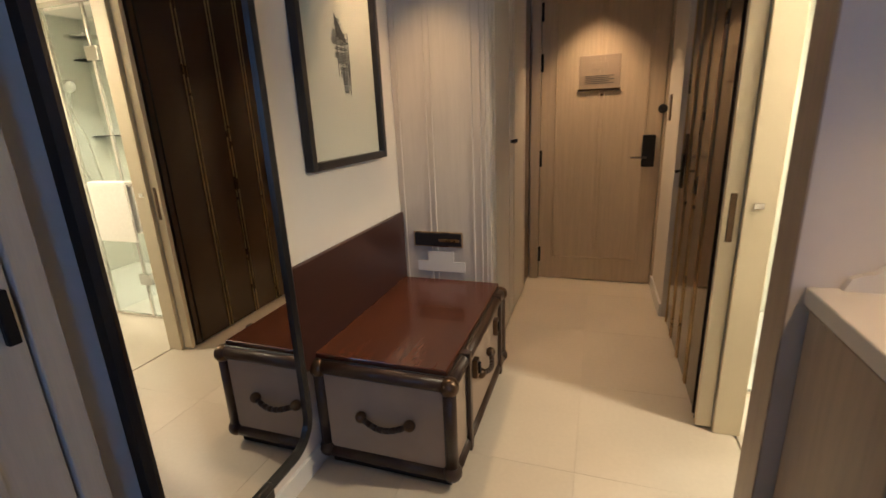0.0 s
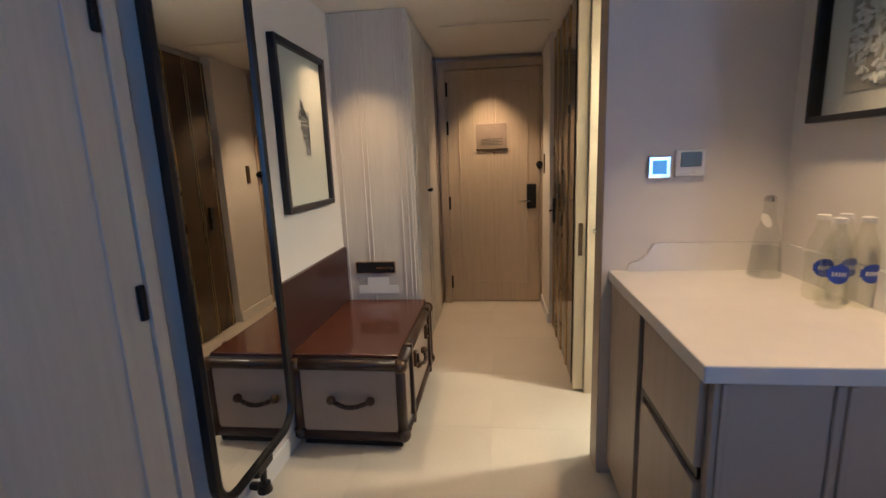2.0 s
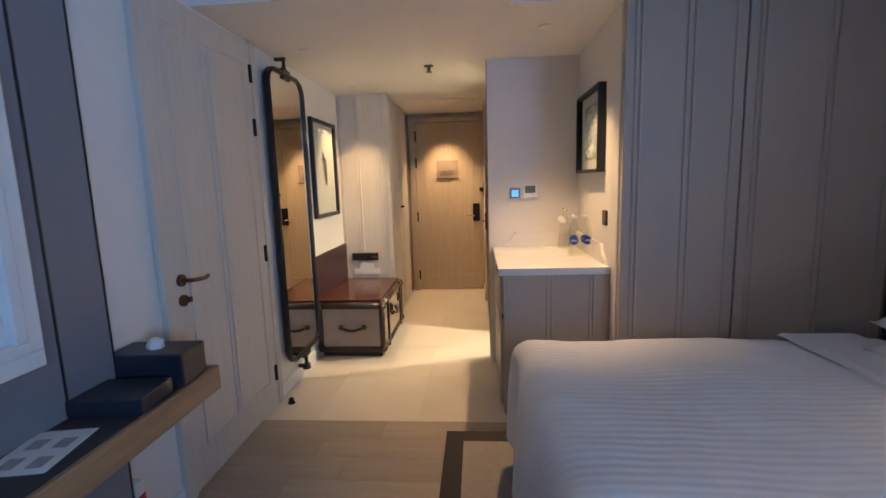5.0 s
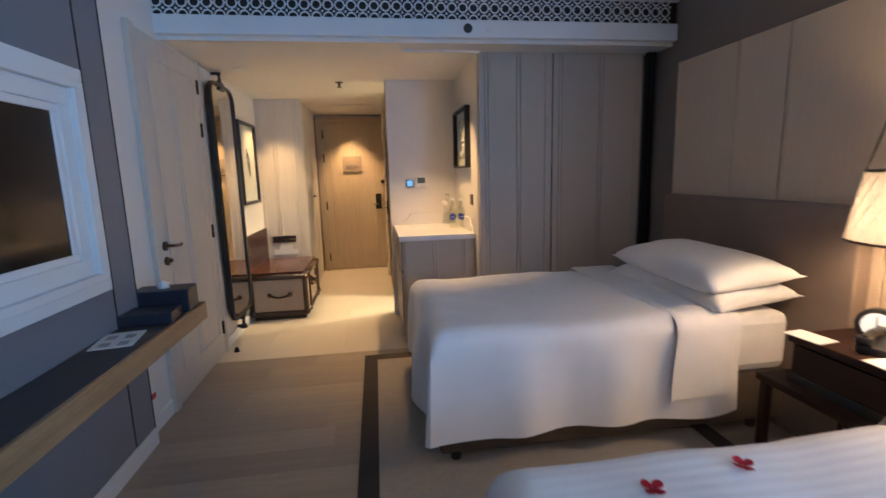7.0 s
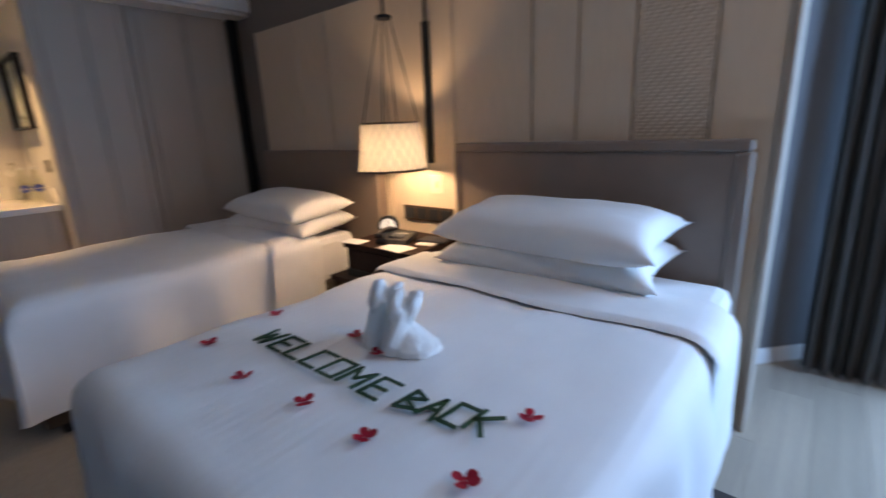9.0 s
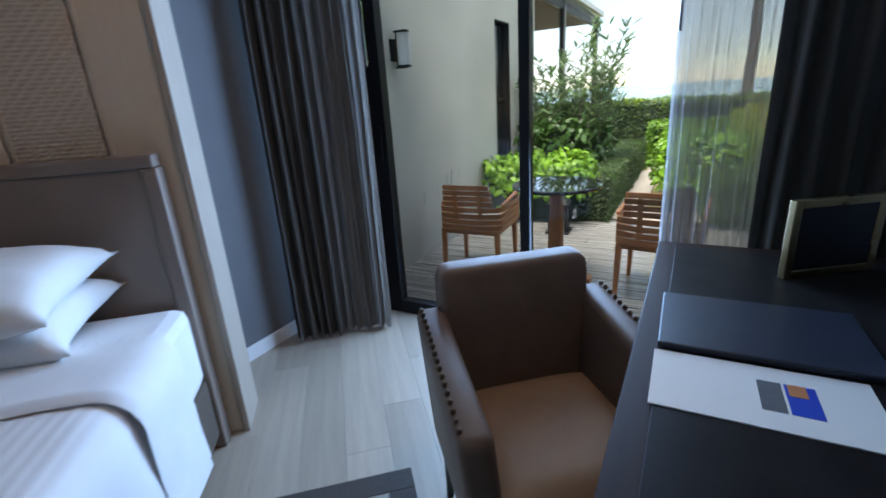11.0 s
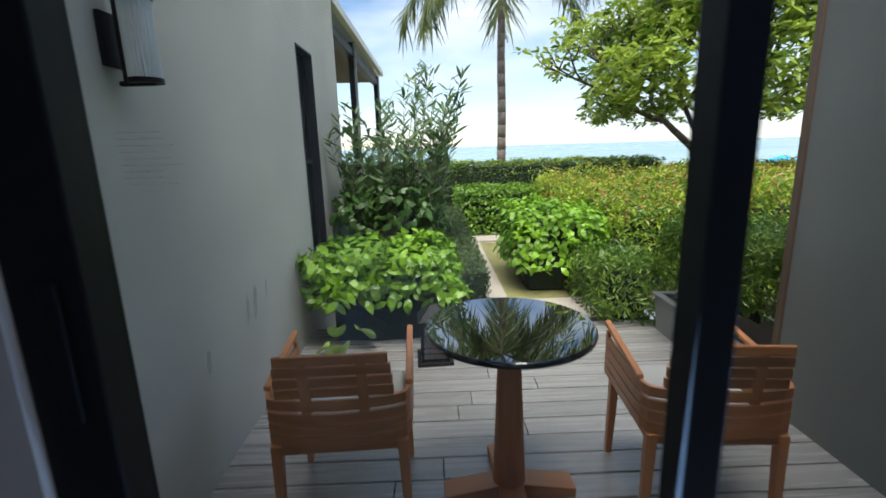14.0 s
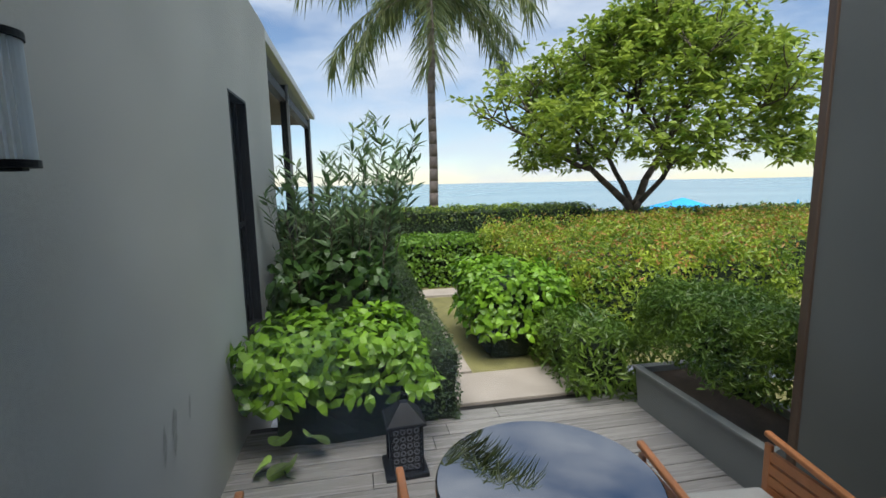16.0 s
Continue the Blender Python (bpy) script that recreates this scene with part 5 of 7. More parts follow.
# pendant lamp on a black wall arm
lm = thing("pendant_lamp", "hanging bedside lamp with a quilted cream shade on a black arm", "lamp", at(3.13, -5.475, 0))
part("wall_bar", B(0.236, 0.262, -0.085, -0.045, 1.10, 1.87, 0.004), BLACKMETAL, lm)
s = bmesh.new()
tube(s, [(0.249, -0.065, 1.85), (0.249, -0.065, 1.98), (0.20, -0.055, 2.01), (0.05, -0.01, 2.02), (0.0, 0.0, 2.0), (0.0, 0.0, 1.87)], 0.007)
part("arm", s, BLACKMETAL, lm)
s = bmesh.new()
lathe(s, [(0.040, 1.858), (0.042, 1.866), (0.040, 1.874), (0.006, 1.878)], 20)
part("hub", s, BLACKMETAL, lm)
for k in range(4):
    a = 2 * math.pi * k / 4 + 0.55
    s = bmesh.new()
    rod(s, (0.032 * math.cos(a), 0.032 * math.sin(a), 1.86), (0.155 * math.cos(a), 0.155 * math.sin(a), 1.335), 0.0035, 0.0035, 6)
    part("cord", s, LEATHER, lm)
s = bmesh.new()
N = 40
r0, r1, z0, z1 = 0.195, 0.158, 1.085, 1.335
rg = [[s.verts.new((r * math.cos(2 * math.pi * i / N), r * math.sin(2 * math.pi * i / N), z)) for i in range(N)] for r, z in ((r0, z0), (r1, z1))]
for i in range(N):
    s.faces.new((rg[0][i], rg[0][(i + 1) % N], rg[1][(i + 1) % N], rg[1][i]))
shd = part("shade", s, SHADE_T, lm, "glowing cream fabric shade", True)
s = bmesh.new()
for sg in (1, -1):
    for k in range(22):
        prev = None
        for i in range(9):
            u = i / 8
            a = 2 * math.pi * k / 22 + sg * u * 0.75
            r = r0 + (r1 - r0) * u + 0.0022
            p = (r * math.cos(a), r * math.sin(a), z0 + (z1 - z0) * u)
            if prev:
                rod(s, prev, p, 0.0013, 0.0013, 4, False)
            prev = p
part("quilting", s, SHADE, shd)
for r, z in ((r0, z0), (r1, z1)):
    s = bmesh.new()
    tube(s, [((r + .001) * math.cos(2 * math.pi * i / 32), (r + .001) * math.sin(2 * math.pi * i / 32), z) for i in range(33)], 0.005, 6)
    part("shade_band", s, LEATHER, lm)
s = bmesh.new()
bmesh.ops.create_uvsphere(s, u_segments=12, v_segments=8, radius=0.03, matrix=Matrix.Translation((0, 0, 1.25)))
part("bulb", s, glow("warm_bulb", (1.0, 0.75, 0.45), 3.0), lm)
s = bmesh.new()
for k in range(3):
    a = 2 * math.pi * k / 3
    rod(s, (0, 0, 1.33), (r1 * math.cos(a), r1 * math.sin(a), 1.333), 0.003, 0.003, 6)
part("spider", s, BLACKMETAL, lm)

# television in a deep white frame
tv = thing("television", "wall television in a stepped white wooden frame, switched off", "television", at(0.055, -6.02, 0.905))
W_, H_ = 1.375, 0.92
for ins, d0, d1, wd in ((0.0, 0.0, 0.048, 0.05), (0.05, 0.0, 0.060, 0.035), (0.085, 0.0, 0.035, 0.07), (0.155, 0.0, 0.028, 0.03)):
    for y0, y1, z0, z1 in ((ins, W_ - ins, ins, ins + wd), (ins, W_ - ins, H_ - ins - wd, H_ - ins), (ins, ins + wd, ins + wd, H_ - ins - wd), (W_ - ins - wd, W_ - ins, ins + wd, H_ - ins - wd)):
        part("frame_moulding", B(d0, d1, y0, y1, z0, z1, 0.004), WHITELACQ, tv)
part("screen", B(0.0, 0.020, 0.17, W_ - 0.17, 0.14, H_ - 0.14, 0.003), TVSCREEN, tv, "dark switched-off screen")
sh = thing("wall_shelf", "long floating shelf with a dark top and rough oak front edge", "shelf", at(0.055, 0, 0))
part("board", B(0.0, 0.222, -7.2, -4.17, 0.615, 0.700, 0.004), SHELFTOP, sh)
oe = bmesh.new()
bx(oe, 0.222, 0.245, -7.2, -4.165, 0.605, 0.701, 0.006)
part("board", B(-0.053, -0.001, -4.364, -4.17, 0.615, 0.700, 0.004), SHELFTOP, sh)
part("front_edge", oe, OAKEDGE, sh, "rough-sawn oak front edge")
part("end_cap", B(-0.053, 0.245, -4.17, -4.155, 0.605, 0.701, 0.004), OAKEDGE, sh)
tbx = thing("tissue_box", "navy leatherette tissue box with a white tissue showing", "tissue box", pose(0.150, -4.285, 0.700, 0, 0, 4))
part("box", B(-0.135, 0.135, -0.075, 0.075, 0, 0.118, 0.006), NAVY, tbx)
s = bmesh.new()
bmesh.ops.create_icosphere(s, subdivisions=2, radius=0.028, matrix=Matrix.Translation((0, 0, 0.130)))
for v in s.verts:
    v.co += Vector((0.010, 0.010, 0.010)) * noise.noise(v.co * 60)
part("tissue", s, PAPER, tbx)
solo("leatherette_box", B(-0.12, 0.12, -0.085, 0.085, 0, 0.052, 0.005), NAVY, "flat navy leatherette box on the shelf", "box", pose(0.157, -4.475, 0.700, 0, 0, 5))
PRINT = surf("pale_grey_print", (0.38, 0.38, 0.39), 0.8, vary=0.3, scale=90, bump=0)
cdn = thing("printed_sheet", "white printed information sheet on the shelf", "paper", pose(0.14, -4.74, 0.700, 0, 0, 10))
part("sheet", B(-0.075, 0.085, -0.105, 0.105, 0.0, 0.002), PAPER, cdn)
for i in range(2):
    for j in range(2):
        part("printed_block", B(-0.05 + i * 0.07, -0.01 + i * 0.07, -0.08 + j * 0.09, -0.03 + j * 0.09, 0.002, 0.0026), PRINT, cdn)

# rug under the beds
rg_ = thing("rug", "beige woven rug with a dark brown bound edge", "rug", at(0, 0))
part("field", B(1.21, 2.94, -7.79, -3.51, 0.0005, 0.010, 0.002), RUG, rg_)
RX0, RX1, RY0, RY1 = 1.125, 2.95, -7.87, -3.43
for x0, x1, y0, y1 in ((RX0, RX0 + 0.095, RY0, RY1), (RX0 + 0.095, RX1 - 0.095, RY1 - 0.095, RY1), (RX0 + 0.095, RX1 - 0.095, RY0, RY0 + 0.095), (RX1 - 0.095, RX1, RY0, RY1)):
    part("binding", B(x0, x1, y0, y1, 0.0005, 0.013, 0.003), RUG_EDGE, rg_)

# ---- window bay ----
win = thing("window_1", "black-framed sliding glass door to the terrace", "sliding door", TF.copy(), "", "structure")
part("window_frame", B(0.0, 0.10, -0.035, 0.035, 0.0, 2.42, 0.004), BLACKMETAL, win)
part("window_frame", B(-0.87, -0.815, -0.03, 0.035, 0.09, 2.36, 0.003), BLACKMETAL, win)
part("window_frame", B(-2.04, -1.98, -0.03, 0.035, 0.0, 2.42, 0.003), BLACKMETAL, win)
part("window_frame", B(-1.98, 0.0, -0.035, 0.035, 0.0, 0.088, 0.004), BLACKMETAL, win)
part("window_frame", B(-1.98, 0.0, -0.035, 0.035, 2.34, 2.42, 0.004), BLACKMETAL, win)
for x0, x1, y in ((-0.815, 0.0, -0.02), (-1.98, -0.87, -0.026)):
    g = part("pane", B(x0, x1, y - 0.003, y + 0.003, 0.088, 2.34), PANE, win)
    g.visible_shadow = False
part("pull_handle", B(0.03, 0.055, 0.035, 0.043, 1.0, 1.2, 0.003), BLACKMETAL, win)
# Rows of faint white dashes laid just inside the pane.
decal = thing("glass_decal", "faint white text-like dashes set on the glass", "decal", TF.copy())
dash = random.Random(4)
for i in range(9):
    dc = bmesh.new()
    xx = -0.045
    while xx > -0.095 - 0.012 * (i % 3):
        ww = dash.uniform(0.003, 0.012)
        bx(dc, xx - ww, xx, -0.0162, -0.0155, 1.387 - i * 0.0085, 1.3878 - i * 0.0085)
        xx -= ww + 0.0025
    part("text_line", dc, GLASS_LINES, decal)


def drape(name, label, x0, y0, x1, y1, z0, z1, folds, depth, material, seed, parent_m, hang=0.0):
    nx, nz = folds * 8, 22

    def fn(u, v):
        z = z0 + (z1 - z0) * v
        flare = 1.0 + 0.25 * (1 - v)
        ph = u * folds * 2 * math.pi + 2.6 * noise.noise(Vector((u * 3.4, seed, v * 0.9))) + 0.5 * noise.noise(Vector((u * 9, seed + 4, v * 2.2)))
        o = depth * flare * (math.sin(ph) + 0.35 * math.sin(2.3 * ph + seed)) * (0.75 + 0.55 * noise.noise(Vector((u * 6, seed, v * 0.7))))
        dx, dy = x1 - x0, y1 - y0
        ln = math.hypot(dx, dy)
        px, py = -dy / ln, dx / ln
        sway = hang * (1 - v) ** 2
        return Vector((x0 + dx * u + px * (o + sway), y0 + dy * u + py * (o + sway), z))
    b1 = soft_grid(nx, nz, fn)
    bmesh.ops.solidify(b1, geom=b1.faces[:], thickness=0.003)
    return solo(name, b1, material, label, "curtain", parent_m, "curtains", soft=True)


drape("curtain", "heavy taupe curtain gathered beside the glass door", 0.385, 0.60, 0.18, 0.43, 0.012, 2.40, 5, 0.038, CURTAIN, 1.0, TF.copy())
drape("curtain", "paler inner curtain hanging in folds to the floor", 0.20, 0.41, -0.05, 0.24, 0.015, 2.40, 5, 0.036, CURTAIN_L, 2.0, TF.copy())
sc_ = drape("sheer_curtain", "white sheer curtain gathered over the glass door", -1.50, 0.13, -2.02, 0.13, 0.012, 2.40, 12, 0.03, SHEER, 3.0, TF.copy())
drape("curtain", "heavy dark taupe curtain gathered beside the desk", -1.82, 0.28, -2.26, 0.34, 0.012, 2.40, 5, 0.045, CURTAIN, 4.0, TF.copy())
# Ring for the added ceiling spot; the fixture itself is unseen.
dl = thing("downlight", "assumed downlight ring, unseen, for the spot added over the desk", "downlight", at(ADDED_SPOT[0], ADDED_SPOT[1], ROOM_H - 0.004), "hall downlights")
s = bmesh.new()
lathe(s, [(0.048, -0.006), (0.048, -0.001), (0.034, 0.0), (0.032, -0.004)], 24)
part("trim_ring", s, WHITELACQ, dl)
rl = thing("curtain_rail", "white ceiling curtain rails over the glass door", "curtain rail", TF.copy())
part("rail", B(-2.26, 0.46, 0.12, 0.14, 2.385, 2.42, 0.003), WHITELACQ, rl)
part("rail", B(-2.26, 0.46, 0.27, 0.29, 2.385, 2.42, 0.003), WHITELACQ, rl)
part("cover_board", B(-2.27, 0.487, 0.05, 0.44, 2.42, 2.45, 0.003), WHITELACQ, rl)
bar = bmesh.new()
rod(bar, (-0.005, 0.155, 1.52), (-0.005, 0.155, 2.39), 0.0075, 0.0075, 10)
solo("curtain_wand", bar, CHROME, "slim bright curtain pull wand", "curtain wand", TF.copy())
bar = bmesh.new()
rod(bar, (-1.51, 0.175, 1.52), (-1.51, 0.175, 2.39), 0.0075, 0.0075, 10)
solo("curtain_wand", bar, CHROME, "slim bright curtain pull wand", "curtain wand", TF.copy())

# desk
dk = thing("desk", "black writing desk with a leather top and square metal legs", "desk", TF.copy())
part("top", B(-2.27, -1.515, 0.40, 1.83, 0.71, 0.747, 0.004), DESKWOOD, dk)
part("leather_inset", B(-2.2, -1.575, 0.46, 1.77, 0.747, 0.7515, 0.002), DESKTOP, dk)
for yy in (0.42, 1.77):
    part("leg", B(-1.61, -1.56, yy, yy + 0.05, 0.0, 0.71, 0.003), BLACKMETAL, dk)
    part("leg", B(-2.26, -2.21, yy, yy + 0.05, 0.0, 0.71, 0.003), BLACKMETAL, dk)
part("apron", B(-2.25, -1.60, 0.46, 1.78, 0.62, 0.71, 0.003), DESKWOOD, dk)
fo = thing("desk_folder", "black leather folder lying on the desk", "folder", TF @ pose(-1.775, 1.106, 0.7515, 0, 0, 1))
part("cover", B(-0.21, 0.21, -0.15, 0.15, 0, 0.018, 0.004), NAVY, fo)
lf = thing("leaflet", "cream leaflet with a dark blue and orange picture block", "leaflet", TF @ pose(-1.755, 1.372, 0.7515, 0, 0, 1))
part("sheet", B(-0.19, 0.19, -0.105, 0.105, 0, 0.003), MAT_BOARD, lf)
for x0, x1, mt in ((-0.02, 0.02, INK), (-0.075, -0.025, BLUELABEL), (-0.06, -0.03, TEAK)):
    part("picture_block", B(x0 - 0.02, x1 - 0.02, -0.05, 0.05 if mt is not TEAK else -0.01, 0.003, 0.0036 if mt is not TEAK else 0.0042), mt, lf)
pf = thing("picture_stand", "pale wooden tabletop frame leaning on the desk", "frame", TF @ pose(-1.99, 0.62, 0.7515, 0, 0, 35))
for x0, x1, z0, z1 in ((-0.15, -0.125, 0, 0.24), (0.125, 0.15, 0, 0.24), (-0.125, 0.125, 0, 0.025), (-0.125, 0.125, 0.215, 0.24)):
    part("frame_bar", B(x0, x1, -0.012, 0.012, z0, z1, 0.003), BRASS, pf)
part("backing", B(-0.125, 0.125, 0.0, 0.008, 0.025, 0.215), DARKPLASTIC, pf)

# desk chair: local y is forward
ch = thing("desk_chair", "dark leather tub chair with studded arms and tapered legs", "chair", TF @ pose(-1.158, 1.085, 0, 0, 0, 40.5) @ Matrix.Diagonal((0.87, 0.86, 1.08, 1)))
s = soft_grid(14, 14, lambda u, v: Vector((-0.25 + 0.5 * u, 0.05 + 0.53 * v, 0.425 + 0.042 * (max(0.0, 1 - abs(2 * u - 1) ** 5) * max(0.0, 1 - abs(2 * v - 1) ** 5)) ** 0.5)))
bx(s, -0.25, 0.25, 0.05, 0.58, 0.33, 0.425, 0.012)
part("seat", s, SEATLEATHER, ch, "brown leather seat pad", True)
s = bmesh.new()
bmesh.ops.create_cube(s, size=1, matrix=Matrix.Translation((0, 0.005, 0.535)) @ Matrix.Diagonal((0.54, 0.105, 0.53, 1)))
top_e = [e for e in s.edges if all(v.co.z > 0.7 for v in e.verts) and abs(e.verts[0].co.x - e.verts[1].co.x) < 0.01]
bmesh.ops.bevel(s, geom=top_e, offset=0.045, segments=5, profile=0.5, affect="EDGES")
bmesh.ops.bevel(s, geom=[e for e in s.edges if len(e.link_faces) == 2 and e.calc_face_angle() > 1.0], offset=0.022, segments=4, profile=0.5, affect="EDGES")
for v in s.verts:
    if v.co.z > 0.5:
        v.co.y -= (v.co.z - 0.5) * 0.12
part("backrest", s, CHAIRLEATHER, ch, soft=True)
for sx in (-1, 1):
    s = bmesh.new()
    bx(s, 0.25 if sx > 0 else -0.35, 0.35 if sx > 0 else -0.25, -0.03, 0.54, 0.27, 0.69, 0.024)
    for v in s.verts:
        if v.co.z > 0.55:
            v.co.z -= max(0, v.co.y - 0.02) * 0.17
        if v.co.z < 0.4:
            v.co.x -= sx * 0.03
    arm = part("armrest", s, CHAIRLEATHER, ch, soft=True)
    for k in range(17):
        y = 0.0 + k * 0.031
        st = bmesh.new()
        bmesh.ops.create_uvsphere(st, u_segments=8, v_segments=5, radius=0.009, matrix=Matrix.Translation((sx * 0.334, y, 0.688 - max(0, y - 0.02) * 0.17)))
        part("stud", st, BRONZE, arm)
    for ly in (0.0, 0.50):
        lg = bmesh.new()
        bx(lg, sx * 0.27 - 0.022, sx * 0.27 + 0.022, ly - 0.022, ly + 0.022, 0.0, 0.28, 0.003)
        for v in lg.verts:
            if v.co.z < 0.1:
                v.co.x = sx * 0.275 + (v.co.x - sx * 0.27) * 0.55
                v.co.y = ly + (-0.035 if ly < 0.1 else 0.02) + (v.co.y - ly) * 0.55
        part("leg", lg, BLACK, ch)
part("seat_frame", B(-0.26, 0.26, 0.0, 0.55, 0.27, 0.34, 0.01), CHAIRLEATHER, ch)


# ---- terrace ----
D = -0.07
OUT_Y = -0.10
gw = bmesh.new()
bx(gw, 0.54, 0.80, -3.08, OUT_Y, -0.4, 3.0)
bx(gw, 0.54, 0.80, -4.60, -3.56, -0.4, 3.0)
bx(gw, 0.54, 0.80, -3.56, -3.08, 2.155, 3.0)
bx(gw, 0.54, 0.80, -3.56, -3.08, -0.4, 0.50)
struct("wall_terrace_east", gw, STUCCO, "grey rendered terrace wall with a narrow window recess", TF)
nic = thing("window_2", "dark narrow window set deep in the grey wall", "window", TF.copy(), "", "structure")
part("pane", B(0.62, 0.63, -3.545, -3.095, 0.515, 2.14), TABLEGLASS, nic)
# Black faces added to darken the sides of the window recess.
for y0, y1, z0, z1 in ((-3.5595, -3.545, 0.50, 2.155), (-3.095, -3.0805, 0.50, 2.155), (-3.545, -3.095, 2.14, 2.1545), (-3.545, -3.095, 0.5005, 0.515)):
    part("dark_reveal_face", B(0.536, 0.70, y0, y1, z0, z1), BLACKMETAL, nic)
part("window_frame", B(0.60, 0.619, -3.5445, -3.52, 0.5155, 2.1395, 0.002), BLACKMETAL, nic)
part("window_frame", B(0.60, 0.619, -3.12, -3.0955, 0.5155, 2.1395, 0.002), BLACKMETAL, nic)
part("window_frame", B(0.60, 0.619, -3.52, -3.12, 1.25, 1.28, 0.002), BLACKMETAL, nic)
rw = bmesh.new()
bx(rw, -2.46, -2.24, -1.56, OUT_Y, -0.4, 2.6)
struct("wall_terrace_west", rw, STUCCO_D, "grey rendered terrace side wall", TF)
struct("trim_wall_end", B(-2.30, -2.225, -1.60, -1.561, D, 2.6, 0.004), wood("brown_wall_edge", (0.13, 0.085, 0.06), 0.6), "brown timber edge on the end of the wall", TF)
# Top is unseen; its height is chosen for how much sun reaches the deck.
struct("wall_front", B(-3.5, 1.5, -0.099, -0.04, 2.43, 3.7), STUCCO, "grey rendered wall over the glass door, unseen height chosen for the deck's light", TF)
STAIN = surf("damp_stain_on_render", (0.36, 0.36, 0.33), 0.95, vary=0.3, scale=30, bump=0.4, fine=90)
for i, (sy, sz, sw, shh) in enumerate(((-1.69, 0.545, 0.022, 0.07), (-1.80, 0.56, 0.026, 0.10), (-1.97, 0.575, 0.016, 0.05), (-1.24, 0.47, 0.02, 0.06))):
    stn = bmesh.new()
    ring = [stn.verts.new((0, sw * (1 + 0.5 * noise.noise(Vector((math.cos(a), math.sin(a), i * 3.1)) * 1.6)) * math.cos(a), shh * (1 + 0.5 * noise.noise(Vector((math.cos(a), math.sin(a), i * 7.7)) * 1.6)) * math.sin(a))) for a in [k * math.pi / 12 for k in range(24)]]
    stn.faces.new(ring[::-1])
    struct(f"trim_stain_{i + 1}", stn, STAIN, "dark damp smear on the grey rendered wall", TF @ pose(0.5385, sy, sz, 12, 0, 0))
# wall lamp
wl = thing("wall_lamp", "black bracket wall lamp with a ribbed glass cylinder", "wall lamp", TF @ pose(0.54, -0.95, 1.70))
part("back_plate", B(-0.02, 0.0, -0.055, 0.055, -0.07, 0.09, 0.004), BLACKMETAL, wl)
s = bmesh.new()
bx(s, -0.125, -0.015, -0.012, 0.012, 0.135, 0.15, 0.003)
bx(s, -0.125, -0.015, -0.012, 0.012, -0.125, -0.11, 0.003)
bx(s, -0.045, -0.03, -0.012, 0.012, -0.12, 0.15, 0.003)
part("bracket", s, BLACKMETAL, wl)
s = bmesh.new()
NS = 48
rg = [[s.verts.new((-0.095 + (0.045 + 0.003 * math.cos(i * math.pi)) * math.cos(2 * math.pi * i / NS), (0.045 + 0.003 * math.cos(i * math.pi)) * math.sin(2 * math.pi * i / NS), z)) for i in range(NS)] for z in (-0.105, 0.13)]
for i in range(NS):
    s.faces.new((rg[0][i], rg[0][(i + 1) % NS], rg[1][(i + 1) % NS], rg[1][i]))
part("glass_shade", s, surf("frosted_ribbed_glass", (0.70, 0.74, 0.74), 0.25, vary=0.03, bump=0.02), wl, "ribbed frosted glass cylinder")
for z0, z1 in ((-0.118, -0.103), (0.128, 0.143)):
    s = bmesh.new()
    rod(s, (-0.095, 0, z0), (-0.095, 0, z1), 0.052, 0.052, 24)
    part("cap_ring", s, BLACKMETAL, wl)

# deck substructure; its boards come last in the file
struct("deck", B(-2.24, 0.54, -2.98, -0.10, -0.4, D - 0.028), BLACK, "dark void under the deck boards", TF)
struct("pavement", B(-2.24, -0.55, -3.50, -2.985, -0.4, D - 0.004, 0.006), CONCRETE, "pale concrete slab at the end of the deck", TF)
struct("threshold", B(-2.24, 0.54, -0.10, -0.036, -0.3, -0.005, 0.003), STUCCO, "stone threshold under the glass door", TF)
path_ = bmesh.new()
bx(path_, -1.14, -0.80, -6.25, -3.53, -0.4, D + 0.002, 0.004)
bx(path_, -3.2, -0.93, -6.65, -6.26, -0.4, D + 0.002, 0.004)
struct("path", path_, CONCRETE, "narrow concrete garden path", TF)


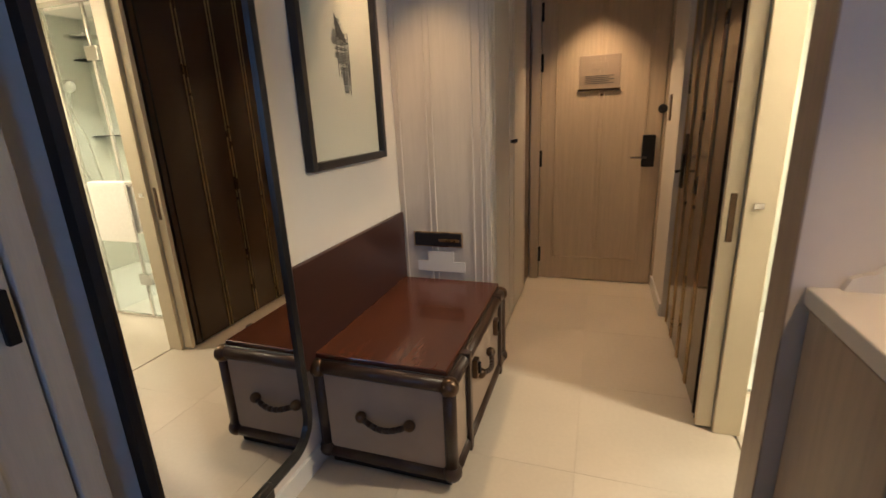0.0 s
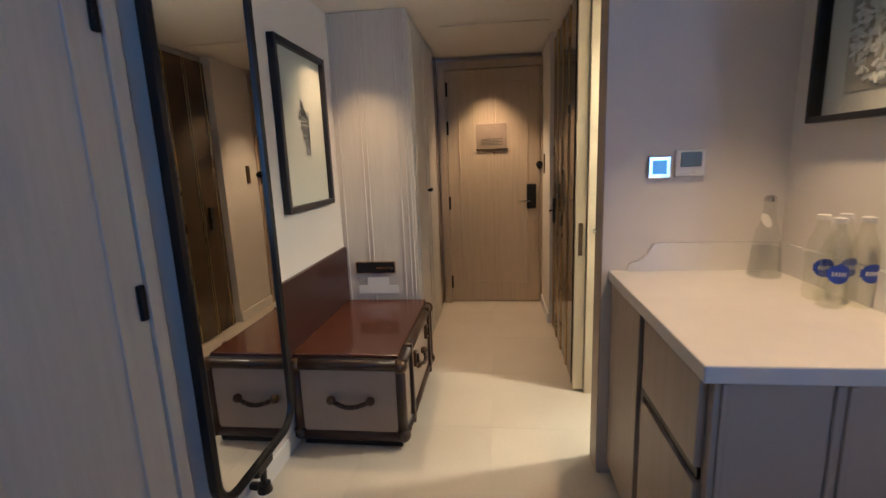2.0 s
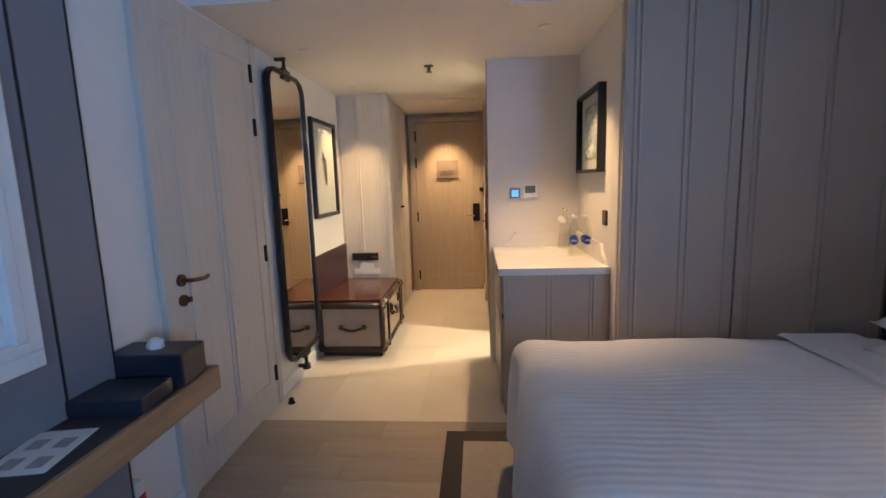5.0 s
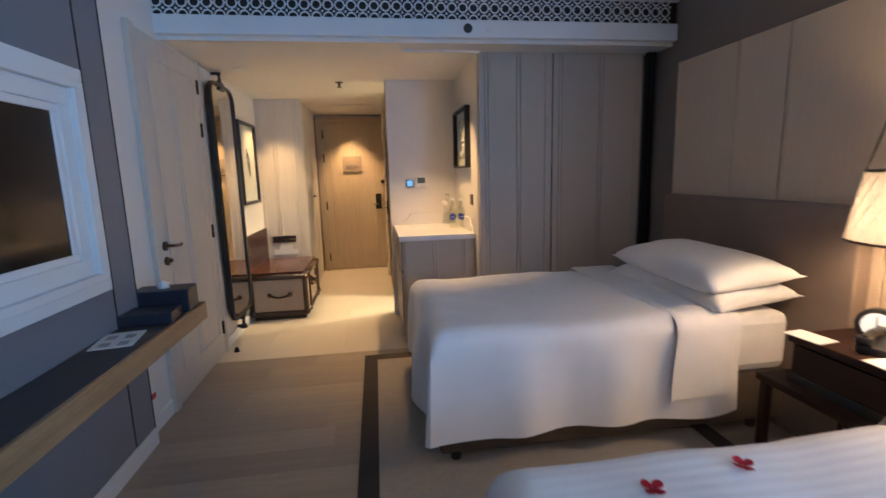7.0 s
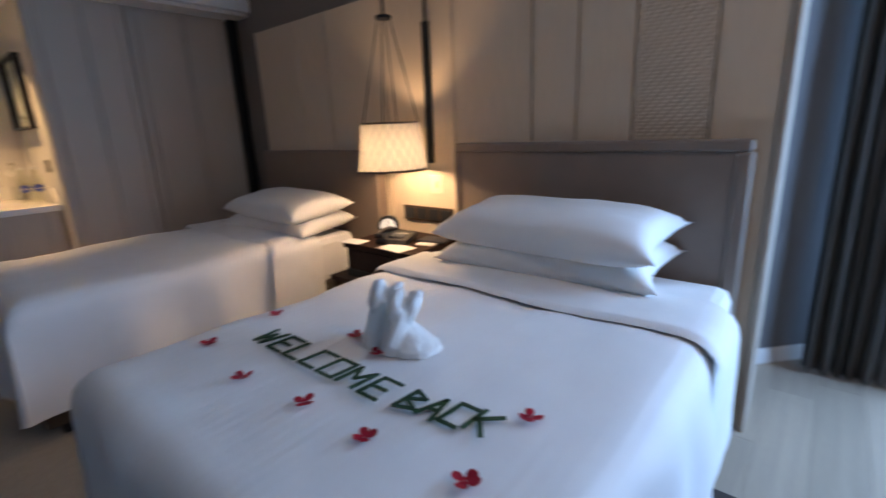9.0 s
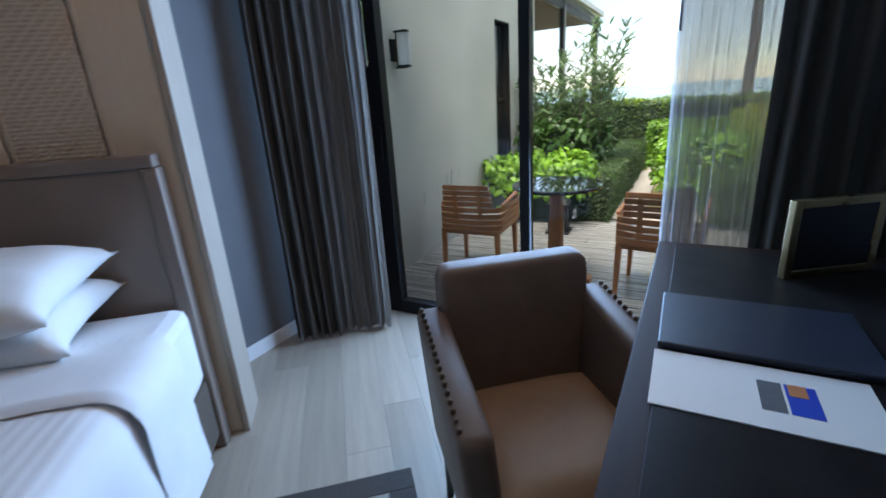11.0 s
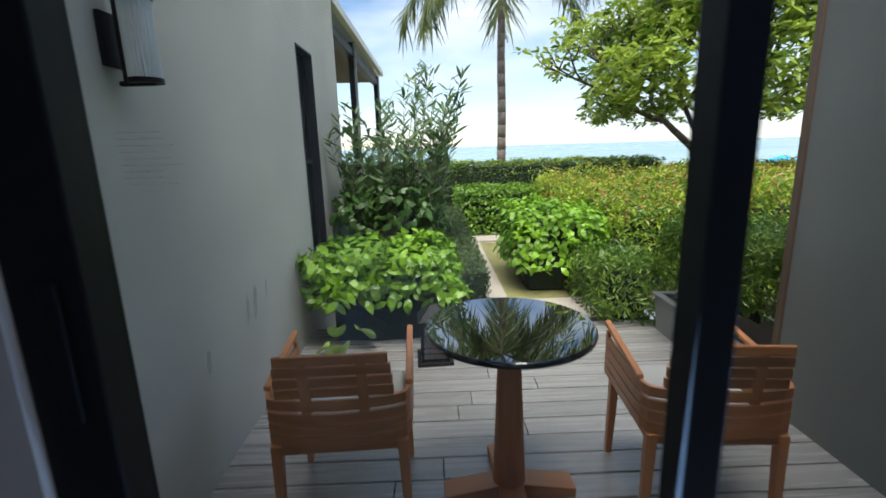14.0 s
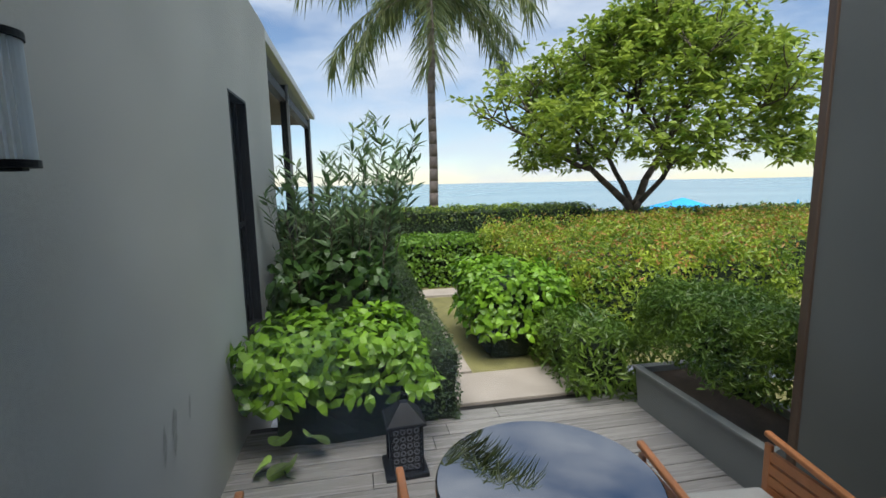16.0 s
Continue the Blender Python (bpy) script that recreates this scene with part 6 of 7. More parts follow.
# teak chairs: local origin under the middle, backrest towards +y (the house)
def teak_chair(m):
    c = thing("teak_armchair", "slatted teak garden armchair with a grey seat cushion", "chair", m, "terrace chairs")
    for sx in (-1, 1):
        for sy, tp in ((1, 0.36), (-1, 0.34)):
            lg = bmesh.new()
            bx(lg, sx * 0.226 - 0.02, sx * 0.226 + 0.02, sy * 0.215 - 0.02, sy * 0.215 + 0.02, 0, 0.40, 0.004)
            for v in lg.verts:
                if v.co.z < 0.1:
                    v.co.x = sx * 0.236 + (v.co.x - sx * 0.226) * 0.7
                    v.co.y = sy * 0.222 + (v.co.y - sy * 0.215) * 0.7
            part("leg", lg, TEAKLEG, c)
    part("seat_frame", B(-0.24, 0.24, -0.23, 0.23, 0.36, 0.395, 0.006), TEAK, c)
    part("cushion", B(-0.225, 0.225, -0.235, 0.20, 0.395, 0.435, 0.015), CUSHION, c, "thin grey seat cushion")

    def wrap(u, z, thick):
        """Horseshoe line round the back: u from -1 (front of one arm) to 1."""
        a = abs(u)
        if a < 0.42:
            x, y = 0.238 * u / 0.42 * 0.93, 0.245 - 0.03 * (u / 0.42) ** 2
        elif a < 0.56:
            q = (a - 0.42) / 0.14
            x, y = math.copysign(0.221 + 0.027 * math.sin(q * math.pi / 2), u), 0.215 - 0.045 * (1 - math.cos(q * math.pi / 2)) - 0.01 * q
        else:
            q = (a - 0.56) / 0.44
            x, y = math.copysign(0.248, u), 0.16 - 0.40 * q
        return x, y
    rows = ((0.405, 1.0), (0.450, 1.0), (0.495, 1.0), (0.545, 1.0))
    for z, ext in rows:
        s = bmesh.new()
        last = None
        n = 26
        for i in range(n + 1):
            u = -ext + 2 * ext * i / n
            x, y = wrap(u, z, 0)
            zt = z - (0.018 if abs(u) > 0.56 else 0) * (abs(u) - 0.56)
            nx_, ny_ = (math.copysign(1, u), 0) if abs(u) > 0.56 else (0, 1)
            if 0.42 <= abs(u) <= 0.56:
                nx_, ny_ = math.copysign(0.7, u), 0.7
            col = [s.verts.new(p) for p in ((x, y, zt), (x + 0.016 * nx_, y + 0.016 * ny_, zt), (x + 0.016 * nx_, y + 0.016 * ny_, zt + 0.037), (x, y, zt + 0.037))]
            if last:
                for k in range(4):
                    s.faces.new((last[k], last[(k + 1) % 4], col[(k + 1) % 4], col[k]))
            else:
                s.faces.new(col)
            last = col
        s.faces.new(last[::-1])
        part("wrap_slat", s, TEAK, c)
    # curved arm caps rising to the front
    for sx in (-1, 1):
        s = bmesh.new()
        bx(s, sx * 0.243, sx * 0.270, -0.26, 0.165, 0.580, 0.602, 0.006)
        for v in s.verts:
            if v.co.y < 0.1:
                v.co.z += (0.1 - v.co.y) * 0.12
        part("arm_cap", s, TEAK, c)
        part("arm_post", B(sx * 0.246, sx * 0.262, -0.255, -0.225, 0.40, 0.60, 0.003), TEAK, c)
    for z, w in ((0.592, 0.206), (0.637, 0.204), (0.682, 0.200), (0.726, 0.192)):
        s = bmesh.new()
        bx(s, -w, w, 0.232, 0.250, z, z + 0.037, 0.005)
        for v in s.verts:
            v.co.y += (z - 0.59) * 0.22 + 0.02 * (1 - (v.co.x / w) ** 2)
        part("back_slat", s, TEAK, c)
    for x in (-0.10, 0.10):
        s = bmesh.new()
        bx(s, x - 0.018, x + 0.018, 0.226, 0.238, 0.40, 0.755, 0.003)
        for v in s.verts:
            v.co.y += max(0, (v.co.z - 0.59)) * 0.22
        part("back_rib", s, TEAKLEG, c)
    return c


c1 = teak_chair(TF @ pose(-0.085, -1.075, D, 0, 0, 2))
copy_thing(c1, TF @ pose(-1.46, -1.03, D, 0, 0, -5))

# pedestal table
tb_ = thing("round_table", "round black glass terrace table on a tapered teak pedestal", "table", TF @ pose(-0.735, -1.03, D))
s = bmesh.new()
lathe(s, [(0.31, 0.728), (0.322, 0.731), (0.325, 0.741), (0.3225, 0.751), (0.319, 0.7535)], 64)
part("table_edge", s, TABLEGLASS, tb_, "dark rounded glass edge")
s = bmesh.new()
lathe(s, [(0.319, 0.7525), (0.318, 0.7552)], 64)
part("tabletop", s, TABLETOP, tb_, "polished black glass top", False)
s = bmesh.new()
rod(s, (0, 0, 0.06), (0, 0, 0.728), 0.068, 0.042, 20)
part("pedestal", s, TEAKLEG, tb_, soft=True)
for k in range(4):
    s = bmesh.new()
    bx(s, 0.0, 0.27, -0.05, 0.05, 0.0, 0.085, 0.004)
    for v in s.verts:
        if v.co.x > 0.2 and v.co.z > 0.04:
            v.co.z = 0.042
    s.transform(Matrix.Rotation(radians(90 * k + 2), 4, "Z"))
    part("foot", s, TEAK, tb_)

# lantern
ln_ = thing("lantern", "black metal lantern with pierced tile-pattern sides", "lantern", TF @ pose(-0.435, -2.30, D, 0, 0, 3))
part("base", B(-0.12, 0.12, -0.12, 0.12, 0.0, 0.025, 0.004), BLACKMETAL, ln_)
for sx in (-1, 1):
    for sy in (-1, 1):
        part("corner_post", B(sx * 0.085 - 0.009, sx * 0.085 + 0.009, sy * 0.085 - 0.009, sy * 0.085 + 0.009, 0.02, 0.30, 0.002), BLACKMETAL, ln_)
part("core", B(-0.078, 0.078, -0.078, 0.078, 0.03, 0.29), BLACK, ln_)
for rot in (0, 90, 180, 270):
    s = bmesh.new()
    for i in range(4):
        for j in range(6):
            cx, cz = -0.057 + i * 0.038, 0.055 + j * 0.042
            n = 8
            rr = [(s.verts.new((cx + 0.010 * math.cos(2 * math.pi * k / n), -0.083, cz + 0.010 * math.sin(2 * math.pi * k / n))), s.verts.new((cx + 0.017 * math.cos(2 * math.pi * k / n), -0.083, cz + 0.017 * math.sin(2 * math.pi * k / n)))) for k in range(n)]
            for k in range(n):
                p, q = rr[k], rr[(k + 1) % n]
                s.faces.new((p[0], q[0], q[1], p[1]))
    s.transform(Matrix.Rotation(radians(rot), 4, "Z"))
    part("pierced_side", s, surf("zinc_fret", (0.24, 0.24, 0.25), 0.5, 0.5) if rot == 0 else bpy.data.materials["zinc_fret"], ln_)
part("top_plate", B(-0.11, 0.11, -0.11, 0.11, 0.295, 0.312, 0.003), BLACKMETAL, ln_)
s = bmesh.new()
bmesh.ops.create_cone(s, cap_ends=True, segments=4, radius1=0.145, radius2=0.03, depth=0.09, matrix=Matrix.Translation((0, 0, 0.357)) @ Matrix.Rotation(radians(45), 4, "Z"))
part("roof", s, BLACKMETAL, ln_)
s = bmesh.new()
tube(s, [(0.03 * math.cos(a), 0, 0.42 + 0.03 * math.sin(a)) for a in [k * math.pi / 8 for k in range(17)]], 0.004, 6)
part("ring", s, BLACKMETAL, ln_)

# planter trough
pl = thing("planter_trough", "long grey concrete planter trough filled with soil", "planter", TF @ pose(-2.36, -2.12, D))
s = bmesh.new()
for x0, x1, y0, y1 in ((-0.24, -0.21, -0.55, 0.52), (0.21, 0.24, -0.55, 0.52), (-0.21, 0.21, -0.55, -0.52), (-0.21, 0.21, 0.49, 0.52)):
    bx(s, x0, x1, y0, y1, 0.0, 0.30)
for v in s.verts:
    f = 0.86 + 0.14 * v.co.z / 0.30
    v.co.x *= f
part("trough", s, PLANTER, pl)
part("rim", B(0.20, 0.255, -0.565, 0.535, 0.285, 0.305, 0.004), PLANTER, pl)
part("rim", B(-0.255, -0.20, -0.565, 0.535, 0.285, 0.305, 0.004), PLANTER, pl)
part("rim", B(-0.20, 0.20, -0.565, -0.51, 0.285, 0.305, 0.004), PLANTER, pl)
part("soil", B(-0.20, 0.20, -0.52, 0.49, 0.05, 0.255), SOIL, pl)

# neighbouring pavilion roof beyond the wall
pv_ = thing("pavilion", "neighbouring open pavilion with dark posts and a pale roof edge", "pavilion", TF.copy())
rf = bmesh.new()
rp0 = [(0.60, -4.62, 3.03), (0.66, -10.2, 2.88), (5.5, -10.2, 4.6), (5.5, -4.62, 4.75)]
lo = [rf.verts.new(p) for p in rp0]
hi = [rf.verts.new((p[0], p[1], p[2] + 0.10)) for p in rp0]
rf.faces.new(lo[::-1])
rf.faces.new(hi)
for k in range(4):
    rf.faces.new((lo[k], lo[(k + 1) % 4], hi[(k + 1) % 4], hi[k]))
part("roof", rf, ROOFWHITE, pv_)
sf = bmesh.new()
lo2 = [sf.verts.new(p) for p in ((0.75, -4.7, 2.93), (0.80, -10.1, 2.80), (5.4, -10.1, 2.80), (5.4, -4.7, 2.93))]
sf.faces.new(lo2)
bmesh.ops.solidify(sf, geom=sf.faces[:], thickness=0.02)
part("soffit", sf, ROOFUNDER, pv_)
part("gutter", B(0.56, 0.64, -10.2, -4.62, 2.93, 3.03, 0.004), ROOFWHITE, pv_)
part("post", B(0.66, 0.72, -4.80, -4.70, -0.3, 2.95, 0.004), ROOFWHITE, pv_, "pale end post")
for yy in (-6.9, -10.05):
    part("post", B(0.68, 0.77, yy - 0.05, yy + 0.05, -0.3, 2.95, 0.004), BLACKMETAL, pv_)
    part("downpipe", B(0.645, 0.68, yy + 0.05, yy + 0.085, -0.3, 2.95, 0.003), GREYPANEL, pv_)
part("beam", B(0.68, 0.78, -10.1, -4.65, 2.72, 2.84, 0.004), BLACKMETAL, pv_)

# ---- garden, beach and sea ----
# one ground sheet: garden level, falling to the beach and on under the sea to the horizon
gb_ = bmesh.new()
ys = [-3.4, -6, -10, -14, -20, -30, -45, -70, -120, -300, -1000, -4500]
zs = [-0.10, -0.10, -0.12, -0.3, -1.2, -2.2, -3.0, -4.0, -6, -9, -12, -14]
rws = []
for y, z in zip(ys, zs):
    half = max(60, -y * 1.6)
    rws.append([gb_.verts.new((x * half, y, z)) for x in (-1, -0.5, -0.1, 0, 0.1, 0.5, 1)])
for p, q in zip(rws, rws[1:]):
    for k in range(6):
        f = gb_.faces.new((p[k], p[k + 1], q[k + 1], q[k]))
        f.material_index = 1 if q[0].co.y < -21 else 0
side = [gb_.verts.new(p) for p in ((-60, 12, -0.42), (60, 12, -0.42), (60, -3.4, -0.42), (-60, -3.4, -0.42))]
gb_.faces.new(side)
g0 = struct("ground", gb_, [GROUND, SAND], "garden soil and lawn falling to a pale sandy beach", TF)
sea_b = bmesh.new()
rws = []
for y in (-38, -80, -200, -600, -1500, -4800):
    half = max(200, -y * 1.6)
    rws.append([sea_b.verts.new((x * half, y, -2.6)) for x in (-1, -0.5, 0, 0.5, 1)])
for p, q in zip(rws, rws[1:]):
    for k in range(4):
        sea_b.faces.new((p[k], p[k + 1], q[k + 1], q[k]))
struct("water", sea_b, SEA, "calm pale turquoise sea reaching the horizon", TF)


def leaves(name, places, normals, size, aspect, material, label, category, m, seed, kind="", parent=None, spread=0.7, fold=0.25, group="", points=6, up=0.0):
    """Many single leaves: each a folded blade of two or four faces."""
    rng = np.random.RandomState(seed)
    n = len(places)
    P, Nn = np.asarray(places, float), np.asarray(normals, float)
    d = Nn + spread * rng.normal(size=(n, 3))
    d[:, 2] += up
    d /= np.linalg.norm(d, axis=1)[:, None] + 1e-9
    r = rng.normal(size=(n, 3))
    t = np.cross(d, r)
    t /= np.linalg.norm(t, axis=1)[:, None] + 1e-9
    w = np.cross(t, d)
    L = size * rng.uniform(0.65, 1.3, n)[:, None]
    Wd = L * aspect
    # blade lies along t, width along w, d is its face
    if points == 6:
        offs = [(0, 0, 0), (0.35, 0.5, 1), (0.35, -0.5, 1), (0.75, 0.36, 0.6), (0.75, -0.36, 0.6), (1, 0, -0.4)]
        faces0 = [(0, 1, 2), (1, 3, 4, 2), (3, 5, 4)]
    else:
        offs = [(0, 0, 0), (0.5, 0.5, 1), (0.5, -0.5, 1), (1, 0, -0.3)]
        faces0 = [(0, 1, 3), (0, 3, 2)]
    k = len(offs)
    V = np.zeros((n, k, 3))
    for i, (a, b, c) in enumerate(offs):
        V[:, i] = P + t * (L * a) + w * (Wd * b) + d * (Wd * fold * c)
    V = V.reshape(-1, 3)
    fs = []
    for f in faces0:
        fs.append(np.arange(n)[:, None] * k + np.array(f)[None, :])
    faces = [tuple(x) for blk in fs for x in blk.tolist()]
    me = bpy.data.meshes.new(name)
    me.from_pydata(V.tolist(), [], faces)
    me.materials.append(material)
    ob = new(name, me)
    if parent is not None:
        ob.parent = parent
        if label:
            tagged(ob, label)
        return ob
    ob.matrix_world = m
    return tagged(ob, label, category, group, kind)


def lumpy(p, seed, amp, freq):
    return amp * noise.noise(Vector((p[0] * freq, p[1] * freq, p[2] * freq + seed)))


def hedge(label, x0, x1, y0, y1, z0, z1, count, size, aspect, material, seed, lump=0.05, top_mat=None, top_share=0.0, points=4, round_=0.0, low=0.0, name="hedge", freq=2.5, up=0.1, spread=0.7, core=0.10):
    """A clipped bush: a near-black core that paints the inner shade, under a skin of single leaves."""
    h = thing(name, label, "hedge" if name == "hedge" else "shrub", TF @ pose((x0 + x1) / 2, (y0 + y1) / 2, z0), "garden hedges" if name == "hedge" else "garden shrubs")
    rnd = np.random.RandomState(seed)
    a, b, c = abs(x1 - x0) / 2, abs(y1 - y0) / 2, z1 - z0

    def skin(n, only_top=False):
        areas = np.array([4 * a * b, 2 * b * c * 1.0, 2 * b * c, 2 * a * c, 2 * a * c])
        if only_top:
            areas = areas * np.array([1, 0.12, 0.12, 0.12, 0.12])
        pick = rnd.choice(5, n, p=areas / areas.sum())
        u, v = rnd.uniform(-1, 1, n), rnd.uniform(-1, 1, n)
        P = np.zeros((n, 3))
        N = np.zeros((n, 3))
        w = low + (1 - low) * (v + 1) / 2
        if only_top:
            w = 0.7 + 0.3 * w
        for s_, sel in ((0, pick == 0),):
            P[sel] = np.c_[a * u[sel], b * v[sel], np.full(sel.sum(), c)]
            N[sel] = (0, 0, 1)
        for idx, sx in ((1, -1), (2, 1)):
            sel = pick == idx
            P[sel] = np.c_[np.full(sel.sum(), sx * a), b * u[sel], c * w[sel]]
            N[sel] = (sx, 0, 0.25)
        for idx, sy in ((3, -1), (4, 1)):
            sel = pick == idx
            P[sel] = np.c_[a * u[sel], np.full(sel.sum(), sy * b), c * w[sel]]
            N[sel] = (0, sy, 0.25)
        if round_:
            q = P / np.array([a, b, c])
            q[:, 2] = q[:, 2] * 2 - 1
            rr = np.linalg.norm(q, axis=1, keepdims=True)
            sph = q / rr
            q2 = q * (1 - round_) + sph * round_ * 1.12
            N = N * (1 - round_) + sph * round_
            q2[:, 2] = (q2[:, 2] + 1) / 2
            P = q2 * np.array([a, b, c])
        off = np.array([lumpy(p, seed, 1.0, freq) + 0.5 * lumpy(p, seed + 9, 1.0, freq * 2.6) for p in P])
        depth = rnd.uniform(-1.0, 0.25, n) * lump * 0.9
        P = P + N * (off * lump + depth)[:, None]
        P[:, 2] = np.maximum(P[:, 2], 0.01)
        return P, N
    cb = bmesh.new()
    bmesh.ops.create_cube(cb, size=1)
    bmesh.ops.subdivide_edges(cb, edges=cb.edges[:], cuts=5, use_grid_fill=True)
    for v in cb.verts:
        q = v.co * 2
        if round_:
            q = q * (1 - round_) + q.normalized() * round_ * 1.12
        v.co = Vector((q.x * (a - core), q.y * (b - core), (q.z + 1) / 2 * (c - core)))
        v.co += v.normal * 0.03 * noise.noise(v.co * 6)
    part("shade_core", cb, LEAFSHADE, h, "dark core that paints the shade among the inner leaves")
    P, N = skin(count)
    leaves("foliage", P, N, size, aspect, material, "", "", None, seed, parent=h, points=points, up=up, spread=spread)
    if top_mat is not None:
        P, N = skin(int(count * top_share), True)
        P[:, 2] += size * 0.4
        leaves("young_shoots", P, N, size * 0.9, aspect, top_mat, "young tips of a brighter colour", "", None, seed + 1, parent=h, points=points, up=up + 0.4, spread=spread)
    return h


G0 = -0.11
hedge("low broad-leaved shrub with glossy bright green leaves", -0.62, 0.50, -3.30, -2.48, G0, 0.62, 1750, 0.098, 0.46, L_BROAD, 11, 0.10, points=6, round_=0.35, low=0.55, name="shrub", freq=3.5, up=0.35, spread=0.45, core=0.16)
hedge("clipped small-leaved hedge along the garden path", -0.87, -0.47, -6.7, -2.75, G0, 0.42, 16000, 0.026, 0.6, L_SMALL, 12, 0.03, spread=0.9, core=0.03)
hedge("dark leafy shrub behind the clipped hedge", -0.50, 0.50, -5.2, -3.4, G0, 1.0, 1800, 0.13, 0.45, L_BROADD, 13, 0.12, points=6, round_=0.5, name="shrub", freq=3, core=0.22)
hedge("bright broad-leaved shrub beside the garden path", -2.15, -1.22, -4.75, -3.62, G0, 0.72, 2200, 0.095, 0.48, L_BROAD, 14, 0.10, points=6, round_=0.35, low=0.35, name="shrub", freq=3.5, up=0.35, spread=0.45, core=0.15)
hedge("clipped lime-green hedge across the garden", -2.75, -0.85, -7.7, -6.85, G0, 0.66, 5200, 0.075, 0.5, L_LIME, 15, 0.06, points=6, up=0.3, core=0.10)
hedge("long clipped dark green hedge at the garden's end", -5.6, 2.6, -10.6, -9.5, -0.2, 0.97, 15000, 0.07, 0.5, L_SMALL, 16, 0.08, L_GOLD, 0.30, core=0.08)
hedge("large golden-tipped hedge beside the terrace", -4.7, -2.10, -7.4, -3.55, G0, 0.84, 34000, 0.060, 0.42, L_GOLD, 17, 0.28, L_RED, 0.12, round_=0.25, freq=1.8, core=0.16)
hedge("large golden-tipped hedge with coppery young shoots", -9.4, -4.4, -8.6, -5.0, G0, 0.80, 22000, 0.07, 0.42, L_GOLD, 18, 0.24, L_RED, 0.28, round_=0.15, freq=1.5, core=0.16)
hedge("clipped dark hedge in front of the beach", -16.0, -5.5, -12.2, -11.0, -0.3, 0.66, 10000, 0.10, 0.5, L_SMALL, 19, 0.10, L_GOLD, 0.12, core=0.1)
hedge("fine-leaved planted bush spilling over the trough", -2.72, -2.08, -2.72, -1.62, 0.25, 0.84, 13000, 0.042, 0.34, L_FINE, 20, 0.12, round_=0.5, low=0.25, name="shrub", freq=3, up=0.1, core=0.30)
hedge("low dark ferns and shrubs beside the planter", -2.35, -1.75, -3.9, -2.75, G0, 0.42, 3800, 0.075, 0.28, L_FINE, 21, 0.12, round_=0.5, name="shrub", freq=3, core=0.14)
hedge("far green scrub beyond the hedges", 2.6, 9.0, -13.0, -9.0, -0.3, 1.3, 9000, 0.12, 0.5, L_SMALL, 22, 0.25, round_=0.3, core=0.2)

# oleander: upright canes with narrow leaves
ol = thing("oleander", "tall oleander with upright canes of narrow grey-green leaves", "shrub", TF @ pose(-0.1, -4.1, G0))
rnd = random.Random(31)
cane = bmesh.new()
PP, NN = [], []
for k in range(70):
    bx_, by_ = rnd.uniform(-0.45, 0.5), rnd.uniform(-0.8, 0.6)
    top = rnd.uniform(1.3, 2.0) if k < 56 else rnd.uniform(2.0, 2.32)
    lx, ly = rnd.uniform(-0.25, 0.2), rnd.uniform(-0.25, 0.25)
    if k >= 56:
        lx, bx_ = rnd.uniform(-0.40, -0.02), rnd.uniform(-0.38, 0.1)
    prev = Vector((bx_ * 0.7, by_ * 0.7, 0))
    for j in range(1, 7):
        u = j / 6
        p = Vector((bx_ * (0.7 + 0.3 * u) + lx * u * u, by_ * (0.7 + 0.3 * u) + ly * u * u, top * u))
        rod(cane, prev, p, 0.008 * (1.2 - u), 0.008 * (1.05 - u) + 0.001, 5, False)
        for q in range(11):
            w = rnd.random()
            z_ = prev.lerp(p, w)
            if z_.z > 0.45:
                a = rnd.uniform(0, 6.28)
                PP.append(tuple(z_))
                NN.append((math.cos(a), math.sin(a), 0.9))
        prev = p
part("canes", cane, BARK, ol)


def blades(name, P, N, size, aspect, material, seed, parent, droop=0.15):
    """Narrow leaves that point along N."""
    rng = np.random.RandomState(seed)
    P, t = np.asarray(P, float), np.asarray(N, float)
    n = len(P)
    t = t + 0.25 * rng.normal(size=(n, 3))
    t /= np.linalg.norm(t, axis=1)[:, None]
    w = np.cross(t, np.array([0, 0, 1.0]) + 0.4 * rng.normal(size=(n, 3)))
    w /= np.linalg.norm(w, axis=1)[:, None] + 1e-9
    L = size * rng.uniform(0.6, 1.25, n)[:, None]
    V = np.zeros((n, 6, 3))
    for i, (a, b) in enumerate(((0, 0), (0.3, 0.5), (0.3, -0.5), (0.7, 0.4), (0.7, -0.4), (1, 0))):
        V[:, i] = P + t * (L * a) + w * (L * aspect * b)
        V[:, i, 2] -= droop * (L[:, 0] * a * a)
    faces = []
    base_i = np.arange(n)[:, None] * 6
    for f in ((0, 1, 2), (1, 3, 4, 2), (3, 5, 4)):
        faces += [tuple(x) for x in (base_i + np.array(f)[None, :]).tolist()]
    me = bpy.data.meshes.new(name)
    me.from_pydata(V.reshape(-1, 3).tolist(), [], faces)
    me.materials.append(material)
    ob = new(name, me)
    ob.parent = parent
    return ob


blades("foliage", PP, NN, 0.165, 0.155, L_OLE, 5, ol)


def limb(bm, pts, r0, r1, n=8):
    k = len(pts) - 1
    for i, (a, b) in enumerate(zip(pts, pts[1:])):
        rod(bm, a, b, r0 + (r1 - r0) * i / k, r0 + (r1 - r0) * (i + 1) / k, n, True)


# spreading tree
tree = thing("spreading_tree", "spreading tree with forked dark limbs and glossy leaf rosettes", "tree", TF @ pose(-7.25, -10.5, 0.0))
tb2 = bmesh.new()
rnd = random.Random(77)
tips = []


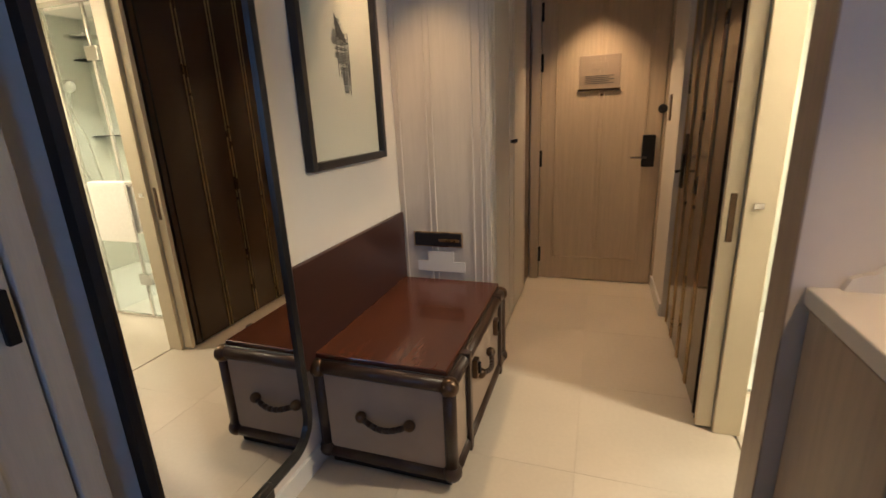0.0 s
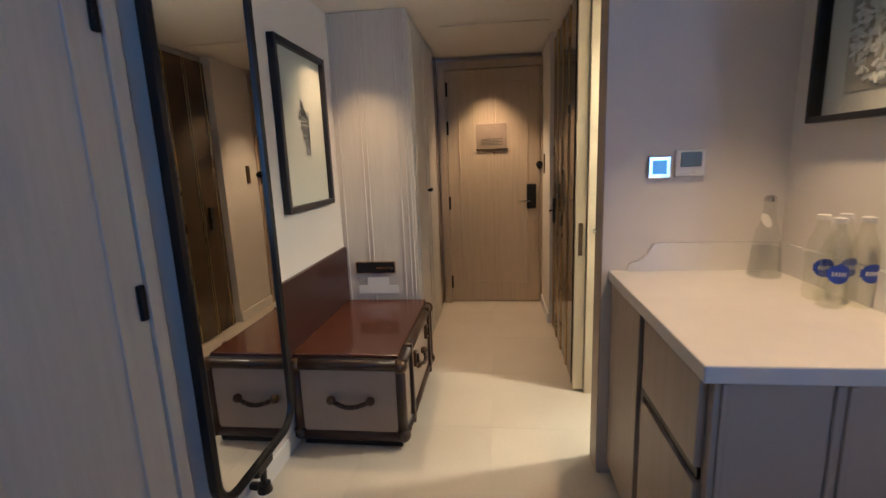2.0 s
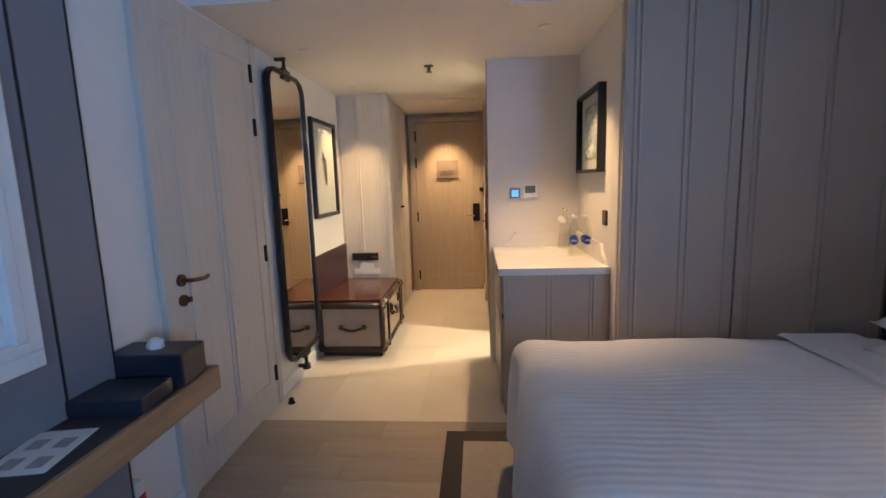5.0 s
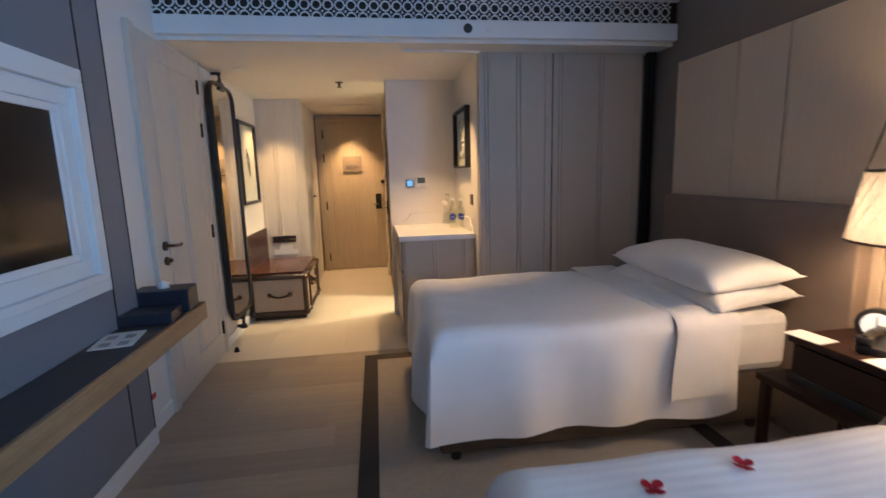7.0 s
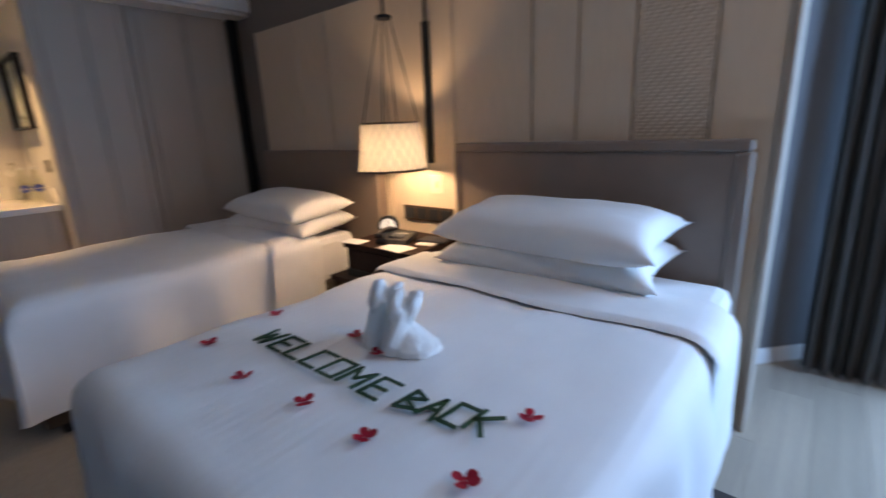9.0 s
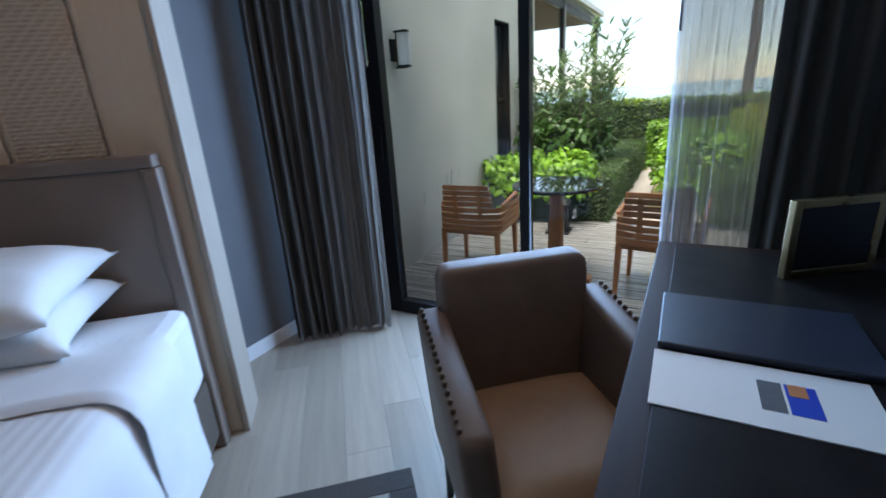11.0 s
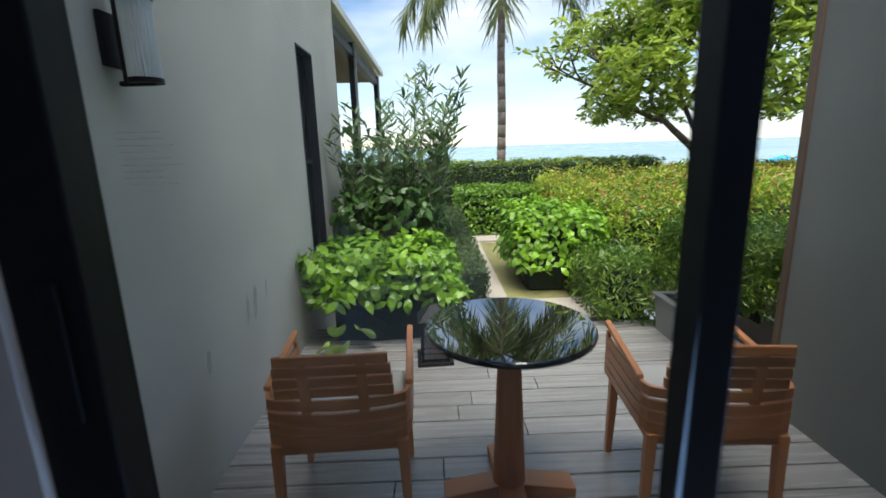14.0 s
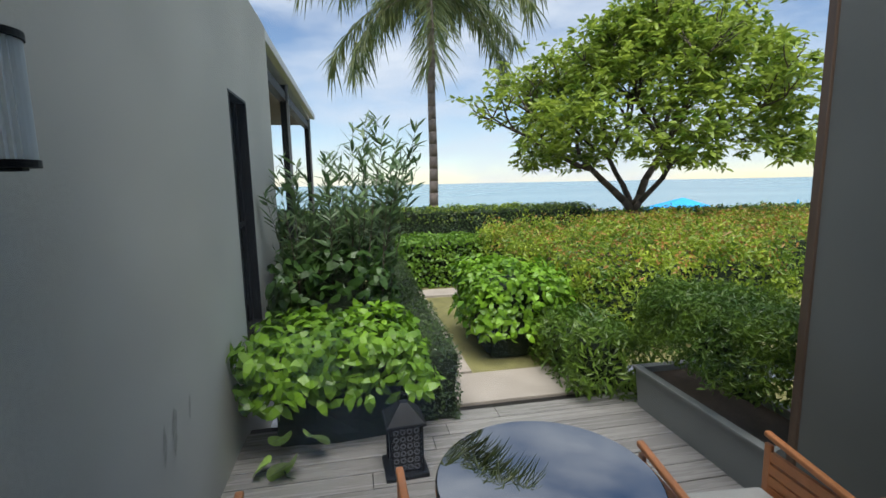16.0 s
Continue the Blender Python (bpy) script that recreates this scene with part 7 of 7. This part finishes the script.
def branch(p, d, length, r, depth):
    d = d.normalized()
    pts = [p]
    q = p.copy()
    dd = d.copy()
    for i in range(4):
        dd = (dd + Vector((rnd.uniform(-.24, .24), rnd.uniform(-.24, .24), rnd.uniform(-.05, .15)))).normalized()
        q = q + dd * length / 4
        pts.append(q.copy())
    limb(tb2, pts, r, r * 0.68, 8 if depth < 3 else 5)
    if depth >= 5:
        tips.append((q, dd))
        return
    if depth >= 3:
        tips.append((q, dd))
    for k in range(2 if rnd.random() < 0.45 else 3):
        a = rnd.uniform(0, 6.28)
        side_ = Vector((math.cos(a), math.sin(a), rnd.uniform(-0.15, 0.45)))
        branch(q, dd * 0.85 + side_ * rnd.uniform(0.6, 0.95), length * rnd.uniform(0.66, 0.86), r * 0.66, depth + 1)


limb(tb2, [Vector((0, 0, -0.4)), Vector((0.02, 0, 0.3)), Vector((0.1, 0, 0.75))], 0.17, 0.14, 10)
branch(Vector((0.1, 0, 0.75)), Vector((0.75, 0.2, 1.0)), 1.55, 0.105, 1)
branch(Vector((0.1, 0, 0.75)), Vector((-0.75, -0.1, 0.95)), 1.75, 0.11, 1)
branch(Vector((0.08, 0, 0.70)), Vector((0.0, -0.55, 1.1)), 1.6, 0.085, 1)
branch(Vector((0.08, 0, 0.70)), Vector((-0.15, 0.6, 1.1)), 1.5, 0.08, 1)
part("trunk", tb2, BARK, tree, "forked dark trunk and limbs", True)
PP, NN = [], []
CC = Vector((-0.5, 0, 3.05))
for q, dd in tips:
    for j in range(3):
        c0 = q + Vector((rnd.gauss(0, .22), rnd.gauss(0, .22), rnd.gauss(0.08, .18)))
        for k in range(9):
            a, e = rnd.uniform(0, 6.28), rnd.uniform(-0.25, 0.9)
            v = Vector((math.cos(a) * math.cos(e), math.sin(a) * math.cos(e), math.sin(e)))
            PP.append(tuple(c0 + v * 0.03))
            NN.append(tuple(v))
for k in range(4300):
    a, e = rnd.uniform(0, 6.28), rnd.uniform(-0.15, 1.5)
    rr = rnd.uniform(0.72, 1.0) * (1 + 0.16 * noise.noise(Vector((math.cos(a) * 2.2, math.sin(a) * 2.2, e * 2.2))))
    c0 = CC + Vector((3.6 * rr * math.cos(a) * math.cos(e), 3.3 * rr * math.sin(a) * math.cos(e), 2.75 * rr * math.sin(e) - 0.85 * math.cos(e)))
    if noise.noise(c0 * 0.9) < -0.12:
        continue
    for j in range(9):
        b_, f_ = rnd.uniform(0, 6.28), rnd.uniform(-0.3, 0.9)
        v = Vector((math.cos(b_) * math.cos(f_), math.sin(b_) * math.cos(f_), math.sin(f_)))
        PP.append(tuple(c0 + v * 0.03))
        NN.append(tuple(v))
blades("crown", PP, NN, 0.215, 0.36, L_TREE, 8, tree, 0.35)

# coconut palm
palm = thing("coconut_palm", "tall coconut palm with drooping fronds", "tree", TF @ pose(-2.95, -16.0, -0.5))
pb = bmesh.new()
pts = [Vector((0.012 * math.sin(i * 0.7), 0, i * 0.425)) for i in range(21)]
limb(pb, pts, 0.17, 0.11, 12)
part("trunk", pb, PALMBARK, palm, "grey ringed trunk", True)
top = Vector(pts[-1])
rnd = random.Random(12)
PP, NN = [], []
spine = bmesh.new()
for k in range(24):
    a = 2 * math.pi * k / 24 + rnd.uniform(-.15, .15)
    e0 = rnd.uniform(-0.35, 0.9)
    ln = rnd.uniform(3.6, 4.6)
    p, prev, e = top.copy(), None, e0
    for i in range(27):
        u = i / 26
        d = Vector((math.cos(a) * math.cos(e), math.sin(a) * math.cos(e), math.sin(e)))
        q = p + d * ln / 26
        rod(spine, p, q, 0.028 * (1.05 - u), 0.028 * (1.02 - u) + 0.002, 5, False)
        sd_ = d.cross(Vector((0, 0, 1))).normalized()
        if u > 0.1:
            for sg in (-1, 1):
                for h_ in (0, 0.25, 0.5, 0.75):
                    PP.append(tuple(p.lerp(q, h_)))
                    NN.append(tuple((sd_ * sg * 0.85 + d * 0.55 + Vector((0, 0, -0.35))).normalized()))
        p = q
        e -= 0.026 + 0.034 * u
part("frond_ribs", spine, PALMBARK, palm)
blades("fronds", PP, NN, 0.85, 0.06, L_PALM, 15, palm, 0.45)

# beach canopies
for nm, x, y, z, w, lab in (("beach_tent", -24.0, -30.0, -1.75, 2.8, "blue canvas beach canopy on slim poles"), ("beach_umbrella", -45.5, -40.0, -3.0, 1.0, "folded blue beach umbrella")):
    t_ = thing(nm, lab, "beach canopy", TF @ pose(x, y, z))
    s = bmesh.new()
    if nm == "beach_tent":
        bmesh.ops.create_cone(s, cap_ends=True, segments=4, radius1=w * 1.2, radius2=0.1, depth=0.9, matrix=Matrix.Translation((0, 0, 1.45)) @ Matrix.Rotation(radians(25), 4, "Z"))
    else:
        rod(s, (0, 0, 0.8), (0, 0, 2.2), 0.35, 0.05, 10)
    part("canopy", s, BLUECANVAS, t_)
    for dx, dy in ((-1, -1), (1, -1), (1, 1), (-1, 1)) if nm == "beach_tent" else ((0, 0),):
        s = bmesh.new()
        rod(s, (dx * w * 0.7, dy * w * 0.7, 0), (dx * w * 0.7, dy * w * 0.7, 1.1), 0.03, 0.03, 6)
        part("pole", s, CHROME, t_)

# creeping plant on the deck
cp = thing("creeping_plant", "trailing vine with heart-shaped yellow-green leaves on the deck", "plant", TF @ pose(0.20, -2.42, D))
s = bmesh.new()
tube(s, [(0.08, -0.12, 0.0), (0.05, 0.0, 0.03), (0.02, 0.08, 0.01), (-0.03, 0.12, 0.02)], 0.004, 6)
part("stem", s, LEAFSTRIP, cp)
for (x, y, z, rx, rz, sc) in ((0.06, -0.05, 0.15, 48, 20, 1.0), (-0.12, -0.06, 0.13, 42, -40, 1.25), (0.02, 0.10, 0.07, 55, 40, 1.35), (0.14, 0.04, 0.05, 40, 80, 0.95)):
    s = bmesh.new()
    out = []
    for i in range(20):
        a = 2 * math.pi * i / 20
        r = 0.055 * (1 - 0.32 * math.sin(a)) * (1 - 0.25 * max(0, math.cos(2 * a + math.pi)) * (1 if math.sin(a) > 0.5 else 0))
        out.append(s.verts.new((r * math.cos(a), r * math.sin(a) * 1.15, 0.012 * math.cos(2 * a))))
    s.faces.new(out)
    bmesh.ops.triangulate(s, faces=s.faces[:])
    s.transform(pose(x, y, z + 0.03, rx, 0, rz) @ Matrix.Scale(sc * 1.2, 4))
    bmesh.ops.solidify(s, geom=s.faces[:], thickness=0.001)
    part("leaf", s, surf("vine_leaf", (0.36, 0.56, 0.13), 0.4, vary=0.3, scale=30) if sc == 1.0 else bpy.data.materials["vine_leaf"], cp)

# ---- pieces of the floors and the deck ----
hall_floor = bpy.data.objects["floor"]
tile_me = mesh_of("floor_tile", B(-0.2996, 0.2996, -0.2996, 0.2996, -0.012, 0.0, 0.0006), TILE)
for i in range(-1, 6):
    for j in range(0, 6):
        x, y = 0.05 + i * 0.6, -3.01 + j * 0.6
        if x > 1.5:
            continue
        t_ = new("floor_tile", tile_me)
        t_.parent = hall_floor
        t_.location = (x, y, 0)
plank_me = mesh_of("floor_plank", B(-0.5995, 0.5995, -0.0895, 0.0895, -0.012, 0.0, 0.0006), PLANK)
glass_co = TF @ Vector((0, -0.0, 0))
glass_no = (TF.to_3x3() @ Vector((0, -1, 0))).normalized()
rnd = random.Random(3)
row = 0
y = -3.4
while y > -10.6:
    x = -0.2 - rnd.uniform(0, 1.0)
    while x < 5.0:
        c = Vector((x + 0.6, y, 0))
        cor = [Vector((x + dx, y + dy, 0)) for dx in (0, 1.2) for dy in (-0.09, 0.09)]
        dist = [(k - glass_co).dot(glass_no) for k in cor]
        loc_ = TF.inverted() @ c
        if min(dist) < 0 and loc_.x > -3.0 and loc_.x < 1.1 or c.y > -7 and c.x < 4.2:
            if max(dist) > 0:
                b1 = B(-0.5995, 0.5995, -0.0895, 0.0895, -0.012, 0.0, 0.0006)
                bmesh.ops.bisect_plane(b1, geom=b1.verts[:] + b1.edges[:] + b1.faces[:], plane_co=glass_co - c, plane_no=glass_no, clear_outer=True)
                me = mesh_of("floor_plank", b1, PLANK)
            else:
                me = plank_me
            t_ = new("floor_plank", me)
            t_.parent = hall_floor
            t_.location = c
        x += 1.2
    y -= 0.18
deck_ob = bpy.data.objects["deck"]
board_w = 0.146
rnd = random.Random(6)
y = -0.105 - board_w / 2
k = 0
while y > -2.95:
    cut = rnd.uniform(-1.7, 0.1)
    for x0, x1 in ((-2.24, cut - 0.002), (cut + 0.002, 0.54)):
        b1 = B(x0, x1, y - board_w / 2 + 0.0035, y + board_w / 2 - 0.0035, D - 0.028, D, 0.003)
        t_ = new("deck_board", mesh_of("deck_board", b1, DECK))
        t_.parent = deck_ob
        t_.location = (0, 0, rnd.uniform(-0.0012, 0.0012))
    y -= board_w
